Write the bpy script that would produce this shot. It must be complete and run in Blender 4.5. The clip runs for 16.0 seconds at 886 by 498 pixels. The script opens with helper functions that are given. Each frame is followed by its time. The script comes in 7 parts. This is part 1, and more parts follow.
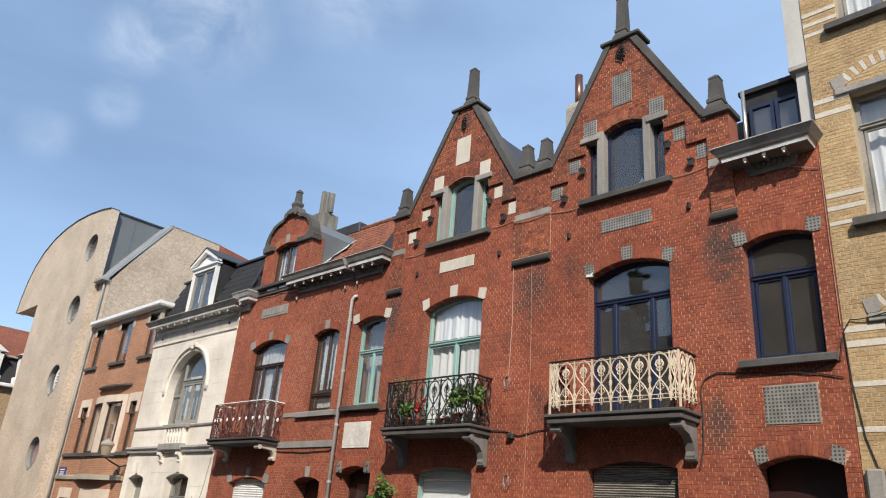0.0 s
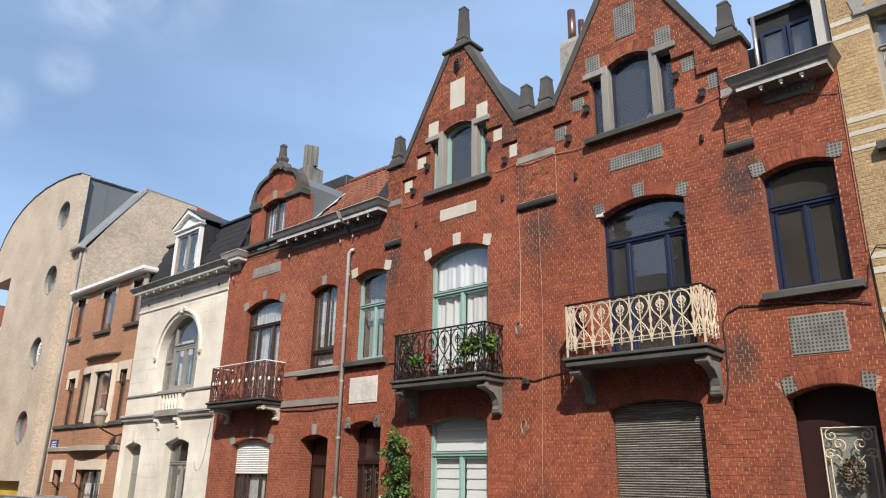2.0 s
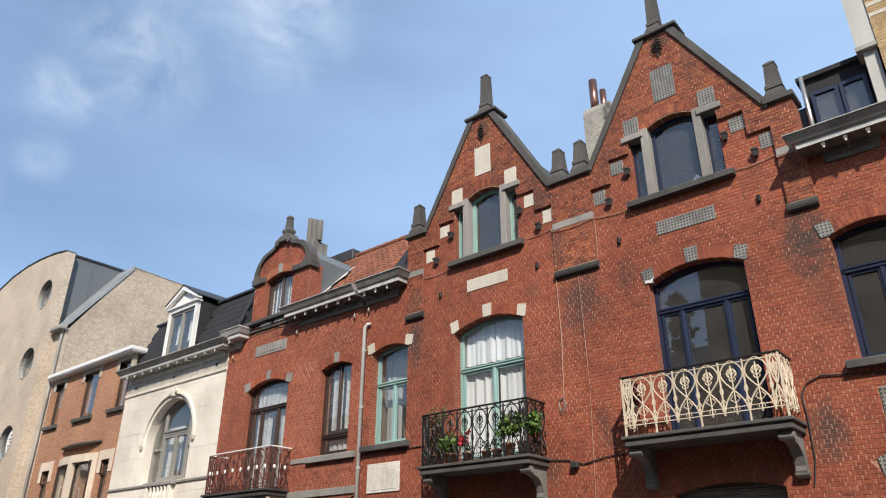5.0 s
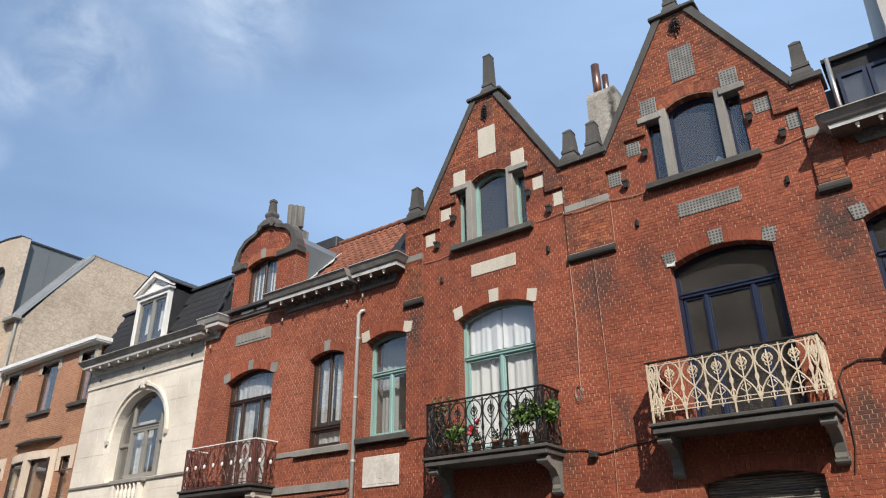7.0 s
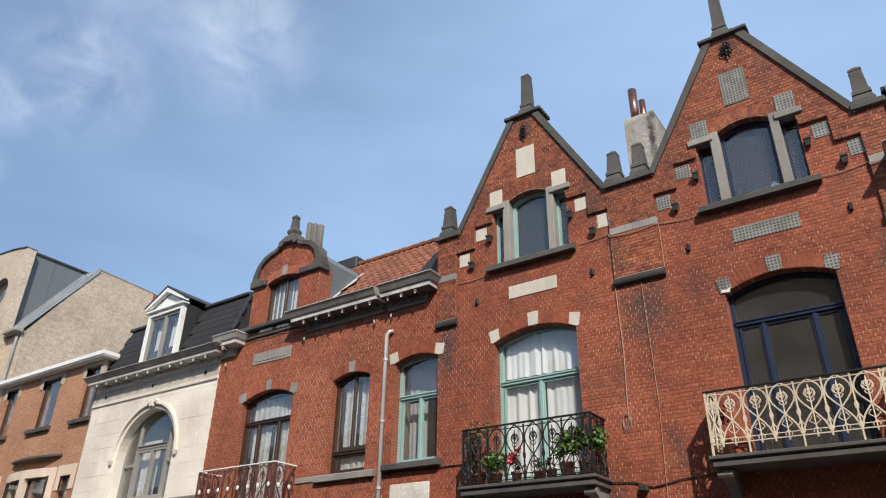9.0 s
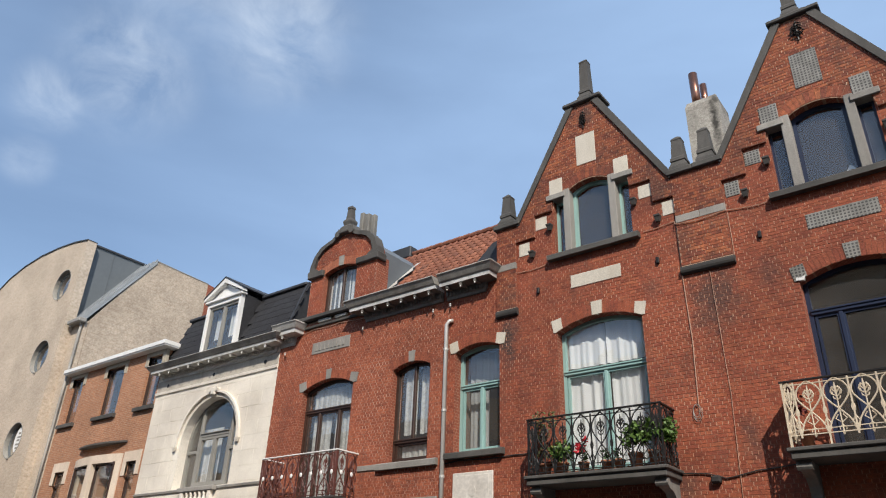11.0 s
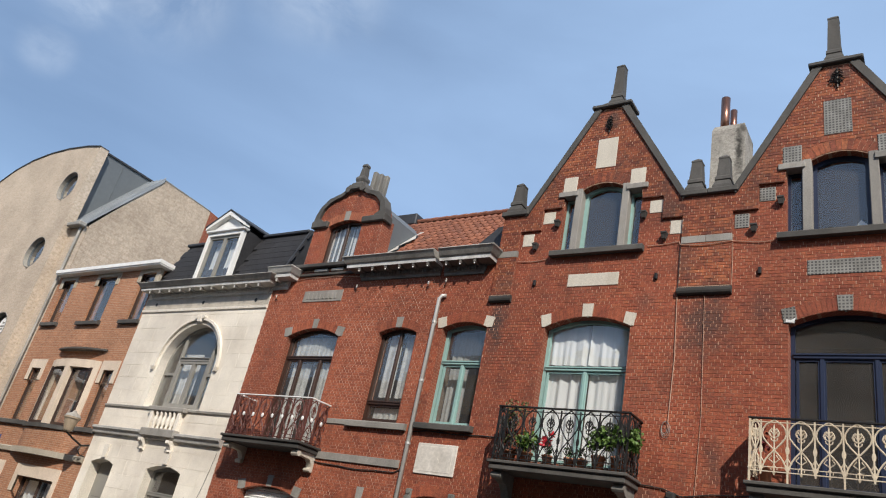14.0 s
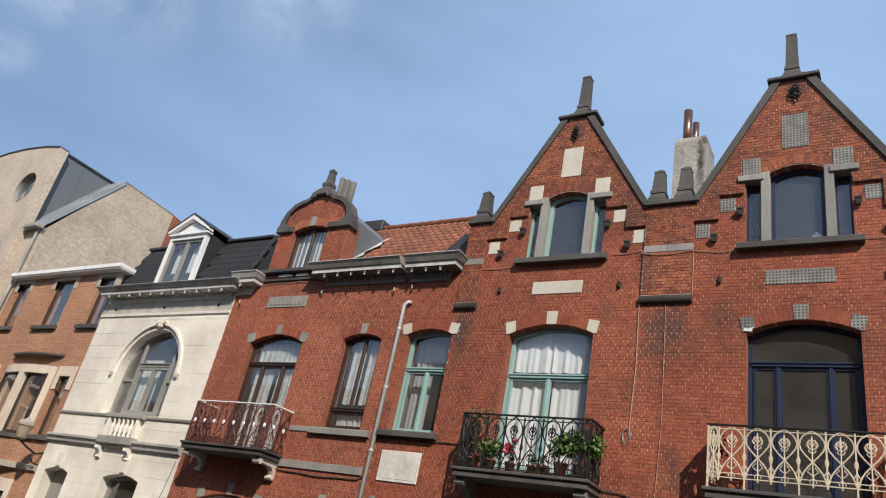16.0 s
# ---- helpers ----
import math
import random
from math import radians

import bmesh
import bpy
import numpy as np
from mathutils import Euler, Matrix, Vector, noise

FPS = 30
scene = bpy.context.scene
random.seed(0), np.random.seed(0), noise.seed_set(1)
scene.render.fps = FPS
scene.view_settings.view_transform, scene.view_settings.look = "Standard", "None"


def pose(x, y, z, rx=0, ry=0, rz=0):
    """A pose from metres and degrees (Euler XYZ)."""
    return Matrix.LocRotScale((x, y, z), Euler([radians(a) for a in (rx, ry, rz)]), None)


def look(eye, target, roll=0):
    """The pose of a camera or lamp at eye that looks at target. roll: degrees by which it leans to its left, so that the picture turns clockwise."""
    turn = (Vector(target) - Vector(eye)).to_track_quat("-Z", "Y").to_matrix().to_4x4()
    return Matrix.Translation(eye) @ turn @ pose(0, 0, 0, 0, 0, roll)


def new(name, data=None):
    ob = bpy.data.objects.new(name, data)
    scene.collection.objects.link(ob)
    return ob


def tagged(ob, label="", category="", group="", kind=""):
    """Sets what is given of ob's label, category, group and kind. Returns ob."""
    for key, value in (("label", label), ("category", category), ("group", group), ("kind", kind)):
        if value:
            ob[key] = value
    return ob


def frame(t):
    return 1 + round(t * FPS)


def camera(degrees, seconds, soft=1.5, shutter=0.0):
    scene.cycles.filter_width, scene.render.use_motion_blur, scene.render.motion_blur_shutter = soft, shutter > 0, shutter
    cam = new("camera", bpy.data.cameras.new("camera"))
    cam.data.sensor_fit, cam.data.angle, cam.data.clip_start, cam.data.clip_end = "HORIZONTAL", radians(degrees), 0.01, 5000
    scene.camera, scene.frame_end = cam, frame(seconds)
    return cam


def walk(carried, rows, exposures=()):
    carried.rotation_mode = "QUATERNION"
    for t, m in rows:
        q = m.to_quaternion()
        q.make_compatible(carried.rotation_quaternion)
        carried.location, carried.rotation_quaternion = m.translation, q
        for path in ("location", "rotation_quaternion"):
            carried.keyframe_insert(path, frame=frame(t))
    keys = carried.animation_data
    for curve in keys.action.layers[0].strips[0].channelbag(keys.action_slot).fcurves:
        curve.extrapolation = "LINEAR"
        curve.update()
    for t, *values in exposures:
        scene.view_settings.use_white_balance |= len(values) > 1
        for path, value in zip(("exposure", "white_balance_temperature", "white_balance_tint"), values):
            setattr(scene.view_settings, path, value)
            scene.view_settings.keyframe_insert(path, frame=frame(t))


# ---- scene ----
cam = camera(63.7, 16.0, 1.12)
PATH = [
    (0, (0.022, 0.286, 1.647), (-1.286, 1.606, 2.385), 4.7),
    (0.5, (-0.087, 0.299, 1.686), (-1.406, 1.617, 2.41), 6.2),
    (1, (-0.36, 0.264, 1.637), (-1.681, 1.588, 2.345), 5.8),
    (1.5, (-0.575, 0.186, 1.622), (-1.862, 1.594, 2.221), 6.1),
    (2, (-0.825, 0.141, 1.662), (-2.1, 1.553, 2.28), 1.0),
    (2.5, (-1.093, 0.166, 1.632), (-2.403, 1.547, 2.249), 3.7),
    (3, (-1.383, 0.185, 1.641), (-2.699, 1.551, 2.276), 2.8),
    (3.5, (-1.628, 0.165, 1.607), (-2.847, 1.574, 2.335), 1.5),
    (4, (-1.937, 0.103, 1.65), (-3.082, 1.533, 2.453), 0.6),
    (4.2, (-2.034, 0.125, 1.653), (-3.201, 1.523, 2.479), -0.1),
    (6.3, (-3.36, 0.185, 1.542), (-4.473, 1.601, 2.412), 0.8),
    (6.5, (-3.52, 0.146, 1.499), (-4.607, 1.581, 2.37), 1.0),
    (7, (-3.866, 0.129, 1.548), (-4.924, 1.597, 2.401), -0.6),
    (7.5, (-4.168, 0.079, 1.554), (-5.228, 1.534, 2.425), 0.9),
    (8, (-4.474, 0.048, 1.536), (-5.526, 1.494, 2.433), 1.3),
    (8.5, (-4.748, 0.026, 1.539), (-5.779, 1.481, 2.445), -0.5),
    (9, (-4.978, 0.02, 1.522), (-5.994, 1.468, 2.454), 1.0),
    (9.5, (-5.184, -0.098, 1.541), (-6.186, 1.353, 2.483), 1.3),
    (10, (-5.33, -0.217, 1.511), (-6.337, 1.237, 2.445), -1.7),
    (10.2, (-5.394, -0.209, 1.478), (-6.442, 1.214, 2.415), -1.7),
    (12.3, (-5.307, -0.489, 1.632), (-6.426, 0.929, 2.49), 8.1),
    (12.5, (-5.339, -0.547, 1.551), (-6.462, 0.866, 2.412), 9.3),
    (13, (-5.341, -0.538, 1.537), (-6.47, 0.894, 2.361), 11.5),
    (13.5, (-5.328, -0.527, 1.591), (-6.454, 0.915, 2.4), 11.7),
    (14, (-5.345, -0.523, 1.573), (-6.468, 0.913, 2.396), 12.6),
    (14.5, (-5.335, -0.548, 1.594), (-6.444, 0.89, 2.431), 12.7),
    (15, (-5.329, -0.512, 1.567), (-6.414, 0.938, 2.416), 12.3),
    (15.5, (-5.339, -0.535, 1.563), (-6.4, 0.931, 2.415), 12.2),
    (16, (-5.318, -0.514, 1.569), (-6.362, 0.96, 2.427), 12.1),
]
walk(cam, [(t, look(eye, target, roll)) for t, eye, target, roll in PATH], [(0, 0.12), (1.5, 0.15), (3, 0.19), (4, 0.18), (6.5, 0.09), (9, 0.04), (12.5, -0.05), (16, -0.05)])

# ---- light, sky ----
SUN_WAY = Vector((-0.88, 1.0, -1.15)).normalized()
sun_light = bpy.data.lights.new("sun", "SUN")
sun_light.energy, sun_light.angle, sun_light.color = 5.0, radians(0.5), (1.0, 0.93, 0.83)
sun = new("sun", sun_light)
sun.rotation_euler = SUN_WAY.to_track_quat("-Z", "Y").to_euler()

world = bpy.data.worlds.new("sky")
scene.world = world
world.use_nodes = True
wn, wl = world.node_tree.nodes, world.node_tree.links
wn.clear()


def wnode(kind, **kw):
    n = wn.new(kind)
    for k, v in kw.items():
        n.inputs[k].default_value = v
    return n


sky = wn.new("ShaderNodeTexSky")
sky.sky_type, sky.sun_disc = "NISHITA", False
sky.sun_elevation = math.asin(-SUN_WAY.z)
sky.sun_rotation = math.atan2(-SUN_WAY.x, -SUN_WAY.y)
sky.air_density, sky.dust_density, sky.ozone_density = 1.0, 0.6, 1.2
w_co = wn.new("ShaderNodeTexCoord")
w_noise = wn.new("ShaderNodeTexNoise")
w_noise.noise_dimensions = "4D"
for key, value in (("W", 4.3), ("Scale", 12.0), ("Detail", 8.0), ("Roughness", 0.6), ("Distortion", 0.6)):
    w_noise.inputs[key].default_value = value
w_wisp = wnode("ShaderNodeMapRange", **{"From Min": 0.32, "From Max": 0.68, "To Min": 0.0, "To Max": 1.0})
w_cloud = None
for way, near, far, most in (((-0.847, 0.253, 0.469), 0.012, 0.042, 0.28), ((-0.808, 0.243, 0.537), 0.015, 0.06, 0.42), ((-0.752, 0.298, 0.588), 0.02, 0.11, 0.46),
                             ((-0.615, 0.41, 0.674), 0.02, 0.13, 0.5), ((-0.89, 0.198, 0.413), 0.01, 0.045, 0.2), ((-0.66, 0.28, 0.70), 0.03, 0.16, 0.25)):
    w_way = wn.new("ShaderNodeVectorMath")
    w_way.operation = "DISTANCE"
    w_way.inputs[1].default_value = Vector(way).normalized()
    w_puff = wnode("ShaderNodeMapRange", **{"From Min": near, "From Max": far, "To Min": most, "To Max": 0.0})
    w_puff.interpolation_type = "SMOOTHSTEP"
    wl.new(w_co.outputs["Generated"], w_way.inputs[0])
    wl.new(w_way.outputs["Value"], w_puff.inputs["Value"])
    if w_cloud is not None:
        w_top = wn.new("ShaderNodeMath")
        w_top.operation = "MAXIMUM"
        wl.new(w_cloud, w_top.inputs[0])
        wl.new(w_puff.outputs[0], w_top.inputs[1])
        w_cloud = w_top.outputs[0]
    else:
        w_cloud = w_puff.outputs[0]
w_mul = wn.new("ShaderNodeMath")
w_mul.operation = "MULTIPLY"
w_mix = wn.new("ShaderNodeMix")
w_mix.data_type = "RGBA"
w_mix.inputs["B"].default_value = (5.6, 6.3, 7.2, 1)
w_veil = wn.new("ShaderNodeMix")
w_veil.data_type = "RGBA"
w_veil.inputs["B"].default_value = (3.3, 4.8, 7.2, 1)
w_bg = wnode("ShaderNodeBackground", Strength=0.15)
w_out = wn.new("ShaderNodeOutputWorld")
wl.new(w_co.outputs["Generated"], w_noise.inputs["Vector"])
wl.new(w_noise.outputs[0], w_wisp.inputs["Value"])
wl.new(w_wisp.outputs[0], w_mul.inputs[0])
wl.new(w_cloud, w_mul.inputs[1])
w_dot2 = wn.new("ShaderNodeVectorMath")
w_dot2.operation = "DOT_PRODUCT"
w_dot2.inputs[1].default_value = Vector((0.08, 0.86, 0.48)).normalized()
w_haze = wnode("ShaderNodeMapRange", **{"From Min": 0.45, "From Max": 1.0, "To Min": 0.22, "To Max": 0.66})
wl.new(w_co.outputs["Generated"], w_dot2.inputs[0])
wl.new(w_dot2.outputs["Value"], w_haze.inputs["Value"])
w_map2 = wn.new("ShaderNodeMapping")
w_map2.inputs["Scale"].default_value = (1.0, 1.0, 4.0)
w_map2.inputs["Rotation"].default_value = (0.1, 0.30, 0.2)
w_noise2 = wnode("ShaderNodeTexNoise", Scale=1.6, Detail=5.0, Roughness=0.5, Distortion=0.3)
w_soft = wnode("ShaderNodeMapRange", **{"From Min": 0.3, "From Max": 0.7, "To Min": -0.13, "To Max": 0.15})
w_add = wn.new("ShaderNodeMath")
w_add.operation = "ADD"
wl.new(w_co.outputs["Generated"], w_map2.inputs["Vector"])
wl.new(w_map2.outputs[0], w_noise2.inputs["Vector"])
wl.new(w_noise2.outputs[0], w_soft.inputs["Value"])
wl.new(w_haze.outputs[0], w_add.inputs[0])
wl.new(w_soft.outputs[0], w_add.inputs[1])
wl.new(w_add.outputs[0], w_veil.inputs["Factor"])
wl.new(sky.outputs[0], w_veil.inputs["A"])
w_dot3 = wn.new("ShaderNodeVectorMath")
w_dot3.operation = "DOT_PRODUCT"
w_dot3.inputs[1].default_value = Vector((0.85, -1.0, 0.3)).normalized()
w_glare = wnode("ShaderNodeMapRange", **{"From Min": 0.2, "From Max": 1.0, "To Min": 0.0, "To Max": 0.10})
w_white = wn.new("ShaderNodeMix")
w_white.data_type = "RGBA"
w_white.inputs["B"].default_value = (4.0, 3.9, 3.8, 1)
wl.new(w_co.outputs["Generated"], w_dot3.inputs[0])
wl.new(w_dot3.outputs["Value"], w_glare.inputs["Value"])
wl.new(w_glare.outputs[0], w_white.inputs["Factor"])
wl.new(w_veil.outputs["Result"], w_white.inputs["A"])
wl.new(w_white.outputs["Result"], w_mix.inputs["A"])
wl.new(w_mul.outputs[0], w_mix.inputs["Factor"])
wl.new(w_mix.outputs["Result"], w_bg.inputs["Color"])
wl.new(w_bg.outputs[0], w_out.inputs["Surface"])


# ---- materials ----
class Mat:
    """A node material under construction."""

    def __init__(self, name, rough=0.7, metal=0.0):
        self.m = bpy.data.materials.new(name)
        self.m.use_nodes = True
        self.t = self.m.node_tree
        self.p = self.t.nodes["Principled BSDF"]
        self.p.inputs["Roughness"].default_value, self.p.inputs["Metallic"].default_value = rough, metal
        self.pos = self.t.nodes.new("ShaderNodeNewGeometry")

    def node(self, kind, op=None, **kw):
        n = self.t.nodes.new(kind)
        if op:
            n.operation = op
        for k, v in kw.items():
            n.inputs[k].default_value = v
        return n

    def link(self, a, b):
        self.t.links.new(a, b)

    def noise(self, scale, detail=4.0, rough=0.55, stretch=None):
        n = self.node("ShaderNodeTexNoise", Scale=scale, Detail=detail, Roughness=rough)
        if stretch:
            mp = self.node("ShaderNodeMapping")
            mp.inputs["Scale"].default_value = stretch
            self.link(self.pos.outputs["Position"], mp.inputs["Vector"])
            self.link(mp.outputs[0], n.inputs["Vector"])
        else:
            self.link(self.pos.outputs["Position"], n.inputs["Vector"])
        return n.outputs[0]

    def ramp(self, value, stops):
        r = self.node("ShaderNodeValToRGB")
        els = r.color_ramp.elements
        while len(els) < len(stops):
            els.new(0.5)
        for e, (at, col) in zip(els, stops):
            e.position, e.color = at, (*col, 1) if len(col) == 3 else col
        self.link(value, r.inputs[0])
        return r.outputs[0]

    def mix(self, a, b, fac, mode="MIX"):
        n = self.node("ShaderNodeMix")
        n.data_type, n.blend_type = "RGBA", mode
        for v, key in ((a, "A"), (b, "B"), (fac, "Factor")):
            if isinstance(v, (int, float)):
                n.inputs[key].default_value = v
            elif isinstance(v, tuple):
                n.inputs[key].default_value = (*v, 1)
            else:
                self.link(v, n.inputs[key])
        return n.outputs["Result"]

    def math(self, op, a, b=0.0):
        n = self.node("ShaderNodeMath", op)
        for k, v in enumerate((a, b)):
            if isinstance(v, (int, float)):
                n.inputs[k].default_value = v
            else:
                self.link(v, n.inputs[k])
        return n.outputs[0]

    def bump(self, value, strength=0.3, distance=0.01):
        b = self.node("ShaderNodeBump", Strength=strength, Distance=distance)
        self.link(value, b.inputs["Height"])
        self.link(b.outputs[0], self.p.inputs["Normal"])

    def base(self, c):
        if isinstance(c, tuple):
            self.p.inputs["Base Color"].default_value = (*c, 1)
        else:
            self.link(c, self.p.inputs["Base Color"])
        return self

    def piece_random(self):
        """One number for each loose object or island."""
        info = self.node("ShaderNodeObjectInfo")
        return self.math("FRACT", self.math("ADD", info.outputs["Random"], self.pos.outputs["Random Per Island"]))


def shade(c, f):
    return tuple(v * f for v in c)


def worn(name, col, rough=0.7, metal=0.0, var=0.25, big=0.8, fine=30.0, bump=0.25, dirt=None, dirt_amount=0.5):
    """A surface with grain and stains at two scales."""
    M = Mat(name, rough, metal)
    c = M.ramp(M.noise(big), [(0.3, shade(col, 1 - var)), (0.7, shade(col, 1 + var * 0.6))])
    c = M.mix(c, M.ramp(M.noise(fine, 3), [(0.3, (0.72, 0.72, 0.72)), (0.7, (1.15, 1.15, 1.15))]), 0.6 if bump > 0.1 else 0.2, "MULTIPLY")
    if dirt:
        f = M.ramp(M.noise(2.2, 6, 0.65, (1, 1, 0.35)), [(0.45, (0, 0, 0)), (0.75, (dirt_amount,) * 3)])
        c = M.mix(c, dirt, f)
    M.base(c)
    M.bump(M.noise(fine, 4), bump, 0.01)
    return M.m


def brick_mat(name, tones, stains=(), soot=(0.05, 0.035, 0.03), grime=0.5, pitted=0.6, grain=0.7, lime=0.0):
    M = Mat(name, 0.85)
    n = len(tones)
    c = M.ramp(M.piece_random(), [(i / (n - 1), t) for i, t in enumerate(tones)])
    c = M.mix(c, M.ramp(M.noise(45, 4, 0.65), [(0.32, (0.58, 0.57, 0.57)), (0.68, (1.25, 1.25, 1.25))]), grain, "MULTIPLY")
    c = M.mix(c, M.ramp(M.noise(0.55, 5), [(0.35, (0.72, 0.70, 0.70)), (0.65, (1.1, 1.1, 1.1))]), 0.8, "MULTIPLY")
    c = M.mix(c, M.ramp(M.noise(12, 6, 0.7, (1, 1, 1.6)), [(0.32, (0.55, 0.52, 0.52)), (0.5, (1.0, 1.0, 1.0)), (0.7, (1.32, 1.34, 1.34))]), pitted, "MULTIPLY")
    c = M.mix(c, M.ramp(M.noise(3.4, 6, 0.7), [(0.34, (0.70, 0.66, 0.66)), (0.52, (1.0, 1.0, 1.0)), (0.72, (1.18, 1.2, 1.2))]), pitted, "MULTIPLY")
    f = M.ramp(M.noise(1.6, 7, 0.68, (1, 1, 0.45)), [(0.52, (0, 0, 0)), (0.78, (grime,) * 3)])
    for x, z, rx, rz, amount in stains:
        mp = M.node("ShaderNodeMapping")
        mp.vector_type = "POINT"
        mp.inputs["Location"].default_value = (-x / rx, 0, -z / rz)
        mp.inputs["Scale"].default_value = (1 / rx, 0, 1 / rz)
        M.link(M.pos.outputs["Position"], mp.inputs["Vector"])
        ln = M.node("ShaderNodeVectorMath", "LENGTH")
        M.link(mp.outputs[0], ln.inputs[0])
        d = M.math("ADD", ln.outputs["Value"], M.math("MULTIPLY", M.math("SUBTRACT", M.noise(4.5, 6, 0.7), 0.5), 2.2))
        g = M.ramp(d, [(0.2, (amount,) * 3), (1.0, (0, 0, 0))])
        f = M.mix(f, g, 1.0, "LIGHTEN")
    c = M.mix(c, soot, f)
    if lime:
        c = M.mix(c, (0.56, 0.42, 0.33), M.ramp(M.noise(7.5, 8, 0.75, (1, 1, 1.5)), [(0.665, (0, 0, 0)), (0.74, (lime,) * 3)]))
    M.base(c)
    M.bump(M.noise(38, 5, 0.65, (0.7, 1, 1.3)), 0.75, 0.008)
    return M.m


def mortar_mat(name, z_from, pale, dull, height=0.068):
    """Worn joints: the beds dull and near the colour of the brick, the uprights pale."""
    M = Mat(name, 0.95)
    sep = M.node("ShaderNodeSeparateXYZ")
    M.link(M.pos.outputs["Position"], sep.inputs[0])
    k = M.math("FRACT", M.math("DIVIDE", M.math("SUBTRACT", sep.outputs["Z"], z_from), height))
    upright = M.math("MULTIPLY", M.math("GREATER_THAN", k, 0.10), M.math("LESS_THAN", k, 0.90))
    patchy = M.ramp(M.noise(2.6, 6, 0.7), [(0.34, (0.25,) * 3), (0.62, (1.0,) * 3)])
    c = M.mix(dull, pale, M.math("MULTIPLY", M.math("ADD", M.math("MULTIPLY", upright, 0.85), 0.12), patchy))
    c = M.mix(c, M.ramp(M.noise(40, 3), [(0.3, (0.7, 0.7, 0.7)), (0.7, (1.2, 1.2, 1.2))]), 0.7, "MULTIPLY")
    f = M.ramp(M.noise(1.6, 7, 0.68, (1, 1, 0.45)), [(0.50, (0, 0, 0)), (0.75, (0.7,) * 3)])
    M.base(M.mix(c, (0.06, 0.04, 0.034), f))
    M.bump(M.noise(50, 4), 0.4, 0.008)
    return M.m


STAINS = [(-8.9, 6.75, 0.65, 1.0, 0.8), (-13.3, 6.8, 0.32, 0.85, 0.92), (-8.6, 4.2, 0.25, 0.5, 0.6), (-7.9, 7.0, 0.3, 0.4, 0.5), (-10.0, 7.2, 0.25, 0.3, 0.5), (-9.3, 8.0, 0.3, 0.5, 0.5), (-4.65, 6.75, 0.5, 0.85, 0.95), (-4.95, 3.7, 0.32, 0.7, 0.85),
          (-11.1, 11.8, 0.25, 0.45, 0.75), (-9.75, 3.45, 0.3, 0.4, 0.6), (-6.55, 11.95, 0.25, 0.3, 0.7), (-13.2, 7.7, 0.3, 0.4, 0.5), (-4.6, 6.0, 0.3, 1.2, 0.3)]
RED = brick_mat("red_brick", [(0.268, 0.066, 0.034), (0.312, 0.077, 0.037), (0.350, 0.093, 0.042), (0.326, 0.082, 0.038), (0.295, 0.072, 0.036), (0.382, 0.112, 0.050)], STAINS, pitted=0.8, lime=0.5)
RED_D = brick_mat("dull_red_brick", [(0.285, 0.078, 0.040), (0.334, 0.090, 0.043), (0.380, 0.110, 0.052), (0.315, 0.085, 0.042)], grime=0.35, pitted=0.8, lime=0.5)
RED_TOP = brick_mat("weathered_gable_brick", [(0.185, 0.050, 0.028), (0.290, 0.076, 0.034), (0.385, 0.120, 0.048), (0.245, 0.063, 0.032), (0.335, 0.095, 0.040)], STAINS, grime=0.8, pitted=0.95, lime=0.7)
ARCH = brick_mat("arch_brick", [(0.36, 0.11, 0.055), (0.44, 0.15, 0.075), (0.39, 0.12, 0.06)], grime=0.3)
YELLOW = brick_mat("yellow_brick", [(0.45, 0.295, 0.14), (0.52, 0.36, 0.18), (0.48, 0.33, 0.16), (0.55, 0.395, 0.205)], grime=0.15)
MORTAR_Y = worn("pale_mortar", (0.48, 0.385, 0.245), 0.95, var=0.2, fine=50)
BLUESTONE = worn("weathered_bluestone", (0.092, 0.085, 0.076), 0.8, var=0.35, fine=35, dirt=(0.03, 0.028, 0.025), dirt_amount=0.7)
GREYSTONE = worn("grey_stone", (0.30, 0.28, 0.25), 0.85, var=0.25, fine=40, dirt=(0.10, 0.09, 0.08), dirt_amount=0.5)
PALERENDER = worn("pale_render", (0.50, 0.485, 0.45), 0.9, var=0.08, fine=20, bump=0.09, dirt=(0.3, 0.28, 0.25), dirt_amount=0.4)
PINKSTONE = worn("pinkish_cream_stone", (0.68, 0.56, 0.44), 0.85, var=0.1, fine=40, dirt=(0.35, 0.27, 0.2), dirt_amount=0.45)
TAUPESTONE = worn("taupe_stone", (0.42, 0.37, 0.29), 0.85, var=0.2, fine=40, dirt=(0.2, 0.17, 0.13), dirt_amount=0.5)
DARKSTONE = worn("sooty_stone", (0.055, 0.05, 0.045), 0.85, var=0.4, fine=30)
WHITESTONE = worn("white_stone", (0.60, 0.545, 0.455), 0.8, var=0.10, fine=40, dirt=(0.36, 0.30, 0.22), dirt_amount=0.4)
CREAM = brick_mat("cream_ashlar", [(0.79, 0.725, 0.615), (0.815, 0.755, 0.65), (0.80, 0.74, 0.63)], soot=(0.45, 0.39, 0.31), grime=0.4, pitted=0.08, grain=0.2)
CREAM_PLAIN = worn("cream_stone", (0.79, 0.73, 0.635), 0.8, var=0.08, fine=30, dirt=(0.42, 0.38, 0.32), dirt_amount=0.45)
CREAM_JOINT = worn("grey_cream_joint", (0.72, 0.66, 0.56), 0.9, var=0.1)
CONSOLE = worn("grey_console_stone", (0.19, 0.18, 0.16), 0.85, var=0.3, fine=30, dirt=(0.06, 0.055, 0.05), dirt_amount=0.7)
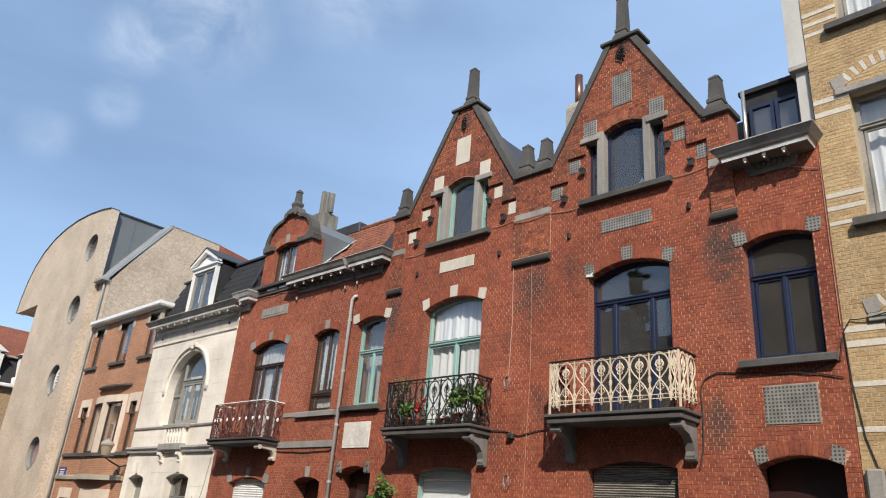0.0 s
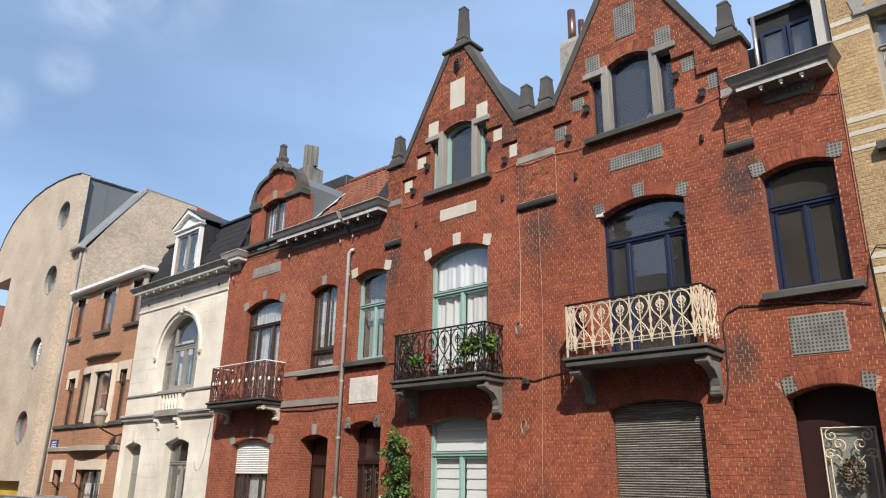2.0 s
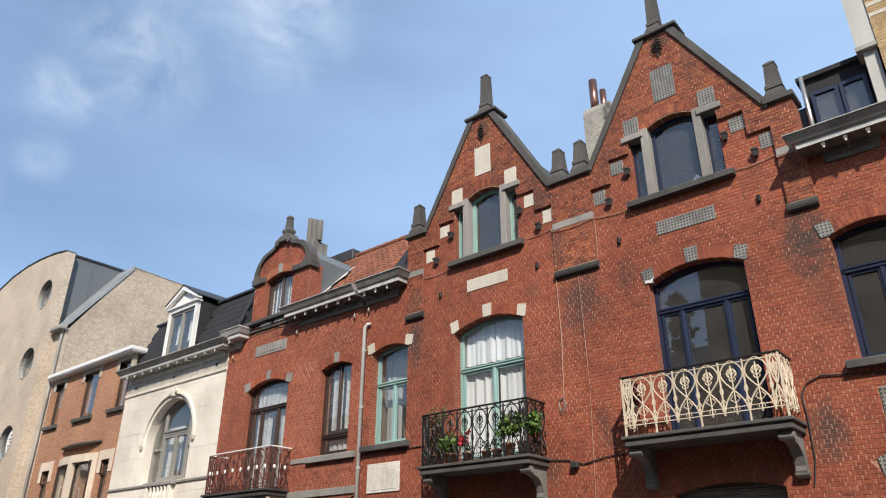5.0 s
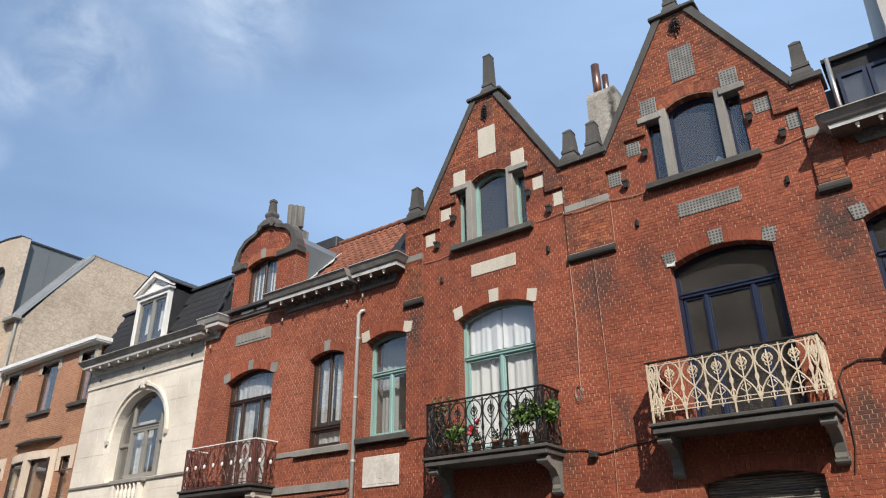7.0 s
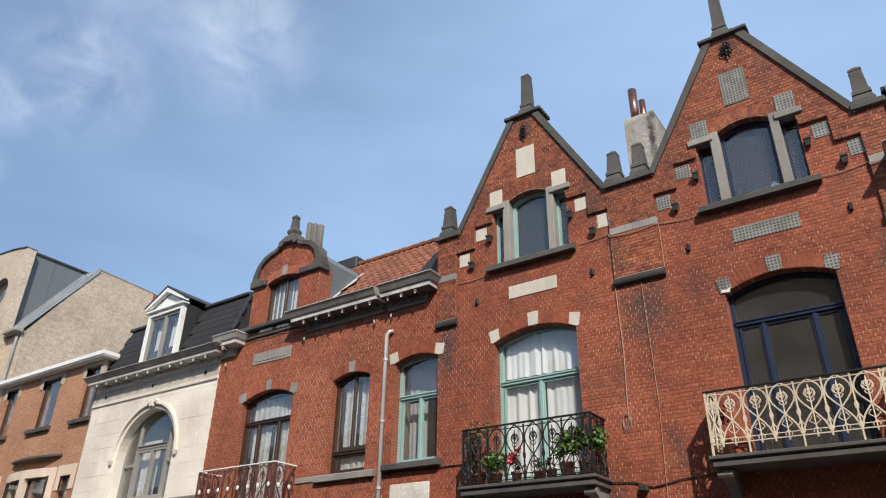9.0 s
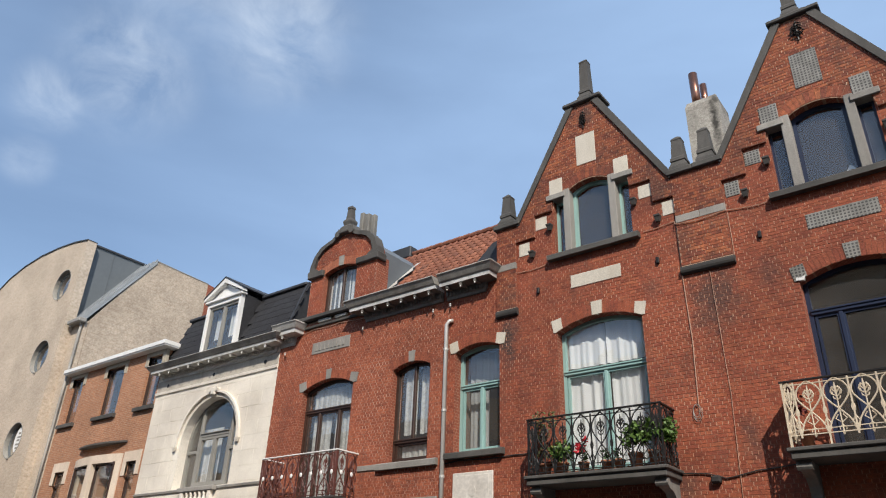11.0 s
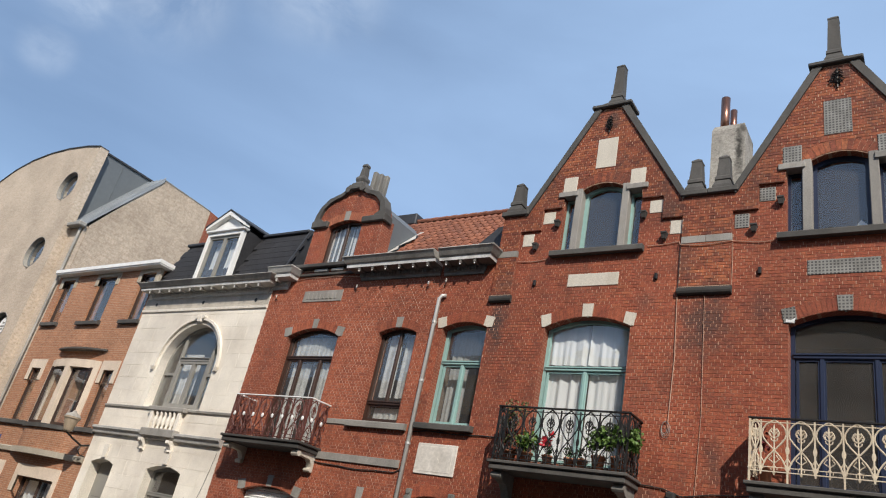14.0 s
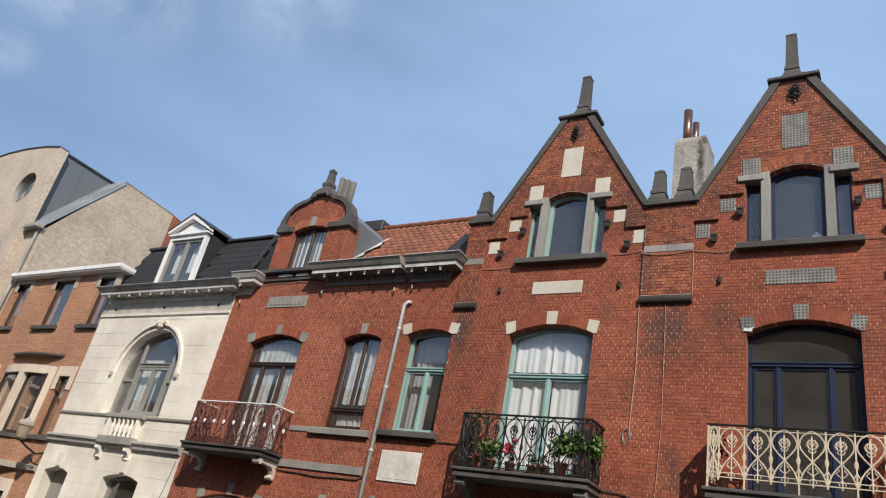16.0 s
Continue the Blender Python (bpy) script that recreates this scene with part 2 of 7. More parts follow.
ZINC = worn("zinc_sheet", (0.34, 0.36, 0.37), 0.5, 0.15, var=0.15, fine=12, bump=0.08)
CLAD = worn("grey_cladding", (0.125, 0.14, 0.15), 0.6, 0.0, var=0.06, fine=8, bump=0.08)
LEADGREY = worn("grey_cornice_paint", (0.32, 0.30, 0.265), 0.6, var=0.25, fine=25, dirt=(0.06, 0.055, 0.05), dirt_amount=0.6)
# Near-white fillet face: the specular line along the cornice put into the colour.
GLINTWHITE = worn("white_fillet_highlight", (0.66, 0.645, 0.61), 0.45, var=0.2, fine=18, bump=0.15, dirt=(0.22, 0.2, 0.17), dirt_amount=0.6)
# Cornice paint darkened: shade under the overhang put into the colour, plus dirt.
SHADEDPAINT = worn("dirty_shaded_cornice_paint", (0.17, 0.156, 0.136), 0.7, var=0.35, fine=25, dirt=(0.03, 0.028, 0.025), dirt_amount=0.6)
LIGHTGREY = worn("pale_grey_paint", (0.52, 0.50, 0.46), 0.6, var=0.12, fine=25, dirt=(0.2, 0.19, 0.17), dirt_amount=0.5)
WHITE = worn("white_paint", (0.80, 0.79, 0.76), 0.5, var=0.06, fine=25, bump=0.08, dirt=(0.4, 0.38, 0.34), dirt_amount=0.3)
TEAL = worn("sea_green_paint", (0.27, 0.43, 0.40), 0.45, var=0.08, fine=20, bump=0.06)
NAVY = worn("navy_paint", (0.016, 0.025, 0.058), 0.4, var=0.15, fine=20, bump=0.06)
BROWN = worn("dark_brown_wood", (0.050, 0.026, 0.018), 0.5, var=0.3, fine=18, bump=0.15)
TAUPE = worn("taupe_paint", (0.25, 0.24, 0.215), 0.55, var=0.1, fine=20, bump=0.06)
BLACKIRON = worn("black_iron", (0.022, 0.020, 0.019), 0.5, 0.3, var=0.3, fine=40, bump=0.1)
CREAMIRON = worn("cream_painted_iron", (0.67, 0.565, 0.42), 0.5, var=0.12, fine=40, bump=0.15, dirt=(0.28, 0.15, 0.08), dirt_amount=0.5)
RUSTIRON = worn("red_brown_iron", (0.11, 0.034, 0.025), 0.6, var=0.3, fine=40, bump=0.1)
SLATE = brick_mat("slate", [(0.021, 0.021, 0.024), (0.025, 0.025, 0.028), (0.023, 0.023, 0.026)], soot=(0.02, 0.02, 0.02), grime=0.2)
DARKROOF = worn("dark_roof_sheet", (0.05, 0.052, 0.058), 0.6, 0.2, var=0.2, fine=10)
ROOFTILE = brick_mat("orange_roof_tile", [(0.21, 0.075, 0.045), (0.29, 0.11, 0.062), (0.25, 0.092, 0.052), (0.17, 0.065, 0.042)], soot=(0.12, 0.08, 0.06), grime=0.4)
CONCRETE = worn("stained_render", (0.24, 0.225, 0.195), 0.9, var=0.25, fine=25, dirt=(0.04, 0.036, 0.03), dirt_amount=0.85)
COPPER = worn("copper_flue", (0.34, 0.17, 0.12), 0.3, 0.9, var=0.2, fine=15, bump=0.05)
STEEL = worn("bright_steel", (0.62, 0.62, 0.60), 0.35, 0.85, var=0.1, fine=15, bump=0.05)
PIPEGREY = worn("galvanised_pipe", (0.56, 0.54, 0.50), 0.42, 0.35, var=0.2, fine=15, bump=0.05)
CABLE = worn("black_cable", (0.03, 0.026, 0.024), 0.7, var=0.2)
CABLE_PALE = worn("painted_cable", (0.46, 0.28, 0.20), 0.7, var=0.2)
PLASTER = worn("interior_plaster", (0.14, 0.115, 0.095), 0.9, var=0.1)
ASPHALT = worn("asphalt", (0.055, 0.055, 0.056), 0.9, var=0.25, fine=60)
PAVING = worn("paving", (0.12, 0.113, 0.103), 0.9, var=0.2, fine=30)
TERRACOTTA = worn("terracotta", (0.42, 0.17, 0.09), 0.8, var=0.2)
LEAFMAT = worn("leaf", (0.105, 0.185, 0.035), 0.55, var=0.35, fine=9)
LEAFDARK = worn("dark_leaf", (0.035, 0.085, 0.02), 0.6, var=0.4, fine=9)
PETAL = worn("red_petal", (0.65, 0.03, 0.045), 0.55, var=0.2)
SHUTTER = Mat("grey_wood_slats", 0.8)
sh_c = SHUTTER.ramp(SHUTTER.noise(3.0, 7, 0.7, (0.5, 1, 9.0)), [(0.34, (0.085, 0.075, 0.062)), (0.5, (0.16, 0.145, 0.122)), (0.66, (0.30, 0.275, 0.235))])
SHUTTER.base(SHUTTER.mix(sh_c, SHUTTER.ramp(SHUTTER.noise(30, 4, 0.6, (0.3, 1, 3)), [(0.3, (0.65, 0.65, 0.65)), (0.7, (1.2, 1.2, 1.2))]), 0.7, "MULTIPLY"))
SHUTTER.bump(SHUTTER.noise(30, 4, 0.6, (0.3, 1, 3)), 0.4, 0.01)
SHUTTER = SHUTTER.m
DOORBROWN = worn("dark_door", (0.028, 0.011, 0.010), 0.45, var=0.3, fine=20)
RUBBER = worn("rubber", (0.02, 0.02, 0.02), 0.8, var=0.2)


def glass_mat(name, tint=(0.96, 0.98, 0.97)):
    M = Mat(name)
    fr = M.node("ShaderNodeLayerWeight", Blend=0.5)
    tr = M.node("ShaderNodeBsdfTransparent", Color=(*tint, 1))
    gl = M.node("ShaderNodeBsdfGlossy", Roughness=0.015)
    gl.inputs["Color"].default_value = (1, 1, 1, 1)
    mx = M.node("ShaderNodeMixShader")
    b = M.node("ShaderNodeBump", Strength=0.05, Distance=0.02)
    M.link(M.noise(1.8, 2), b.inputs["Height"])
    M.link(b.outputs[0], gl.inputs["Normal"])
    M.link(M.math("ADD", M.math("MULTIPLY", M.math("POWER", fr.outputs["Facing"], 4.0), 0.8), 0.13), mx.inputs[0])
    M.link(tr.outputs[0], mx.inputs[1])
    M.link(gl.outputs[0], mx.inputs[2])
    dust = M.node("ShaderNodeBsdfDiffuse", Color=(0.74, 0.70, 0.66, 1))
    film = M.node("ShaderNodeMixShader")
    M.link(M.ramp(M.noise(1.3, 4), [(0.3, (0.028,) * 3), (0.7, (0.062,) * 3)]), film.inputs[0])
    M.link(mx.outputs[0], film.inputs[1])
    M.link(dust.outputs[0], film.inputs[2])
    M.link(film.outputs[0], M.t.nodes["Material Output"].inputs["Surface"])
    return M.m


GLASS = glass_mat("window_glass")


def cloth_mat(name, col, lace=0.0):
    M = Mat(name, 0.9)
    M.base(col)
    tl = M.node("ShaderNodeBsdfTranslucent", Color=(*col, 1))
    mx = M.node("ShaderNodeMixShader", Fac=0.28)
    M.link(M.p.outputs[0], mx.inputs[1])
    M.link(tl.outputs[0], mx.inputs[2])
    last = mx.outputs[0]
    if lace:
        tr = M.node("ShaderNodeBsdfTransparent")
        m2 = M.node("ShaderNodeMixShader")
        M.link(M.ramp(M.noise(9, 5, 0.7), [(0.42, (lace * 0.5,) * 3), (0.62, (lace,) * 3)]), m2.inputs[0])
        M.link(last, m2.inputs[1])
        M.link(tr.outputs[0], m2.inputs[2])
        last = m2.outputs[0]
    M.link(last, M.t.nodes["Material Output"].inputs["Surface"])
    return M.m


DRAPE = cloth_mat("white_drape", (0.80, 0.81, 0.82))
VOILE = cloth_mat("grey_voile", (0.42, 0.43, 0.43), 0.2)
LACE = cloth_mat("lace", (0.84, 0.825, 0.80), 0.42)


def coursed_mat(name, tones, joint, length=0.21, height=0.065, off=0.5, mottle=0.75):
    """Far brickwork too small to pick apart."""
    M = Mat(name, 0.9)
    cmb, sep = M.node("ShaderNodeCombineXYZ"), M.node("ShaderNodeSeparateXYZ")
    M.link(M.pos.outputs["Position"], sep.inputs[0])
    M.link(M.math("ADD", sep.outputs["X"], sep.outputs["Y"]), cmb.inputs["X"])
    M.link(sep.outputs["Z"], cmb.inputs["Y"])
    b = M.node("ShaderNodeTexBrick", Scale=1.0)
    b.offset = off
    b.inputs["Brick Width"].default_value, b.inputs["Row Height"].default_value = length, height
    b.inputs["Mortar Size"].default_value, b.inputs["Bias"].default_value = 0.006, 0.0
    b.inputs["Color1"].default_value, b.inputs["Color2"].default_value = (*tones[0], 1), (*tones[1], 1)
    b.inputs["Mortar"].default_value = (*joint, 1)
    M.link(cmb.outputs[0], b.inputs["Vector"])
    c = M.mix(b.outputs["Color"], M.ramp(M.noise(0.7, 6), [(0.3, (0.78, 0.77, 0.76)), (0.7, (1.08, 1.08, 1.08))]), 0.9, "MULTIPLY")
    c = M.mix(c, M.ramp(M.noise(11, 5, 0.7), [(0.3, (0.62, 0.61, 0.60)), (0.7, (1.28, 1.28, 1.28))]), mottle, "MULTIPLY")
    M.base(c)
    M.bump(b.outputs["Fac"], -0.5, 0.008)
    return M.m


TANBRICK = coursed_mat("tan_orange_brick", [(0.43, 0.20, 0.105), (0.34, 0.148, 0.078)], (0.42, 0.30, 0.21))
BEIGE = coursed_mat("beige_brick", [(0.54, 0.445, 0.345), (0.48, 0.385, 0.295)], (0.52, 0.445, 0.36), mottle=0.5)
BEIGE_SIDE = coursed_mat("weathered_beige_brick", [(0.51, 0.42, 0.325), (0.43, 0.34, 0.255)], (0.53, 0.45, 0.36))
FARWALL = coursed_mat("far_buff_brick", [(0.42, 0.30, 0.17), (0.36, 0.25, 0.14)], (0.40, 0.32, 0.22))

RED_COURSED = coursed_mat("red_reveal_brick", [(0.28, 0.070, 0.034), (0.23, 0.058, 0.030)], (0.34, 0.17, 0.11), 0.1, 0.068)


def lattice_mat():
    """Glazed tile: pale net over dark holes, 6 cm repeat."""
    M = Mat("lattice_tile", 0.5)
    sep = M.node("ShaderNodeSeparateXYZ")
    M.link(M.pos.outputs["Position"], sep.inputs[0])
    k = 2 * math.pi / 0.058
    sx = M.math("SINE", M.math("MULTIPLY", sep.outputs["X"], k))
    sz = M.math("SINE", M.math("MULTIPLY", sep.outputs["Z"], k))
    v = M.math("MINIMUM", sx, sz)
    c = M.ramp(M.math("ADD", M.math("MULTIPLY", v, 0.5), 0.5), [(0.33, (0.25, 0.24, 0.215)), (0.47, (0.065, 0.06, 0.055))])
    c = M.mix(c, M.ramp(M.noise(6, 5), [(0.35, (0.55, 0.53, 0.5)), (0.65, (1.1, 1.1, 1.1))]), 0.7, "MULTIPLY")
    M.base(c)
    M.bump(v, -0.3, 0.01)
    return M.m


LATTICE = lattice_mat()

# ---- building blocks ----
from mathutils.geometry import tessellate_polygon

FACE = 12.1  # the plane of the fronts


def ground_z(x):
    return 0.033 * x + 0.05


def mesh_of(name, verts, faces, material, smooth=False):
    me = bpy.data.meshes.new(name)
    me.from_pydata(verts, [], faces)
    me.materials.append(material)
    if smooth:
        me.shade_smooth()
    return me


def child(name, me, parent, label="", m=None):
    ob = new(name, me)
    ob.parent = parent
    if parent.type == "EMPTY":
        ob.matrix_parent_inverse = Matrix.Translation(-parent.location)
    if m is not None:
        ob.matrix_basis = m
    return tagged(ob, label)


def thing(name, x, y, z, label, category, group="", kind=""):
    ob = new(name)
    ob.location = (x, y, z)
    ob.empty_display_size = 0.3
    return tagged(ob, label, category, group, kind)


def part(name, bm, material, parent, label="", smooth=False, flat=False):
    me = bpy.data.meshes.new(name)
    if not flat:
        bmesh.ops.recalc_face_normals(bm, faces=bm.faces)
    bm.to_mesh(me)
    bm.free()
    me.materials.append(material)
    if smooth:
        me.shade_smooth()
    return child(name, me, parent, label)


def box(x0, x1, y0, y1, z0, z1, bevel=0.0, bm=None):
    bm = bm or bmesh.new()
    made = bmesh.ops.create_cube(bm, size=1)["verts"]
    for v in made:
        v.co = ((x0 + x1) / 2 + v.co.x * (x1 - x0), (y0 + y1) / 2 + v.co.y * (y1 - y0), (z0 + z1) / 2 + v.co.z * (z1 - z0))
    if bevel:
        edges = list({e for v in made for e in v.link_edges})
        bmesh.ops.bevel(bm, geom=edges, offset=bevel, segments=1, affect="EDGES")
    return bm


def frustum(cx, cy, z0, z1, w0, w1, d0=None, d1=None, bm=None):
    """A four-sided tapered block."""
    bm = bm or bmesh.new()
    d0, d1 = d0 or w0, d1 or w1
    lo = [bm.verts.new((cx + a * w0 / 2, cy + b * d0 / 2, z0)) for a, b in ((-1, -1), (1, -1), (1, 1), (-1, 1))]
    hi = [bm.verts.new((cx + a * w1 / 2, cy + b * d1 / 2, z1)) for a, b in ((-1, -1), (1, -1), (1, 1), (-1, 1))]
    bm.faces.new(lo[::-1]), bm.faces.new(hi)
    for i in range(4):
        bm.faces.new((lo[i], lo[(i + 1) % 4], hi[(i + 1) % 4], hi[i]))
    return bm


def prism(pts, y0, y1, bm=None):
    """A polygon in x, z drawn out from y0 to y1."""
    bm = bm or bmesh.new()
    a = [bm.verts.new((x, y0, z)) for x, z in pts]
    b = [bm.verts.new((x, y1, z)) for x, z in pts]
    bm.faces.new(a), bm.faces.new(b[::-1])
    for i in range(len(pts)):
        j = (i + 1) % len(pts)
        bm.faces.new((a[j], a[i], b[i], b[j]))
    return bm


def moulding(profile, x0, x1, bm=None):
    """A profile in y, z drawn out from x0 to x1."""
    bm = bm or bmesh.new()
    a = [bm.verts.new((x0, y, z)) for y, z in profile]
    b = [bm.verts.new((x1, y, z)) for y, z in profile]
    bm.faces.new(a), bm.faces.new(b[::-1])
    for i in range(len(profile)):
        j = (i + 1) % len(profile)
        bm.faces.new((a[j], a[i], b[i], b[j]))
    return bm


def slab(outline, holes, y0, y1, bm=None):
    """A sheet in x, z with holes through it, from y0 (front) to y1."""
    bm = bm or bmesh.new()
    loops = [outline, *holes]
    flat = [p for lp in loops for p in lp]
    tris = tessellate_polygon([[Vector((x, z, 0)) for x, z in lp] for lp in loops])
    f = [bm.verts.new((x, y0, z)) for x, z in flat]
    b = [bm.verts.new((x, y1, z)) for x, z in flat]
    for t in tris:
        bm.faces.new([f[i] for i in t]), bm.faces.new([b[i] for i in reversed(t)])
    at = 0
    for lp in loops:
        n = len(lp)
        for i in range(n):
            p, q = at + i, at + (i + 1) % n
            bm.faces.new((f[p], f[q], b[q], b[p]))
        at += n
    return bm


def sheet(outline, y):
    """One flat pane in x, z, facing the street."""
    bm = bmesh.new()
    vs = [bm.verts.new((x, y, z)) for x, z in outline]
    for t in tessellate_polygon([[Vector((x, z, 0)) for x, z in outline]]):
        f = bm.faces.new([vs[i] for i in t])
        f.normal_update()
        if f.normal.y > 0:
            f.normal_flip()
    return bm


def tube(points, r, sides=5, bm=None, closed=False):
    """A round bar along points."""
    bm = bm or bmesh.new()
    pts = [Vector(p) for p in points]
    rings = []
    for i, p in enumerate(pts):
        a = pts[i - 1] if i or closed else p
        b = pts[(i + 1) % len(pts)] if i < len(pts) - 1 or closed else p
        way = (b - a).normalized()
        side = way.cross(Vector((0, 1, 0) if abs(way.y) < 0.9 else (1, 0, 0))).normalized()
        up = side.cross(way)
        rings.append([bm.verts.new(p + r * (math.cos(k) * side + math.sin(k) * up)) for k in (2 * math.pi * s / sides for s in range(sides))])
    n = len(rings)
    for i in range(n if closed else n - 1):
        u, v = rings[i], rings[(i + 1) % n]
        for s in range(sides):
            bm.faces.new((u[s], u[(s + 1) % sides], v[(s + 1) % sides], v[s]))
    if not closed:
        bm.faces.new(rings[0][::-1]), bm.faces.new(rings[-1])
    return bm


def lathe(profile, cx, cy, z, sides=12, bm=None):
    """Turned shape: profile of radius, height."""
    bm = bm or bmesh.new()
    rings = [[bm.verts.new((cx + r * math.cos(k), cy + r * math.sin(k), z + h)) for k in (2 * math.pi * s / sides for s in range(sides))] for r, h in profile]
    for u, v in zip(rings, rings[1:]):
        for s in range(sides):
            bm.faces.new((u[s], u[(s + 1) % sides], v[(s + 1) % sides], v[s]))
    bm.faces.new(rings[0][::-1]), bm.faces.new(rings[-1])
    return bm


def arch_pts(cx, half, zs, zc, n=12):
    """A segmental arch from right to left, springing at zs with its crown at zc."""
    rise = max(zc - zs, 0.01)
    R = (half * half + rise * rise) / (2 * rise)
    a = math.asin(min(1, half / R)) if rise <= half else math.pi - math.asin(half / R)
    return [(cx + R * math.sin(a - 2 * a * i / n), zc - R + R * math.cos(a - 2 * a * i / n)) for i in range(n + 1)]


def opening(cx, half, z0, zs, zc, n=12):
    return [(cx - half, z0), (cx + half, z0), *arch_pts(cx, half, zs, zc, n)]


def spans(poly, z):
    xs = []
    for (x0, z0), (x1, z1) in zip(poly, poly[1:] + poly[:1]):
        if (z0 > z) != (z1 > z):
            xs.append(x0 + (z - z0) / (z1 - z0) * (x1 - x0))
    xs.sort()
    return list(zip(xs[::2], xs[1::2]))


def cut(some, a, b):
    out = []
    for s, e in some:
        if b <= s or a >= e:
            out.append((s, e))
        else:
            if a > s:
                out.append((s, a))
            if b < e:
                out.append((b, e))
    return out


def lay(wall, y, outline, without, material, z_from, z_to, length=0.2, height=0.068, joint=0.012, bed=0.008, proud=0.005, near=None, most=300, bond="cross", name="brick"):
    """Courses of pieces on a wall's face; those inside `near` (x0, x1, z0, z1) are objects of their own, the rest one part."""
    rnd = random.Random(len(without) * 7 + int(z_to * 10))
    verts, faces, single = [], [], {}
    count, made, row = int((z_to - z_from) / height), 0, 0
    for row in range(count):
        z0, z1 = z_from + row * height + bed / 2, z_from + (row + 1) * height - bed / 2
        free = None

        def clear(z):
            now = spans(outline, z)
            for poly in without:
                for a, b in spans(poly, z):
                    now = cut(now, a - 0.003, b + 0.003)
            return now

        for z in (z0 + 0.002, z1 - 0.002):
            now = clear(z)
            free = now if free is None else [(max(a, c), min(b, d)) for a, b in free for c, d in now if min(b, d) > max(a, c)]
        step = length if bond == "run" or row % 2 == 0 else length / 2
        shift = (length / 2 * (row % 2)) if bond == "run" else (length / 4 if row % 2 else length / 2 * (row // 2 % 2))
        for a, b in free:
            k = math.floor((a - shift) / step)
            x = shift + k * step
            while x < b:
                p, q = max(x, a) + joint / 2 * (x > a), min(x + step, b) - joint / 2 * (x + step < b)
                full = x >= a and x + step <= b
                x += step
                if q - p < 0.02:
                    continue
                out = proud + rnd.uniform(-0.0015, 0.0015)
                if near and full and made < most and near[0] < p and q < near[1] and near[2] < z0 and z1 < near[3]:
                    key = round(q - p, 3)
                    if key not in single:
                        w, h = (q - p) / 2, (z1 - z0) / 2
                        c = 0.003
                        vs = [(-w, 0, -h), (w, 0, -h), (w, 0, h), (-w, 0, h), (-w, -proud + c, -h), (w, -proud + c, -h), (w, -proud + c, h), (-w, -proud + c, h),
                              (-w + c, -proud, -h + c), (w - c, -proud, -h + c), (w - c, -proud, h - c), (-w + c, -proud, h - c)]
                        fs = [(8, 9, 10, 11)] + [(i, (i + 1) % 4, 4 + (i + 1) % 4, 4 + i) for i in range(4)] + [(4 + i, 4 + (i + 1) % 4, 8 + (i + 1) % 4, 8 + i) for i in range(4)]
                        single[key] = mesh_of(name, vs, fs, material)
                    child(name, single[key], wall, m=Matrix.Translation(((p + q) / 2, y + proud - out, (z0 + z1) / 2)))
                    made += 1
                    continue
                n = len(verts)
                if full and length < 0.5:
                    p, q = p + rnd.uniform(-0.004, 0.003), q + rnd.uniform(-0.003, 0.004)
                    za, zb = z0 + rnd.uniform(-0.002, 0.003), z1 + rnd.uniform(-0.003, 0.002)
                else:
                    za, zb = z0, z1
                verts += [(p, y, za), (q, y, za), (q, y, zb), (p, y, zb), (p, y - out, za), (q, y - out, za), (q, y - out, zb), (p, y - out, zb)]
                faces += [(n + 4, n + 5, n + 6, n + 7)] + [(n + i, n + (i + 1) % 4, n + 4 + (i + 1) % 4, n + 4 + i) for i in range(4)]
        # cut pieces beside arches, panels and copings
        sub = max(4, int(height / 0.02))
        for k in range(sub):
            za, zb = z0 + (z1 - z0) * k / sub, z0 + (z1 - z0) * (k + 1) / sub
            rest = clear((za + zb) / 2)
            for a, b in free:
                rest = cut(rest, a, b)
            for p, q in rest:
                if 0.012 < q - p < 6:
                    n = len(verts)
                    verts += [(p, y, za), (q, y, za), (q, y, zb), (p, y, zb), (p, y - proud, za), (q, y - proud, za), (q, y - proud, zb), (p, y - proud, zb)]
                    faces += [(n + 4, n + 5, n + 6, n + 7)] + [(n + i, n + (i + 1) % 4, n + 4 + (i + 1) % 4, n + 4 + i) for i in range(4)]
    if verts:
        tagged(child(name + "work", mesh_of(name + "work", verts, faces, material), wall), kind="stuff")


def brick_edges(ob):
    """The returns of a wall are brick, its face carries the mortar."""
    ob.data.materials.append(RED_COURSED)
    for f in ob.data.polygons:
        if abs(f.normal.y) < 0.5:
            f.material_index = 1


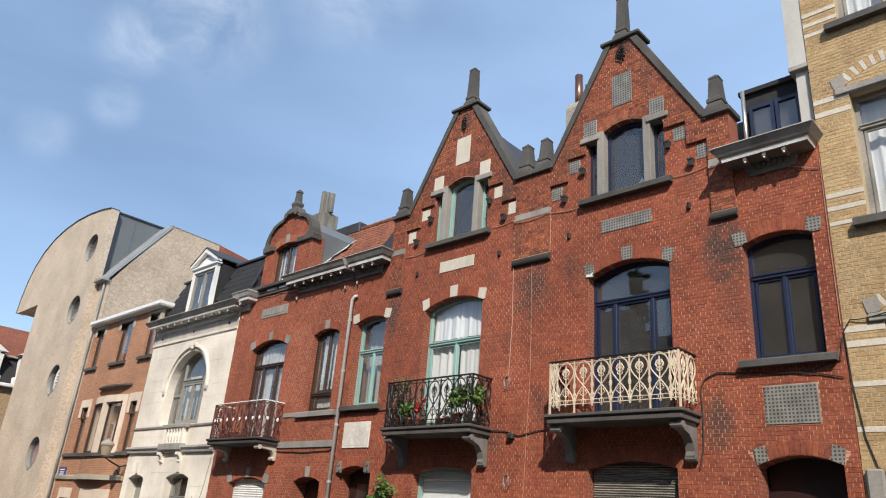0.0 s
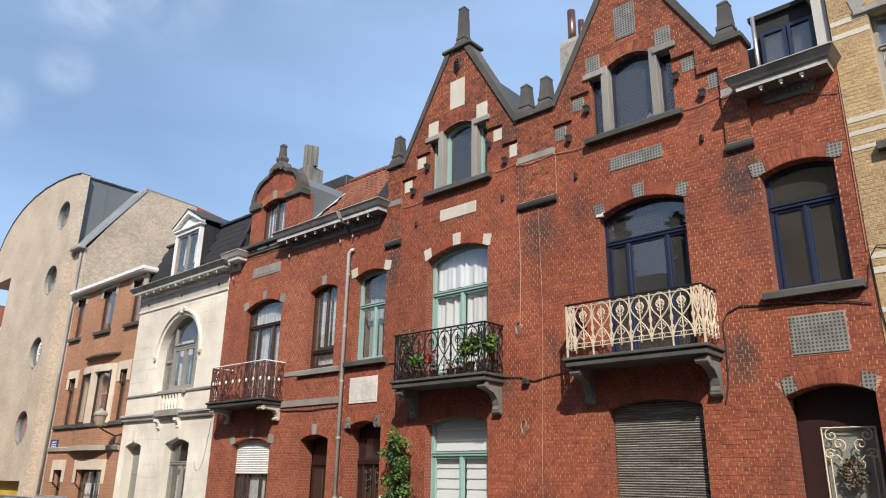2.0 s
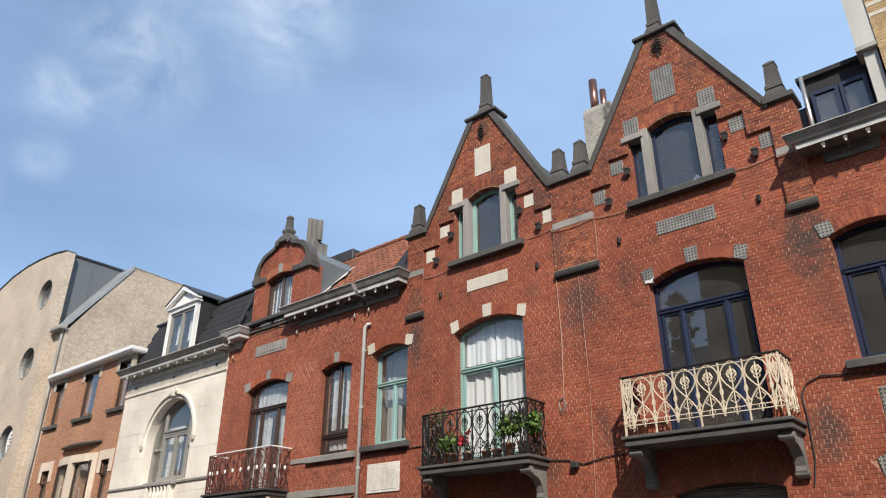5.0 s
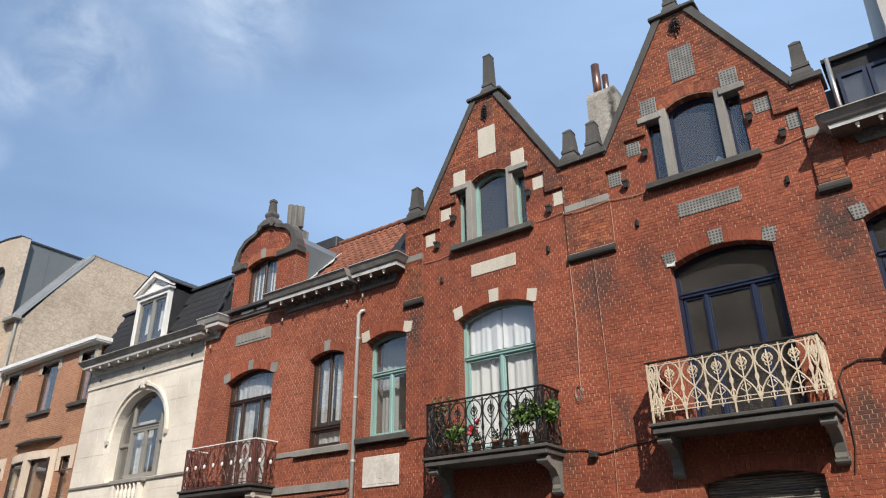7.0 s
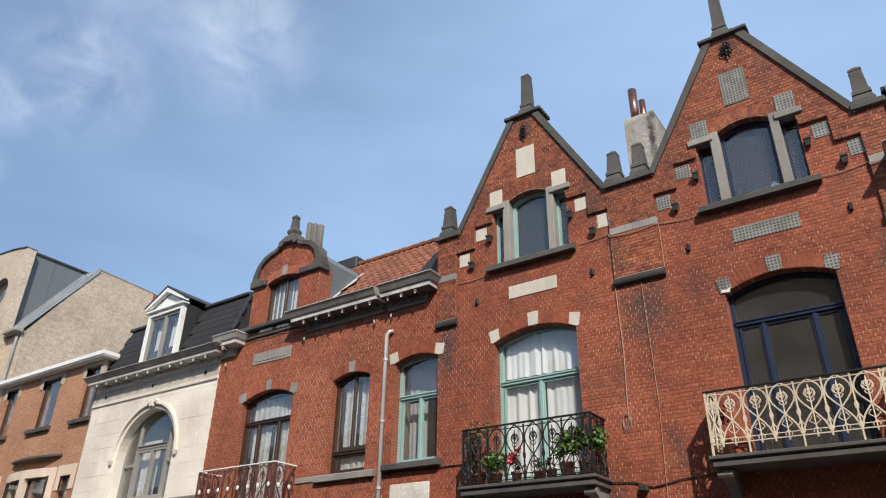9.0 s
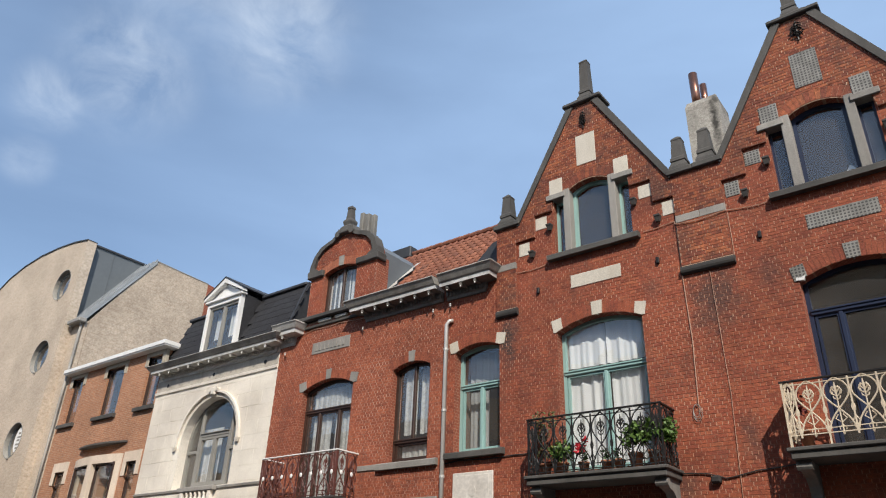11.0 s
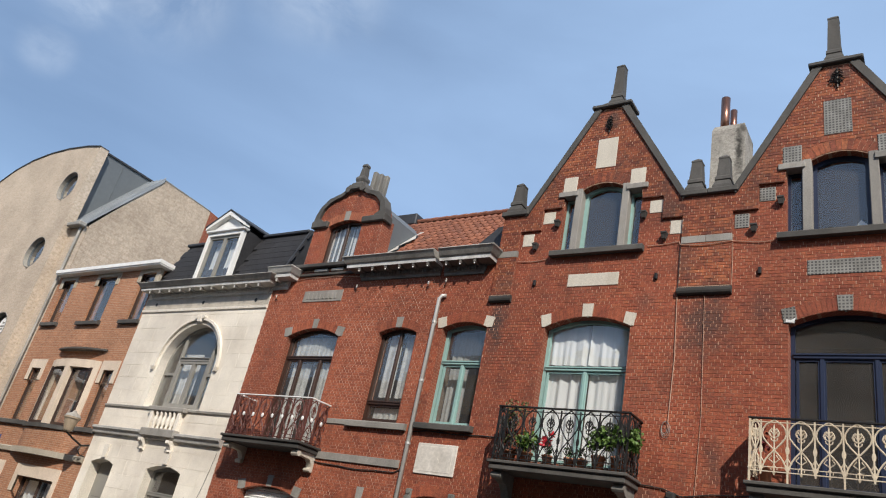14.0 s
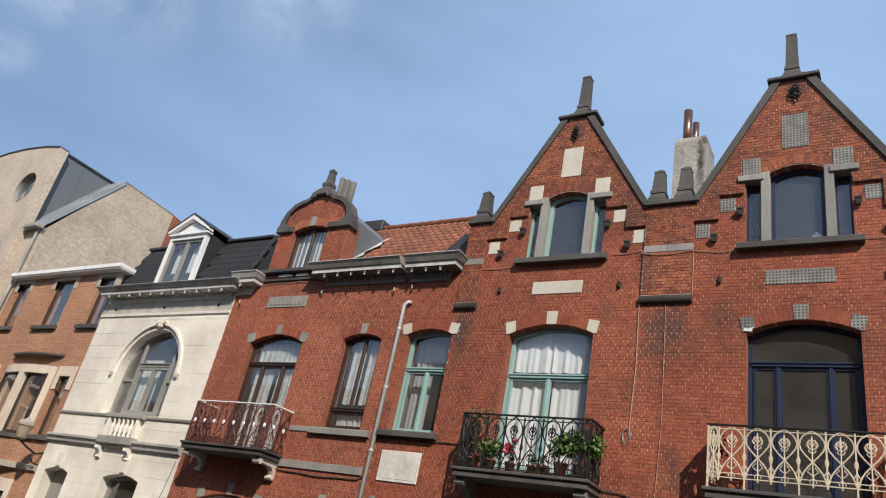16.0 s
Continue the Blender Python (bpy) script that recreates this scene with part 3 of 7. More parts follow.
def arch_ring(wall, y, cx, half, zs, zc, depth, material, stones=None, stone_w=0.2, n=17, proud=0.02, mid=True, block="stone_block", other=None, ends=True, reach=(0.12, 0.13)):
    """Voussoirs over an opening; stone blocks at the springings and the crown."""
    rise = max(zc - zs, 0.01)
    R = (half * half + rise * rise) / (2 * rise)
    zc0, a = zc - R, math.asin(min(1, half / R))
    a_out = a + 0.02 / R
    step = 2 * a_out / n

    def wedge(t0, t1, r0, r1, y0, y1):
        return [(cx + r * math.sin(t), yy, zc0 + r * math.cos(t)) for yy in (y0, y1) for r, t in ((r0, t0), (r0, t1), (r1, t1), (r1, t0))]

    F = [(0, 1, 2, 3), (7, 6, 5, 4), (0, 4, 5, 1), (1, 5, 6, 2), (2, 6, 7, 3), (3, 7, 4, 0)]
    sw = stone_w / R / 2
    for i in range(n):
        t0 = -a_out + i * step + 0.003 / R
        t1 = t0 + step - 0.006 / R
        c = (t0 + t1) / 2
        if stones and ((ends and R * abs(math.sin(c)) > half - reach[1] + 0.01) or (mid and abs(c) < sw * 0.95)):
            continue
        child("arch_brick", mesh_of("arch_brick", wedge(t0, t1, R + 0.002, R + depth, y - 0.008, y + 0.05), F, other if other and i % 2 else material), wall)
    if stones:
        for sg in (-1, 1) if ends else ():
            xs = [half + reach[0], half, half - reach[1]]
            low = [zs, zs, zc0 + math.sqrt(max(R * R - xs[2] ** 2, 0))]
            top = max(low) + depth - 0.01
            poly = [(cx + sg * x, z) for x, z in zip(xs, low)] + [(cx + sg * (xs[2] + 0.035), top + 0.015), (cx + sg * (xs[0] + 0.045), top - 0.03)]
            me = bpy.data.meshes.new(block)
            bm = prism(poly, y - proud, y + 0.06)
            bmesh.ops.recalc_face_normals(bm, faces=bm.faces)
            bm.to_mesh(me), bm.free()
            me.materials.append(stones)
            child(block, me, wall, "pale stone at the springing")
        for c in [0] if mid else []:
            extra = 0.05 if c == 0 else 0.02
            vs = wedge(c - sw, c + sw, R - 0.004, R + depth + extra, y - proud, y + 0.06)
            child(block, mesh_of(block, vs, F, stones), wall, "pale stone voussoir")


def ring_poly(cx, half, z0, zs, zc, depth, n=12, at_sides=0.004):
    """The opening with its arch ring, to leave out of the brickwork."""
    rise = max(zc - zs, 0.01)
    R = (half * half + rise * rise) / (2 * rise)
    a = math.asin(min(1, half / R)) + at_sides / R
    zc0 = zc - R
    top = [(cx + (R + depth) * math.sin(a - 2 * a * i / n), zc0 + (R + depth) * math.cos(a - 2 * a * i / n)) for i in range(n + 1)]
    return [(cx - half, z0), (cx + half, z0), (cx + half, zs), *top, (cx - half, zs)]


def reveal(house, cx, half, z0, zs, zc, depth, material, n=12):
    """The brick sides and soffit of an opening."""
    ring = slab(opening(cx, half + 0.002, z0 - 0.002, zs + 0.002, zc + 0.002, n), [opening(cx, half - 0.006, z0 + 0.006, zs - 0.004, zc - 0.006, n)], FACE - 0.004, FACE + depth)
    return part("window_reveal", ring, material, house)


def rect(x0, x1, z0, z1):
    return [(x0, z0), (x1, z0), (x1, z1), (x0, z1)]


def curtain(win, x0, x1, z0, z1, y, material, pleat=0.16, deep=0.035, scallop=0.0, label="", seed=1):
    rnd = random.Random(seed)
    nx, nz = max(8, int((x1 - x0) / 0.02)), 6
    ph = [rnd.uniform(0, 6.28) for _ in range(4)]
    verts, faces = [], []
    for j in range(nz + 1):
        for i in range(nx + 1):
            x = x0 + (x1 - x0) * i / nx
            sway = 0.25 * math.sin(2.2 * j / nz + ph[3])
            wave = math.sin(x / pleat * 5.0 + ph[0] + sway + 1.5 * math.sin(x * 4.3 + ph[1])) * (0.7 + 0.4 * math.sin(x * 5.7 + ph[2])) + 0.3 * math.sin(x / pleat * 9.4 + ph[2] - sway)
            low = z0 + scallop * abs(math.sin(x / 0.2 * math.pi))
            z = low + (z1 - low) * j / nz
            verts.append((x, y + deep * wave * (1 - 0.4 * j / nz), z))
    w = nx + 1
    for j in range(nz):
        for i in range(nx):
            faces.append((j * w + i, j * w + i + 1, (j + 1) * w + i + 1, (j + 1) * w + i))
    return child("curtain", mesh_of("curtain", verts, faces, material, True), win, label)


def window(house, cx, half, z0, zs, zc, paint, y=FACE + 0.2, border=0.075, transom=None, low=(), high=(), bar=0.07, label="", name="window", n=12):
    """A window in its opening: casing, transom, mullions and panes."""
    out = opening(cx, half + 0.03, z0 - 0.02, zs + 0.02, zc + 0.03, n)
    inn = opening(cx, half - border, z0 + border, zs - border * 0.3, zc - border, n)
    win = part(name, slab(out, [inn], y, y + 0.09), paint, house, label)
    spots = []
    zt = transom if transom else zc
    if transom:
        part("transom", box(cx - half + border * 0.6, cx + half - border * 0.6, y - 0.025, y + 0.08, transom - bar / 2, transom + bar / 2, 0.012), paint, win)
        part("drip_rail", box(cx - half + border * 0.6, cx + half - border * 0.6, y - 0.045, y + 0.02, transom + bar / 2 - 0.012, transom + bar / 2 + 0.022, 0.006), paint, win)
    for u in low:
        part("mullion", box(cx + u - bar / 2, cx + u + bar / 2, y - 0.012, y + 0.07, z0 + border * 0.6, zt - bar * 0.3 if transom else zc - border * 0.4, 0.01), paint, win)
    for u in high:
        part("mullion", box(cx + u - bar / 2, cx + u + bar / 2, y - 0.010, y + 0.07, zt, zc - border * 0.4, 0.01), paint, win)
    edges = [-half + border, *low, half - border]
    if transom:
        for a, b in zip(edges, edges[1:]):
            g0, g1 = cx + a + bar * 0.4, cx + b - bar * 0.4
            sash = slab(rect(g0 - 0.01, g1 + 0.01, z0 + border * 0.7, zt - bar * 0.5), [rect(g0 + 0.032, g1 - 0.032, z0 + border + 0.04, zt - bar / 2 - 0.04)], y + 0.012, y + 0.06)
            part("sash", sash, paint, win)
    pane = sheet(opening(cx, half - border * 0.6, z0 + border * 0.6, zs - border * 0.2, zc - border * 0.6, n), y + 0.04)
    lit = part("pane", pane, GLASS, win, "clear glass", flat=True)
    lit.visible_shadow = paint in (NAVY, BROWN)
    return win


def sill(house, x0, x1, z0, z1, out=0.12, stone=BLUESTONE, label="", y=FACE):
    prof = [(y - out, z0), (y - out, z1 - 0.03), (y - out + 0.015, z1 - 0.008), (y + 0.22, z1 + 0.015), (y + 0.22, z0)]
    return part("window_sill", moulding(prof, x0, x1), stone, house, label)


def plate(house, x0, x1, z0, z1, material, name="stone_panel", label="", y=FACE, proud=0.015, bevel=0.006):
    return part(name, box(x0, x1, y - proud, y + 0.05, z0, z1, bevel), material, house, label)


def stack(cx, cy, rings, bm=None):
    """Square stone turned through (z, width) rings, one closed mesh."""
    bm = bm or bmesh.new()
    rows = [[bm.verts.new((cx + a * w / 2, cy + b * w / 2, z)) for a, b in ((-1, -1), (1, -1), (1, 1), (-1, 1))] for z, w in rings]
    for p, q in zip(rows, rows[1:]):
        for i in range(4):
            bm.faces.new((p[i], p[(i + 1) % 4], q[(i + 1) % 4], q[i]))
    bm.faces.new(rows[0][::-1]), bm.faces.new(rows[-1])
    return bm


def obelisk(house, cx, cy, z, h, w, label="", top=0.68):
    """Stone finial: plinth, waisted neck, tapered shaft, pyramid cap."""
    bm = stack(cx, cy, [(z, w * 1.4), (z + 0.08, w * 1.36), (z + 0.09, w * 1.28), (z + 0.20, w * 1.0), (z + 0.21, w * 1.14), (z + 0.28, w * 1.1), (z + 0.31, w * 0.95),
                        (z + h - 0.13, w * top), (z + h - 0.125, w * top * 1.08), (z + h - 0.09, w * top * 1.05), (z + h, w * 0.14)])
    return part("finial", bm, BLUESTONE, house, label or "weathered bluestone finial")


def cornice(house, x0, x1, zb, zt, out, paint, blocks=6, y=FACE, left=True, right=True, label="", drops=True, bed=None):
    """A moulded eaves cornice with modillions and white drops; the ends return to the wall."""
    h = zt - zb
    steps = [(0.10, 0.0), (0.12, 0.12), (0.16, 0.16), (0.20, 0.40), (0.72, 0.46), (0.74, 0.62), (0.82, 0.68), (0.96, 0.90), (1.0, 0.94), (1.0, 1.0)]
    bm = bmesh.new()
    rows = []
    for f, g in steps:
        o, z = out * f, zb + h * g
        l, r = (o if left else 0), (o if right else 0)
        rows.append([(x0 - l, y + 0.05, z), (x0 - l, y - o, z), (x1 + r, y - o, z), (x1 + r, y + 0.05, z)])
    vs = [[bm.verts.new(p) for p in row] for row in rows]
    for a, b in zip(vs, vs[1:]):
        for i in range(3):
            bm.faces.new((a[i], a[i + 1], b[i + 1], b[i]))
    bm.faces.new(vs[0]), bm.faces.new(vs[-1][::-1])
    bm.faces.new([r[0] for r in vs][::-1]), bm.faces.new([r[3] for r in vs])
    cor = part("cornice", bm, paint, house, label)
    bed = bed or paint
    cor.data.materials.append(GLINTWHITE), cor.data.materials.append(bed)
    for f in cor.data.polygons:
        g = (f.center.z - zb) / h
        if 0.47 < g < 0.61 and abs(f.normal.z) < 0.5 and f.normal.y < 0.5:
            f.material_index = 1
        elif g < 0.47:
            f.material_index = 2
    lip = box(x0 - out * 0.95 * left, x1 + out * 0.95 * right, y - out * 1.0 - 0.012, y - out * 0.98, zb + h * 0.955, zb + h * 0.985)
    part("cornice_fillet", lip, LIGHTGREY, cor, "bright metal rim of the gutter")
    bl = mesh_of("modillion", *tobox(0.06, out * 0.46, h * 0.14), bed)
    bead = bmesh.new()
    bmesh.ops.create_uvsphere(bead, u_segments=8, v_segments=6, radius=0.021)
    bd = bpy.data.meshes.new("drop")
    bead.to_mesh(bd), bead.free()
    bd.materials.append(WHITE)
    xa, xb = x0 - 0.3 * out * left, x1 + 0.3 * out * right
    for i in range(blocks):
        x = xa + (xb - xa) * (i + 0.5) / blocks
        child("modillion", bl, cor, m=Matrix.Translation((x, y - out * 0.46, zb + h * 0.385)))
        if drops:
            child("drop", bd, cor, m=Matrix.Translation((x, y - out * 0.66, zb + h * 0.27)))
    n = int((x1 - x0) / 0.09)
    dn = bmesh.new()
    for i in range(n):
        x = x0 + (i + 0.5) * (x1 - x0) / n
        box(x - 0.022, x + 0.022, y - out * 0.235, y - out * 0.1, zb + h * 0.17, zb + h * 0.36, bm=dn)
    tagged(part("dentil_moulding", dn, bed, cor), kind="stuff")
    return cor


def tobox(w, d, h):
    vs = [(a * w / 2, b * d / 2, c * h / 2) for c in (-1, 1) for a, b in ((-1, -1), (1, -1), (1, 1), (-1, 1))]
    return vs, [(3, 2, 1, 0), (4, 5, 6, 7), (0, 1, 5, 4), (1, 2, 6, 5), (2, 3, 7, 6), (3, 0, 4, 7)]


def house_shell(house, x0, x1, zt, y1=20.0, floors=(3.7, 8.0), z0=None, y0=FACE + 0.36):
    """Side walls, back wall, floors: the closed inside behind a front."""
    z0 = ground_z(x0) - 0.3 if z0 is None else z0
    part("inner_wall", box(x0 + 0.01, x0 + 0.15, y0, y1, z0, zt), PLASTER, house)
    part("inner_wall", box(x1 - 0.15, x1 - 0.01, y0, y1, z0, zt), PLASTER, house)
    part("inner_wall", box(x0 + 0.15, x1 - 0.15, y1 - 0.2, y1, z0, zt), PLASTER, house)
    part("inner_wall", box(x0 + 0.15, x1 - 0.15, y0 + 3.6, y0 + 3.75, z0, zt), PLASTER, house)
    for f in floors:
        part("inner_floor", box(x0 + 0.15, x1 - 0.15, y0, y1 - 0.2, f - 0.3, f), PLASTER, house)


# ---- balconies ----
def railing_mesh(w, h, material):
    """One cast panel: crossing ogee bars, a stem with a leaf cluster, and the left post."""
    bm = bmesh.new()
    prof = [(0.97, 0.02), (0.93, 0.30), (0.88, 0.68), (0.80, 0.93), (0.72, 1.0), (0.64, 0.88), (0.55, 0.55), (0.46, 0.14), (0.40, -0.14), (0.33, -0.45), (0.25, -0.72), (0.17, -0.90), (0.10, -0.96)]
    for s in (-1, 1):
        tube([(w / 2 + s * f * (w / 2 - 0.016), 0, h * g) for g, f in prof], 0.0125, 5, bm)
        tube([(w / 2 + s * 0.03, 0, h * 0.34), (w / 2 + s * 0.075, 0, h * 0.27), (w / 2, 0, h * 0.20)], 0.009, 4, bm)
        tube([(w / 2, 0, h * 0.70), (w / 2 + s * 0.045, 0, h * 0.76), (w / 2 + s * 0.035, 0, h * 0.82)], 0.011, 4, bm)
        tube([(w / 2, 0, h * 0.64), (w / 2 + s * 0.05, 0, h * 0.68), (w / 2 + s * 0.055, 0, h * 0.73)], 0.011, 4, bm)
        tube([(w / 2, 0, h * 0.98), (w / 2 + s * 0.06, 0, h * 0.93)], 0.012, 4, bm)
        tube([(w / 2, 0, h * 0.80), (w / 2 + s * w * 0.14, 0, h * 0.79), (w / 2 + s * w * 0.20, 0, h * 0.73), (w / 2 + s * w * 0.15, 0, h * 0.68)], 0.012, 4, bm)
        tube([(w / 2, 0, h * 0.58), (w / 2 + s * w * 0.11, 0, h * 0.61), (w / 2 + s * w * 0.13, 0, h * 0.65)], 0.010, 4, bm)
        frustum(w / 2 + s * (w / 2 - 0.012), 0, h * 0.38, h * 0.44, 0.02, 0.036, 0.015, 0.02, bm)
        frustum(w / 2 + s * (w / 2 - 0.012), 0, h * 0.44, h * 0.50, 0.036, 0.01, 0.02, 0.01, bm)
        tube([(w / 2, 0, h * 0.16), (w / 2 + s * 0.045, 0, h * 0.12), (w / 2 + s * 0.04, 0, h * 0.08)], 0.008, 4, bm)
        tube([(w / 2 + s * (w / 2), 0, h * 0.30), (w / 2 + s * (w / 2 - 0.05), 0, h * 0.20), (w / 2 + s * (w / 2), 0, h * 0.12)], 0.011, 4, bm)
    tube([(w / 2, 0, h * 0.03), (w / 2, 0, h * 0.84)], 0.011, 5, bm)
    frustum(w / 2, 0, h * 0.66, h * 0.78, 0.016, 0.036, 0.016, 0.024, bm)
    frustum(w / 2, 0, h * 0.78, h * 0.89, 0.036, 0.008, 0.024, 0.008, bm)
    frustum(w / 2, 0, h * 0.0, h * 0.05, 0.015, 0.04, 0.015, 0.04, bm)
    box(-0.0115, 0.0115, -0.012, 0.012, 0, h * 0.97, bm=bm)
    frustum(0, 0, h * 0.02, h * 0.10, 0.022, 0.05, 0.022, 0.03, bm)
    frustum(0, 0, h * 0.10, h * 0.17, 0.05, 0.02, 0.03, 0.022, bm)
    box(0, w, -0.008, 0.008, h * 0.92, h * 0.935, bm=bm)
    box(0, w, -0.008, 0.008, h * 0.045, h * 0.062, bm=bm)
    box(0, w, -0.008, 0.008, h * 0.125, h * 0.138, bm=bm)
    me = bpy.data.meshes.new("railing_panel")
    bm.to_mesh(me)
    bm.free()
    me.materials.append(material)
    return me


def balcony(house, cx, half, zslab, ztop, iron, rail_paint, front=0.62, drops=False, stone=BLUESTONE, label="", scroll=1.0, con_stone=None, lift=0.0):
    """Stone slab on two scrolled consoles with a cast-iron railing."""
    y = FACE
    bm = bmesh.new()
    for k, (o, a, b) in enumerate(((0.10, -0.06, 0.0), (0.055, -0.075, -0.06), (0.06, -0.17, -0.075))):
        e = half + o - 0.03
        box(cx - e, cx + e, y - front - o, y + 0.1, zslab + a, zslab + b, 0.012 if k != 1 else 0, bm=bm)
    bal = part("balcony", bm, stone, house, label)
    z = zslab - 0.17
    cs = con_stone or stone
    for s in (-1, 1):
        x = cx + s * (half - 0.11)
        prof = [(y, z), (y - front + 0.06, z), (y - front + 0.02, z - 0.07), (y - front + 0.05, z - 0.14), (y - front + 0.14, z - 0.15), (y - 0.28, z - 0.21), (y - 0.17, z - 0.33),
                (y - 0.12, z - 0.46), (y - 0.14, z - 0.53), (y - 0.11, z - 0.61), (y - 0.04, z - 0.64), (y, z - 0.60)]
        prof = [(y + (a - y) * (1 if b > z - 0.2 else scroll), z + (b - z) * scroll) for a, b in prof]
        part("console", moulding(prof, x - 0.08, x + 0.08), cs, bal, "scrolled stone console")
        part("console_scroll", tube([(x - 0.11, y - front + 0.08, z - 0.08), (x + 0.11, y - front + 0.08, z - 0.08)], 0.065, 10), cs, bal)
        part("console_scroll", tube([(x - 0.10, y - 0.08, z - 0.57 * scroll), (x + 0.10, y - 0.08, z - 0.57 * scroll)], 0.05, 10), cs, bal)
    h, zr = ztop - zslab - lift, zslab + lift
    nf, ns = 6, 2
    wf, ws = 2 * half / 6.86, front / ns
    edge = wf * 0.43
    me, ms, mh = railing_mesh(wf, h, iron), railing_mesh(ws, h, iron), railing_mesh(edge, h, iron)
    for i in range(nf):
        child("railing_panel", me, bal, m=Matrix.Translation((cx - half + edge + i * wf, y - front, zr)))
    for x in (cx - half, cx + half - edge):
        child("railing_panel", mh, bal, m=Matrix.Translation((x, y - front, zr)))
    for s in (-1, 1):
        for i in range(ns):
            child("railing_panel", ms, bal, m=pose(cx + s * half, y - front + i * ws, zr, 0, 0, 90))
    if lift:
        for i in (1, 3, 5):
            x = cx - half + edge + i * wf
            part("rail_foot", box(x - 0.012, x + 0.012, y - front - 0.012, y - front + 0.012, zslab, zr + 0.03), iron, bal)
    for s in (-1, 1):
        part("post", box(cx + s * half - 0.016, cx + s * half + 0.016, y - front - 0.016, y - front + 0.016, zslab, ztop), iron, bal)
    hr = box(cx - half - 0.03, cx + half + 0.03, y - front - 0.026, y - front + 0.026, ztop - 0.016, ztop + 0.014, 0.006)
    part("handrail", hr, rail_paint, bal)
    for s in (-1, 1):
        part("handrail", box(cx + s * half - 0.026, cx + s * half + 0.026, y - front + 0.03, y + 0.02, ztop - 0.018, ztop + 0.016, 0.006), rail_paint, bal)
    if drops:
        disc = bmesh.new()
        bmesh.ops.create_uvsphere(disc, u_segments=10, v_segments=6, radius=0.05)
        dm = bpy.data.meshes.new("rosette")
        disc.to_mesh(dm), disc.free()
        dm.materials.append(WHITE)
        for i in range(8):
            child("rosette", dm, bal, "white rosette", Matrix.Translation((cx - half + 0.12 + i * (2 * half - 0.24) / 7, y - front - 0.02, zslab + h * 0.52)) @ Matrix.Diagonal((0.9, 0.35, 1.1, 1)))
        for i in range(ns):
            child("rosette", dm, bal, "white rosette", Matrix.Translation((cx + half + 0.015, y - front + (i + 0.5) * ws, zslab + h * 0.52)) @ Matrix.Diagonal((0.35, 0.9, 1.1, 1)))
    return bal

# ---- ground ----
def sloped(name, x0, x1, y0, y1, lift, thick, material, label, category):
    bm = bmesh.new()
    nx = 24
    top = [[bm.verts.new((x0 + (x1 - x0) * i / nx, y, ground_z(x0 + (x1 - x0) * i / nx) + lift)) for i in range(nx + 1)] for y in (y0, y1)]
    for i in range(nx):
        bm.faces.new((top[0][i], top[0][i + 1], top[1][i + 1], top[1][i]))
    if thick:
        low = [[bm.verts.new(v.co - Vector((0, 0, thick))) for v in row] for row in top]
        for k in (0, 1):
            for i in range(nx):
                bm.faces.new((top[k][i], top[k][i + 1], low[k][i + 1], low[k][i]))
    me = bpy.data.meshes.new(name)
    bmesh.ops.recalc_face_normals(bm, faces=bm.faces)
    bm.to_mesh(me), bm.free()
    me.materials.append(material)
    return tagged(new(name, me), label, category, kind="structure")


sloped("ground", -900, 900, -900, 900, -0.16, 0, ASPHALT, "grey asphalt ground reaching to the horizon", "ground")
sloped("road", -120, 60, 2.2, 9.9, -0.12, 0, ASPHALT, "worn grey asphalt street running downhill", "road")
sloped("pavement", -120, 60, 9.9, 13.0, 0.0, 0.2, PAVING, "grey paved footway along the house fronts", "pavement")
sloped("pavement", -120, 60, -2.6, 2.2, 0.0, 0.2, PAVING, "grey paved footway across the street", "pavement")


# ---- the two gabled red-brick houses ----
TRANS = (5.85, 5.94, 6.16, 6.14, 5.99)  # transom heights

def iron_rosette(house, x, z, wide=0.085):
    bm = bmesh.new()
    for k in range(9):
        a = k * 2.3
        r = 0.05 + 0.012 * k
        c = Vector((x + wide * math.cos(a) * (0.4 + 0.07 * k), FACE - 0.12, z + 0.17 * math.sin(a) * (0.4 + 0.07 * k)))
        tube([c + Vector((0.05 * math.cos(t), 0.02 * math.sin(2 * t), 0.05 * math.sin(t))) for t in (j * 0.9 for j in range(7))], 0.014, 4, bm)
    tube([(x, FACE - 0.1, z - 0.25), (x, FACE - 0.1, z + 0.22)], 0.016, 5, bm)
    part("wall_anchor", bm, BLACKIRON, house, "wrought black iron anchor ornament")


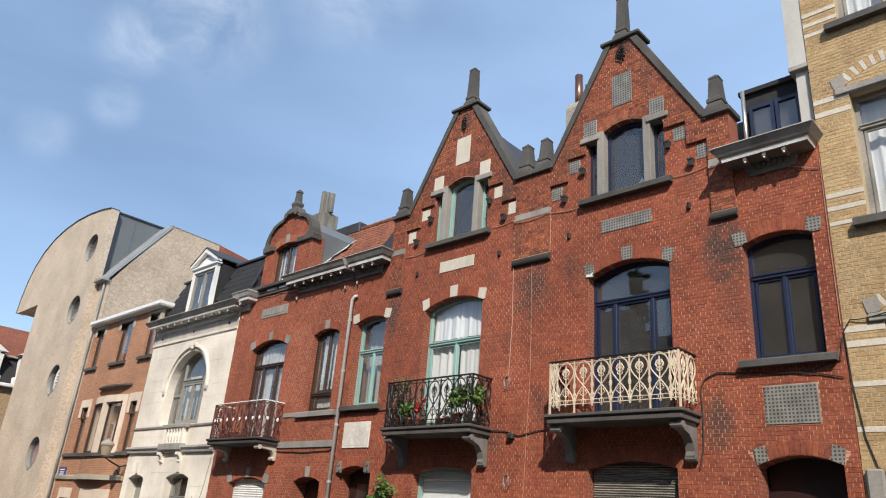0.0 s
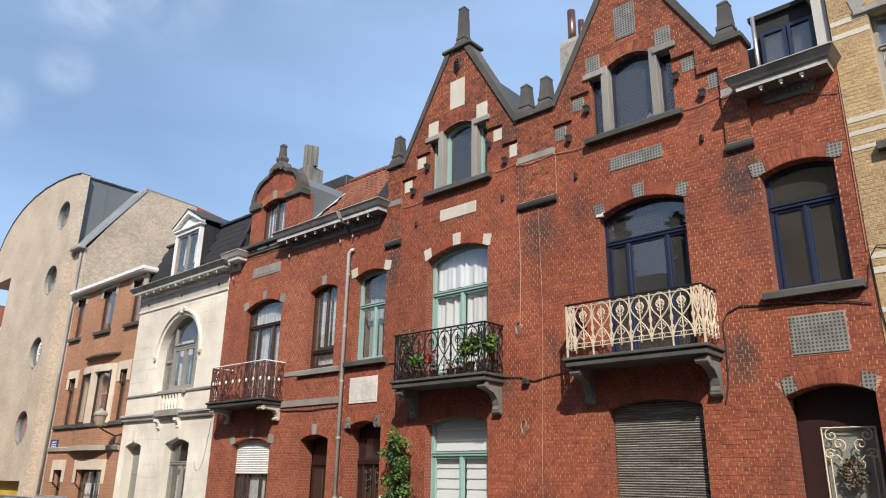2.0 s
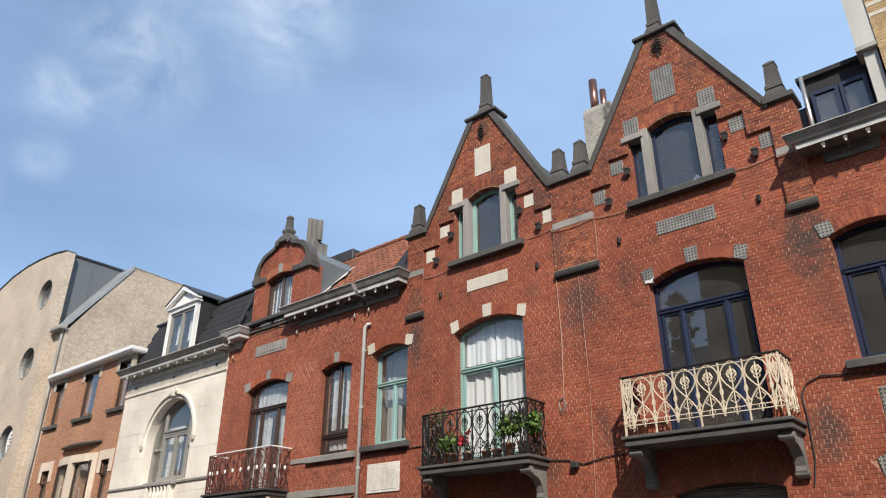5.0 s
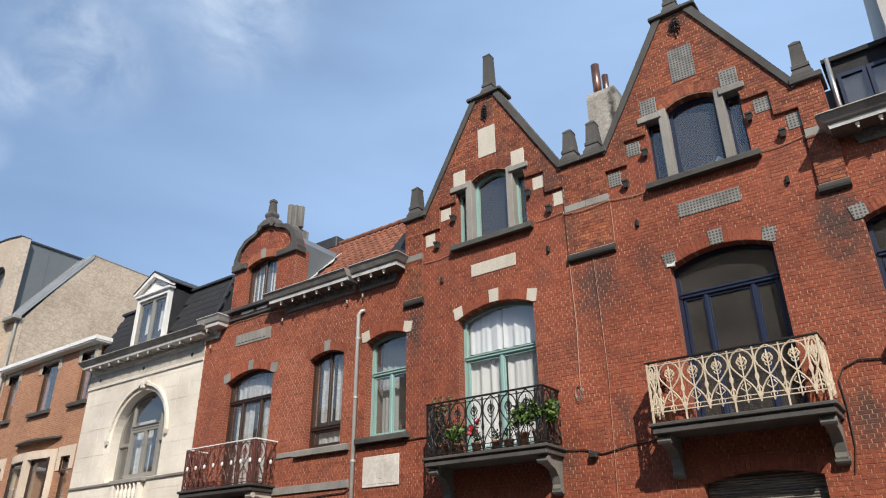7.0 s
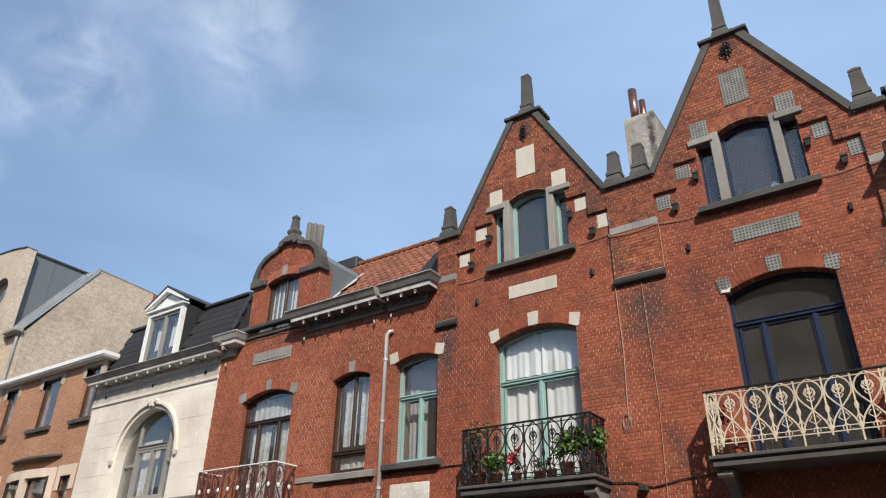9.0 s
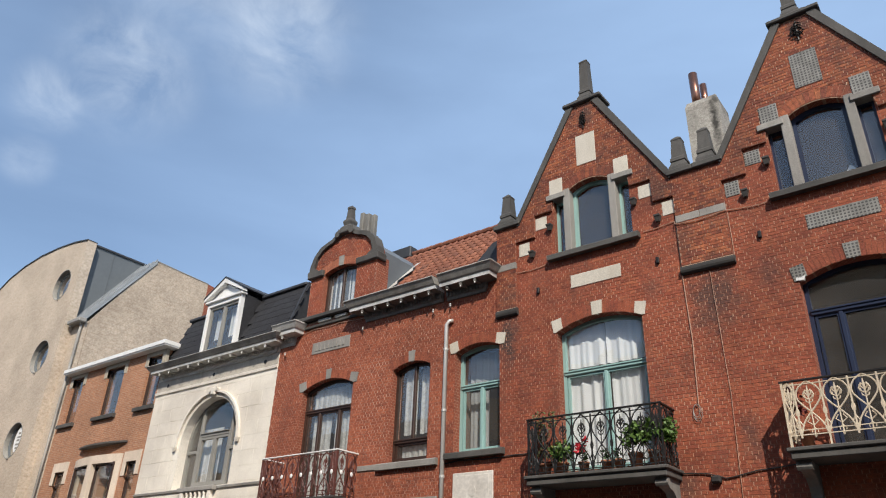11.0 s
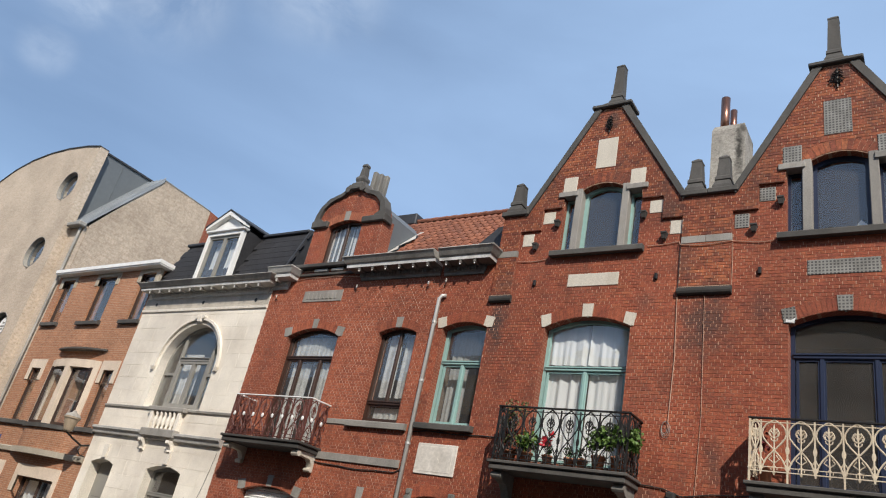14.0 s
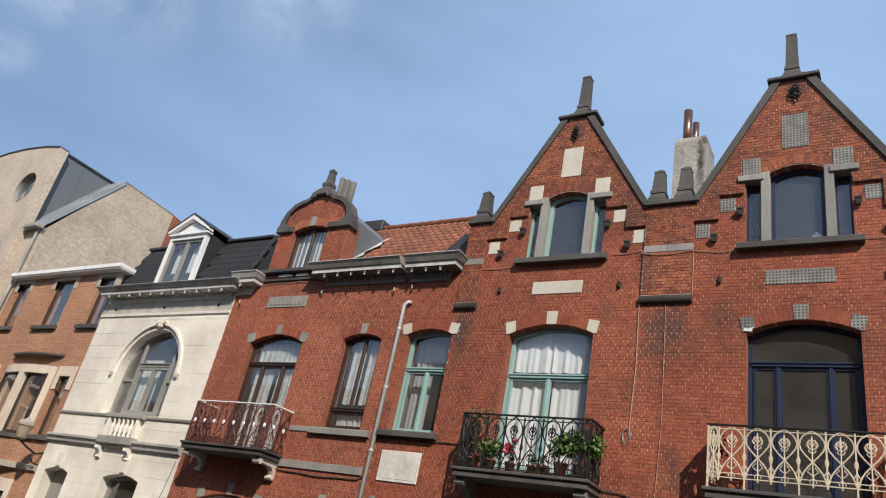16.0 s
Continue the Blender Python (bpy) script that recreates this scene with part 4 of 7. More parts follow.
def gabled_house(cx, s, outer, p0, p1, q0, inner, paint, trim, trim_stone, label, near, main_low):
    X = lambda u: cx + s * u
    U = lambda pts: [(X(u), z) for u, z in pts]
    house = thing("house", cx + s * 0.7, FACE, ground_z(cx), label, "house", "terraced houses")
    zg = ground_z(cx) - 0.6
    base = U([(inner, zg), (outer, zg), (outer, 8.5), (p1, 8.5), (p1, 9.5), (1.80, 9.5), (0.3, 12.12), (-0.3, 12.12), (-1.80, 9.5), (inner, 9.5)])
    nx, nh = X(2.95 if s < 0 else 2.83), 0.60 if s < 0 else 0.58
    nz0 = 4.50 if s < 0 else 4.67
    dz = -0.14 if s < 0 else 0.0
    main = (cx - (0.02 if s < 0 else -0.01), 0.93 if s < 0 else 0.885, 3.92, 6.70, 6.92)
    narrow = (nx, nh, nz0, 6.72, 6.86)
    door = (nx, 0.62, 0.0 + dz, 3.0 + dz, 3.16 + dz)
    low = (cx, 0.885, 0.75, 2.96 + dz * 0.8, 3.10 + dz * 0.8)
    gtop = [(X(u), z) for u, z in [(0.89, 9.82), (0.56, 9.82), (0.53, 9.90)]] + (arch_pts(cx, 0.53, 9.90, 10.08, 10) if s > 0 else arch_pts(cx, 0.53, 9.90, 10.08, 10)[::-1]) + [(X(u), z) for u, z in [(-0.56, 9.82), (-0.89, 9.82)]]
    ghole = [(X(-0.89), 8.45), (X(0.89), 8.45), *gtop]
    holes = [opening(*main), opening(*narrow), opening(*door), opening(*low), ghole]
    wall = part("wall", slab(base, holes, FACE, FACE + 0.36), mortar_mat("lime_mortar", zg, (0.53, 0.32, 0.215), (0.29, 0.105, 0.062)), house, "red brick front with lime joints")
    brick_edges(wall)
    house_shell(house, min(X(inner), X(outer)), max(X(inner), X(outer)), 8.5)
    # proud upper skin, stepping down beside the attic window
    steps_r = [(0.93, 9.57), (1.07, 9.57), (1.38, 9.57), (1.38, 9.03), (1.53, 9.03), (p0, 9.03), (p0, 7.45), (p1, 7.45), (p1, 9.5), (1.80, 9.5), (0.3, 12.12)]
    steps_l = [(-0.3, 12.12), (-1.80, 9.5), (inner, 9.5), (inner, 7.45), (-q0, 7.45), (-q0, 9.03), (-1.53, 9.03), (-1.38, 9.03), (-1.38, 9.57), (-1.07, 9.57), (-0.93, 9.57)]
    skin_poly = U(steps_r + steps_l) + gtop[::-1]
    SK = FACE - 0.06
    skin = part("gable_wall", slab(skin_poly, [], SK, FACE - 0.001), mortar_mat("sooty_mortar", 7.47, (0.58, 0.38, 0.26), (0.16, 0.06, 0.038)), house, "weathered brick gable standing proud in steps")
    brick_edges(skin)
    # stone dressings of the attic window
    for sg in (-1, 1):
        a, b = sorted((X(sg * 0.46), X(sg * 0.62)))
        part("stone_mullion", box(a, b, FACE - 0.075, FACE + 0.2, 8.45, 10.0, 0.012), GREYSTONE, house, "grey stone mullion")
        a, b = sorted((X(sg * 0.56), X(sg * 1.03)))
        part("stone_lintel", box(a, b, SK - 0.05, FACE + 0.15, 9.81, 9.94, 0.01), GREYSTONE, house, "grey stone lintel")
        a, b = sorted((X(sg * 0.62), X(sg * 0.95)))
        part("stone_block", box(a, b, SK - 0.02, FACE, 9.945, 10.33, 0.008), trim, house)
        for u0, u1, z0, z1 in ((1.085, 1.37, 9.20, 9.50), (1.545, 1.81, 8.66, 8.97)):
            a, b = sorted((X(sg * u0), X(sg * u1)))
            plate(house, a, b, z0, z1, trim, "inset_tile")
        for u, z in ((0.985, 9.16), (1.45, 8.62)):
            bm = frustum(X(sg * u), FACE - 0.06, z - 0.08, z + 0.03, 0.07, 0.11, 0.06, 0.13)
            frustum(X(sg * u), FACE - 0.06, z + 0.03, z + 0.065, 0.12, 0.12, 0.15, 0.15, bm)
            part("bracket", bm, DARKSTONE, house, "small sooty stone bracket")
        bm = box(X(sg * 1.34) - 0.03, X(sg * 1.34) + 0.03, FACE - 0.06, FACE, 7.66, 7.80, 0.012)
        part("wall_anchor", bm, BLACKIRON, house)
        # raking coping
        pts = [(sg * 1.78, 9.42), (sg * 1.88, 9.49), (sg * 0.37, 12.18), (sg * 0.24, 12.10)]
        part("coping", prism(U(pts), SK - 0.05, FACE + 0.30), BLUESTONE, house, "dark bluestone coping")
    a, b = sorted((X(p1 + 0.06), X(1.74)))
    part("coping", box(a, b, SK - 0.08, FACE + 0.42, 9.46, 9.58, 0.015), BLUESTONE, house)
    a, b = sorted((X(inner), X(-1.74)))
    part("coping", box(a + 0.002, b, SK - 0.08, FACE + 0.42, 9.46, 9.58, 0.015), BLUESTONE, house)
    bm = box(cx - 0.48, cx + 0.48, SK - 0.10, FACE + 0.40, 12.13, 12.225, 0.02)
    frustum(cx, FACE + 0.1, 12.225, 12.30, 0.55, 0.38, 0.44, 0.34, bm)
    part("apex_stone", bm, BLUESTONE, house, "dark apex stone")
    obelisk(house, cx + (0.05 if s < 0 else -0.03), FACE + 0.1, 12.26, 1.26, 0.25, "tall tapered bluestone finial", 0.78)
    obelisk(house, X(p1 - 0.24), FACE + 0.08, 9.58, 0.88, 0.27, "", 0.74)
    obelisk(house, X(inner + 0.27), FACE + 0.08, 9.58, 0.86, 0.27, "", 0.74)
    # pilaster bands and corbels
    for u0, u1 in ((p0 - 0.005, p1), (inner, -q0 + 0.005)):
        a, b = sorted((X(u0), X(u1)))
        part("stone_band", box(a + 0.003, b - 0.003, SK - 0.014, FACE, 8.39, 8.545, 0.006), GREYSTONE, house)
        prof = [(FACE, 7.29), (FACE - 0.055, 7.295), (FACE - 0.085, 7.32), (FACE - 0.10, 7.36), (FACE - 0.10, 7.40), (FACE - 0.09, 7.435), (SK - 0.005, 7.45), (FACE, 7.45)]
        part("corbel", moulding(prof, a - (0.02 if abs(a + 8.9) > 0.06 else -0.001), b + (0.02 if abs(b + 8.9) > 0.06 else -0.001)), DARKSTONE, house, "sooty stone corbel")
    # panels
    plate(house, X(0) - 0.235, X(0) + 0.235, 10.48, 11.27, trim, "inset_panel", y=SK)
    plate(house, cx - 0.56, cx + 0.56, 7.60, 7.89, trim, "inset_panel")
    sill(house, cx - 1.04, cx + 1.04, 8.32, 8.45, 0.15)
    # windows
    window(house, cx, 0.46, 8.45, 9.90, 10.08, paint, y=FACE + 0.12, border=0.07)
    for sg in (-1, 1):
        window(house, X(sg * 0.755), 0.135, 8.45, 9.81, 9.82, paint, y=FACE + 0.12, border=0.045, n=2)
    big = window(house, *main, paint, y=FACE + 0.21, transom=TRANS[0] if s < 0 else TRANS[2], low=main_low, label="")
    for o in (main, narrow):
        reveal(house, *o, 0.23, RED_COURSED)
    reveal(house, *door, 0.42, RED_COURSED)
    reveal(house, *low, 0.2, RED_COURSED)
    nar = window(house, *narrow, paint, y=FACE + 0.21, transom=TRANS[1] if s < 0 else TRANS[3], low=(0.0,))
    sill(house, nx - 0.75, nx + 0.72, nz0 - 0.13, nz0, 0.14)
    arch_ring(wall, FACE, *main[:2], main[3], main[4], 0.23, RED, trim, 0.21, 25, reach=(0.06, 0.15))
    arch_ring(wall, FACE, *narrow[:2], narrow[3], narrow[4], 0.23, RED, trim, 0.21, 17, mid=False, reach=(0.12, 0.10))
    arch_ring(wall, FACE, *door[:2], door[3], door[4], 0.22, RED, trim if s > 0 else None, 0.22, 17, mid=False, reach=(0.0, 0.17))
    arch_ring(wall, FACE, *low[:2], low[3], low[4], 0.23, RED, None, 0.2, 25, mid=False)
    arch_ring(skin, SK, cx, 0.56, 9.90, 10.10, 0.24, RED_TOP, None, n=15)
    # brickwork
    without = [ring_poly(*main, 0.235), ring_poly(*narrow, 0.235), ring_poly(*door, 0.225), ring_poly(*low, 0.235), ghole, skin_poly,
               rect(cx - 1.04, cx + 1.04, 8.32, 8.46), rect(nx - 0.75, nx + 0.72, nz0 - 0.13, nz0 + 0.02), rect(cx - 0.56, cx + 0.56, 7.60, 7.89)]
    without += [rect(*sorted((X(sg * a), X(sg * b))), z0, z1) for sg in (-1, 1) for a, b, z0, z1 in ((1.085, 1.37, 9.20, 9.50), (1.545, 1.81, 8.66, 8.97))]
    if s > 0:
        without.append(rect(-4.19, -3.36, 3.61, 4.24))
    else:
        without.append(rect(-14.69, -13.68, 3.44, 4.08))
    lay(wall, FACE, base, without, RED, zg, 9.64, proud=0.004, near=near)
    ring_g = ring_poly(cx, 0.56, 9.82, 9.90, 10.10, 0.25)
    lay(skin, SK, skin_poly, [ring_g, rect(cx - 0.235, cx + 0.235, 10.48, 11.27)] + [rect(*sorted((X(sg * a), X(sg * b))), z0, z1) for sg in (-1, 1) for a, b, z0, z1 in ((0.56, 1.03, 9.81, 9.94), (0.62, 0.95, 9.94, 10.33))] + [rect(*sorted((X(a), X(b))), 8.39, 8.545) for a, b in ((p0, p1), (inner, -q0))],
        RED_TOP, 7.47, 12.1)
    # pitched roof behind the gable, ridge running back
    roof = slab(U([(-1.76, 9.40), (1.76, 9.40), (0.0, 12.0)]), [], FACE + 1.6, 19.5)
    for sg in (-1, 1):
        pts = [(sg * 1.80, 9.38), (sg * 1.70, 9.38), (0.0, 11.90), (0.0, 12.02)]
        part("roof_slope", prism(U(pts), FACE + 0.30, FACE + 1.6), DARKROOF, house)
    part("roof", roof, DARKROOF, house, "dark slate roof behind the gable")
    return house, wall, big, nar, X


cream_house = gabled_house(-6.58, 1, 3.665, 1.78, 2.22, 1.84, -2.323, NAVY, LATTICE, None,
                           "red brick house with stepped gable, navy windows and lattice tiles", (-5.6, -4.4, 3.2, 6.6), (-0.40, 0.40))
green_house = gabled_house(-11.17, -1, 3.745, 1.88, 2.38, 1.80, -2.265, TEAL, WHITESTONE, None,
                           "red brick house with stepped gable, sea-green windows and white stones", (-10.2, -9.0, 4.3, 7.2), (0.0,))

# dressings of the navy-windowed house
hA, wA, bigA, narA, _ = cream_house
plate(hA, -4.18, -3.37, 3.62, 4.23, LATTICE, "vent_panel", "pale pierced tile panel")
balcony(hA, -6.60, 1.30, 3.85, 4.85, CREAMIRON, BLACKIRON, con_stone=CONSOLE, lift=0.13, label="stone balcony with cream painted iron railing")
cornice(hA, -4.02, -3.36, 7.99, 8.47, 0.55, LEADGREY, 3, bed=SHADEDPAINT, left=True, right=True, label="grey eaves cornice with white drops")
iron_rosette(hA, -6.56, 11.78)
part("broken_stone", prism([(-7.49, 6.71), (-7.36, 6.70), (-7.33, 6.79), (-7.40, 6.75), (-7.48, 6.765)], FACE - 0.03, FACE + 0.03), worn("fresh_white_break", (0.82, 0.81, 0.78), 0.9), hA, "freshly broken white stone")
def roller(house, x0, x1, z_top, n, pitch, material, label):
    sh = part("roller_shutter", box(x0 - 0.02, x1 + 0.02, FACE + 0.2, FACE + 0.22, z_top - n * pitch, z_top + 0.12), material, house, label)
    me = mesh_of("slat", [(x, y, z) for x in (-(x1 - x0) / 2, (x1 - x0) / 2) for y, z in ((0.0, 0.0), (-0.03, 0.0), (-0.045, -pitch * 0.42), (-0.03, -pitch * 0.9), (0.0, -pitch * 0.9))],
                 [(0, 1, 2, 3, 4), (9, 8, 7, 6, 5), (0, 5, 6, 1), (1, 6, 7, 2), (2, 7, 8, 3), (3, 8, 9, 4), (4, 9, 5, 0)], material)
    for k in range(n):
        child("slat", me, sh, m=Matrix.Translation(((x0 + x1) / 2, FACE + 0.2, z_top - k * pitch)))


roller(hA, -7.44, -5.72, 3.04, 48, 0.042, SHUTTER, "closed weathered grey slatted shutter")
part("folded_paper", prism([(-6.42, 8.53), (-6.16, 8.53), (-6.20, 8.62), (-6.30, 8.73)], FACE + 0.19, FACE + 0.20), WHITE, hA, "folded white paper behind the attic pane")
# front door with iron grille and wreath
dA = part("front_door", slab(rect(-4.40, -3.12, -0.1, 3.2), [rect(-4.06, -3.28, 0.9, 2.55)], FACE + 0.42, FACE + 0.48), DOORBROWN, hA, "dark brown glazed front door")
part("door_pane", sheet(rect(-4.07, -3.27, 0.9, 2.56), FACE + 0.45), GLASS, dA, "clear glass", flat=True)
part("door_reveal", slab(opening(-3.75, 0.66, -0.15, 3.0, 3.2), [opening(-3.75, 0.61, -0.1, 2.99, 3.15)], FACE + 0.34, FACE + 0.45), DOORBROWN, hA)
part("door_backing", box(-4.1, -3.2, FACE + 0.50, FACE + 0.52, 0.8, 2.7), worn("dim_blind", (0.30, 0.30, 0.28), 0.9), dA, "pale blind behind the door glass")
gr = bmesh.new()


def scroll(x, z, r, turn, flip=1, bm=None):
    pts = [(x + flip * r * (1 - t / 24) * math.cos(turn + t * 0.4), FACE + 0.40, z + r * (1 - t / 24) * math.sin(turn + t * 0.4)) for t in range(22)]
    tube(pts, 0.011, 4, bm)


for fl, xm in ((1, -3.86), (-1, -3.48)):
    scroll(xm - 0.05 * fl, 2.42, 0.10, 1.6, fl, gr)
    scroll(xm + 0.04 * fl, 2.28, 0.10, -1.2, fl, gr)
    scroll(xm - 0.10 * fl, 2.14, 0.085, 0.6, fl, gr)
    scroll(xm + 0.10 * fl, 1.98, 0.08, 2.2, fl, gr)
    tube([(xm - 0.17 * fl, FACE + 0.40, 2.1), (xm, FACE + 0.40, 2.13), (xm + 0.12 * fl, FACE + 0.40, 2.0), (xm + 0.16 * fl, FACE + 0.40, 1.85)], 0.011, 4, gr)
    tube([(xm - 0.10 * fl, FACE + 0.40, 2.08), (xm - 0.10 * fl, FACE + 0.40, 0.95)], 0.012, 4, gr)
for x in (-4.04, -3.30):
    tube([(x, FACE + 0.40, 0.92), (x, FACE + 0.40, 2.53)], 0.014, 4, gr)
tube([(-4.04, FACE + 0.40, 2.53), (-3.30, FACE + 0.40, 2.53)], 0.014, 4, gr)
part("door_grille", gr, CREAMIRON, dA, "cream wrought-iron scroll grille")

# dressings of the sea-green house
hC, wC, bigC, narC, _ = green_house
iron_rosette(hC, -11.17, 11.66, 0.03)
bm = box(-14.69, -13.68, FACE - 0.03, FACE + 0.02, 3.44, 4.08, 0.01)
box(-14.60, -13.77, FACE - 0.036, FACE - 0.028, 3.50, 4.02, 0.004, bm)
tube([(-14.18, FACE - 0.042, 3.70), (-14.18, FACE - 0.03, 3.70)], 0.1, 14, bm)
part("stone_panel", bm, worn("chalky_white_stone", (0.66, 0.615, 0.55), 0.85, var=0.16, big=2.5, fine=14, dirt=(0.38, 0.33, 0.27), dirt_amount=0.45), hC, "carved white stone panel")
balcony(hC, -11.17, 1.30, 3.77, 4.81, BLACKIRON, BLACKIRON, con_stone=CONSOLE, label="stone balcony with black cast-iron railing")
curtain(bigC, -12.08, -11.2, 5.98, 6.85, FACE + 0.335, DRAPE, 0.2, 0.032, label="white pleated drape", seed=3)
curtain(bigC, -11.18, -10.28, 5.98, 6.85, FACE + 0.335, DRAPE, 0.2, 0.032, label="white pleated drape", seed=4)
curtain(bigC, -12.08, -11.22, 3.95, 5.92, FACE + 0.335, DRAPE, 0.2, 0.032, label="white pleated drape", seed=5)
curtain(bigC, -11.12, -10.28, 3.95, 5.92, FACE + 0.335, DRAPE, 0.2, 0.032, label="white pleated drape", seed=6)
curtain(narC, -14.66, -13.58, 5.98, 6.8, FACE + 0.55, VOILE, 0.15, 0.02, label="grey voile curtain", seed=7)
curtain(narC, -14.66, -14.15, 4.55, 5.92, FACE + 0.55, VOILE, 0.12, 0.02, label="grey voile curtain", seed=8)
cornice(hC, -14.97, -13.93, 8.04, 8.57, 0.5, LEADGREY, 3, bed=SHADEDPAINT, left=False, right=True, label="grey eaves cornice with white drops")
lowC = window(hC, -11.17, 0.885, 0.75, 2.85, 2.99, TEAL, transom=2.2, low=(0.0,))
for k, (a, b, z0, z1) in enumerate(((-12.0, -10.34, 2.27, 2.95), (-11.97, -11.23, 0.85, 2.12), (-11.11, -10.37, 0.85, 2.12))):
    bm = bmesh.new()
    n = max(2, int((z1 - z0) / 0.2))
    for i in range(n):
        za, zb = z0 + (z1 - z0) * i / n, z0 + (z1 - z0) * (i + 1) / n
        moulding([(FACE + 0.33, za), (FACE + 0.305, za + 0.02), (FACE + 0.33, zb - 0.01), (FACE + 0.34, zb), (FACE + 0.345, za)], a, b, bm)
    part("blind", bm, DRAPE, lowC, "white folded window blind")
dC = part("front_door", slab(rect(-14.70, -13.50, -0.4, 3.1), [rect(-14.50, -13.70, 2.15, 2.62)], FACE + 0.42, FACE + 0.48), DOORBROWN, hC, "dark brown panelled door with top light")
part("door_pane", sheet(rect(-14.52, -13.68, 2.13, 2.64), FACE + 0.45), GLASS, dC, "clear glass", flat=True)
part("door_head", box(-14.70, -13.50, FACE + 0.36, FACE + 0.45, 2.0, 2.14, 0.02), DOORBROWN, dC)
gc = bmesh.new()
for fl, xm in ((1, -14.28), (-1, -13.92)):
    for zz, r, tn in ((1.86, 0.12, 1.4), (1.66, 0.10, -1.0), (1.48, 0.09, 0.8)):
        pts = [(xm + fl * r * (1 - t / 24) * math.cos(tn + t * 0.4), FACE + 0.38, zz + r * (1 - t / 24) * math.sin(tn + t * 0.4)) for t in range(22)]
        tube(pts, 0.012, 4, gc)
for x in (-14.46, -14.10, -13.74):
    tube([(x, FACE + 0.38, 1.3), (x, FACE + 0.38, 2.0)], 0.013, 4, gc)
part("door_grille", gc, BLACKIRON, dC, "dark iron scroll grille")
for k in range(5):
    part("door_panel", box(-14.50 + k * 0.165, -14.38 + k * 0.165, FACE + 0.405, FACE + 0.43, 0.2, 1.9, 0.01), BROWN, dC)
for x in (-14.68, -13.62):
    bm = box(x - 0.075, x + 0.075, FACE - 0.05, FACE + 0.02, 2.84, 3.12, 0.015)
    tube([(x, FACE - 0.085, 2.92), (x, FACE + 0.02, 2.92)], 0.07, 12, bm)
    tube([(x, FACE - 0.075, 3.05), (x, FACE + 0.02, 3.05)], 0.045, 10, bm)
    part("stone_rosette", bm, CONSOLE, hC, "round carved door stone")


# ---- red-brick house with curved dormer ----
hD = thing("house", -17.9, FACE, ground_z(-17.9), "dull red brick house with curved stone-edged dormer", "house", "terraced houses")
zgD = ground_z(-20.9) - 0.5
baseD = rect(-20.92, -14.922, zgD, 8.5)
mainD, narD, doorD, lowD = (-18.82, 0.92, 3.75, 6.54, 6.77), (-16.01, 0.58, 4.45, 6.62, 6.76), (-16.0, 0.57, -0.6, 2.62, 2.75), (-18.82, 0.93, 0.2, 2.56, 2.72)
wallD = part("wall", slab(baseD, [opening(*o) for o in (mainD, narD, doorD, lowD)], FACE, FACE + 0.36), mortar_mat("lime_mortar", zgD, (0.57, 0.39, 0.29), (0.33, 0.145, 0.095)), hD, "dull red brick front")
house_shell(hD, -20.92, -14.922, 8.5, floors=(3.6, 8.0))
for o, n in ((mainD, 23), (narD, 15), (lowD, 23), (doorD, 15)):
    arch_ring(wallD, FACE, o[0], o[1], o[3], o[4], 0.21, RED_D, GREYSTONE, 0.17, n, mid=True, ends=o in (mainD, lowD))
for o in (mainD, narD):
    reveal(hD, *o, 0.2, RED_COURSED)
reveal(hD, *doorD, 0.42, RED_COURSED)
reveal(hD, *lowD, 0.2, RED_COURSED)
winD = window(hD, *mainD, BROWN, y=FACE + 0.16, transom=TRANS[4], low=(-0.36, 0.36))
curtain(winD, -19.5, -18.05, 6.02, 6.6, FACE + 0.29, LACE, 0.14, 0.02, 0.05, "white lace half curtain", 11)
curtain(winD, -19.5, -18.85, 3.8, 5.9, FACE + 0.31, LACE, 0.16, 0.03, 0.0, "white lace curtain", 12)
curtain(winD, -18.7, -18.05, 3.8, 5.9, FACE + 0.31, LACE, 0.16, 0.03, 0.0, "white lace curtain", 13)
winN = window(hD, *narD, BROWN, y=FACE + 0.16, transom=4.92, high=(0.0,))
curtain(winN, -16.4, -15.55, 4.5, 4.85, FACE + 0.29, LACE, 0.14, 0.02, 0.05, "white lace half curtain", 14)
curtain(winN, -16.4, -16.02, 5.1, 6.65, FACE + 0.31, LACE, 0.14, 0.03, 0.0, "white lace curtain", 15)
curtain(winN, -15.9, -15.55, 5.1, 6.65, FACE + 0.31, LACE, 0.14, 0.03, 0.0, "white lace curtain", 16)
sill(hD, -16.85, -15.12, 4.30, 4.45, 0.10, GREYSTONE)
plate(hD, -17.5, -16.87, 4.33, 4.45, GREYSTONE, "stone_band", proud=0.03)
plate(hD, -17.55, -15.1, 3.49, 3.66, GREYSTONE, "stone_band", proud=0.04)
bm = box(-19.57, -18.16, FACE - 0.02, FACE + 0.02, 7.53, 7.85, 0.006)
part("stone_panel", bm, GREYSTONE, hD, "weathered grey stone panel")
for k in range(8):
    part("raised_bar", box(-19.44 + k * 0.145, -19.36 + k * 0.145, FACE - 0.04, FACE - 0.015, 7.60, 7.78, 0.008), GREYSTONE, hD)
balcony(hD, -18.84, 1.31, 3.72, 4.74, RUSTIRON, WHITE, front=0.66, drops=True, stone=DARKSTONE, scroll=0.62, con_stone=WHITESTONE, label="dark stone balcony with red-brown railing and white handrail")
lw = window(hD, *lowD, BROWN, low=(-0.3, 0.3), label="brown window below a half-closed shutter")
curtain(lw, -19.2, -18.4, 0.4, 1.9, FACE + 0.31, LACE, 0.2, 0.03, 0, "white lace curtain", 17)
roller(hD, -19.72, -17.92, 2.68, 15, 0.062, WHITE, "white slatted shutter, half closed")
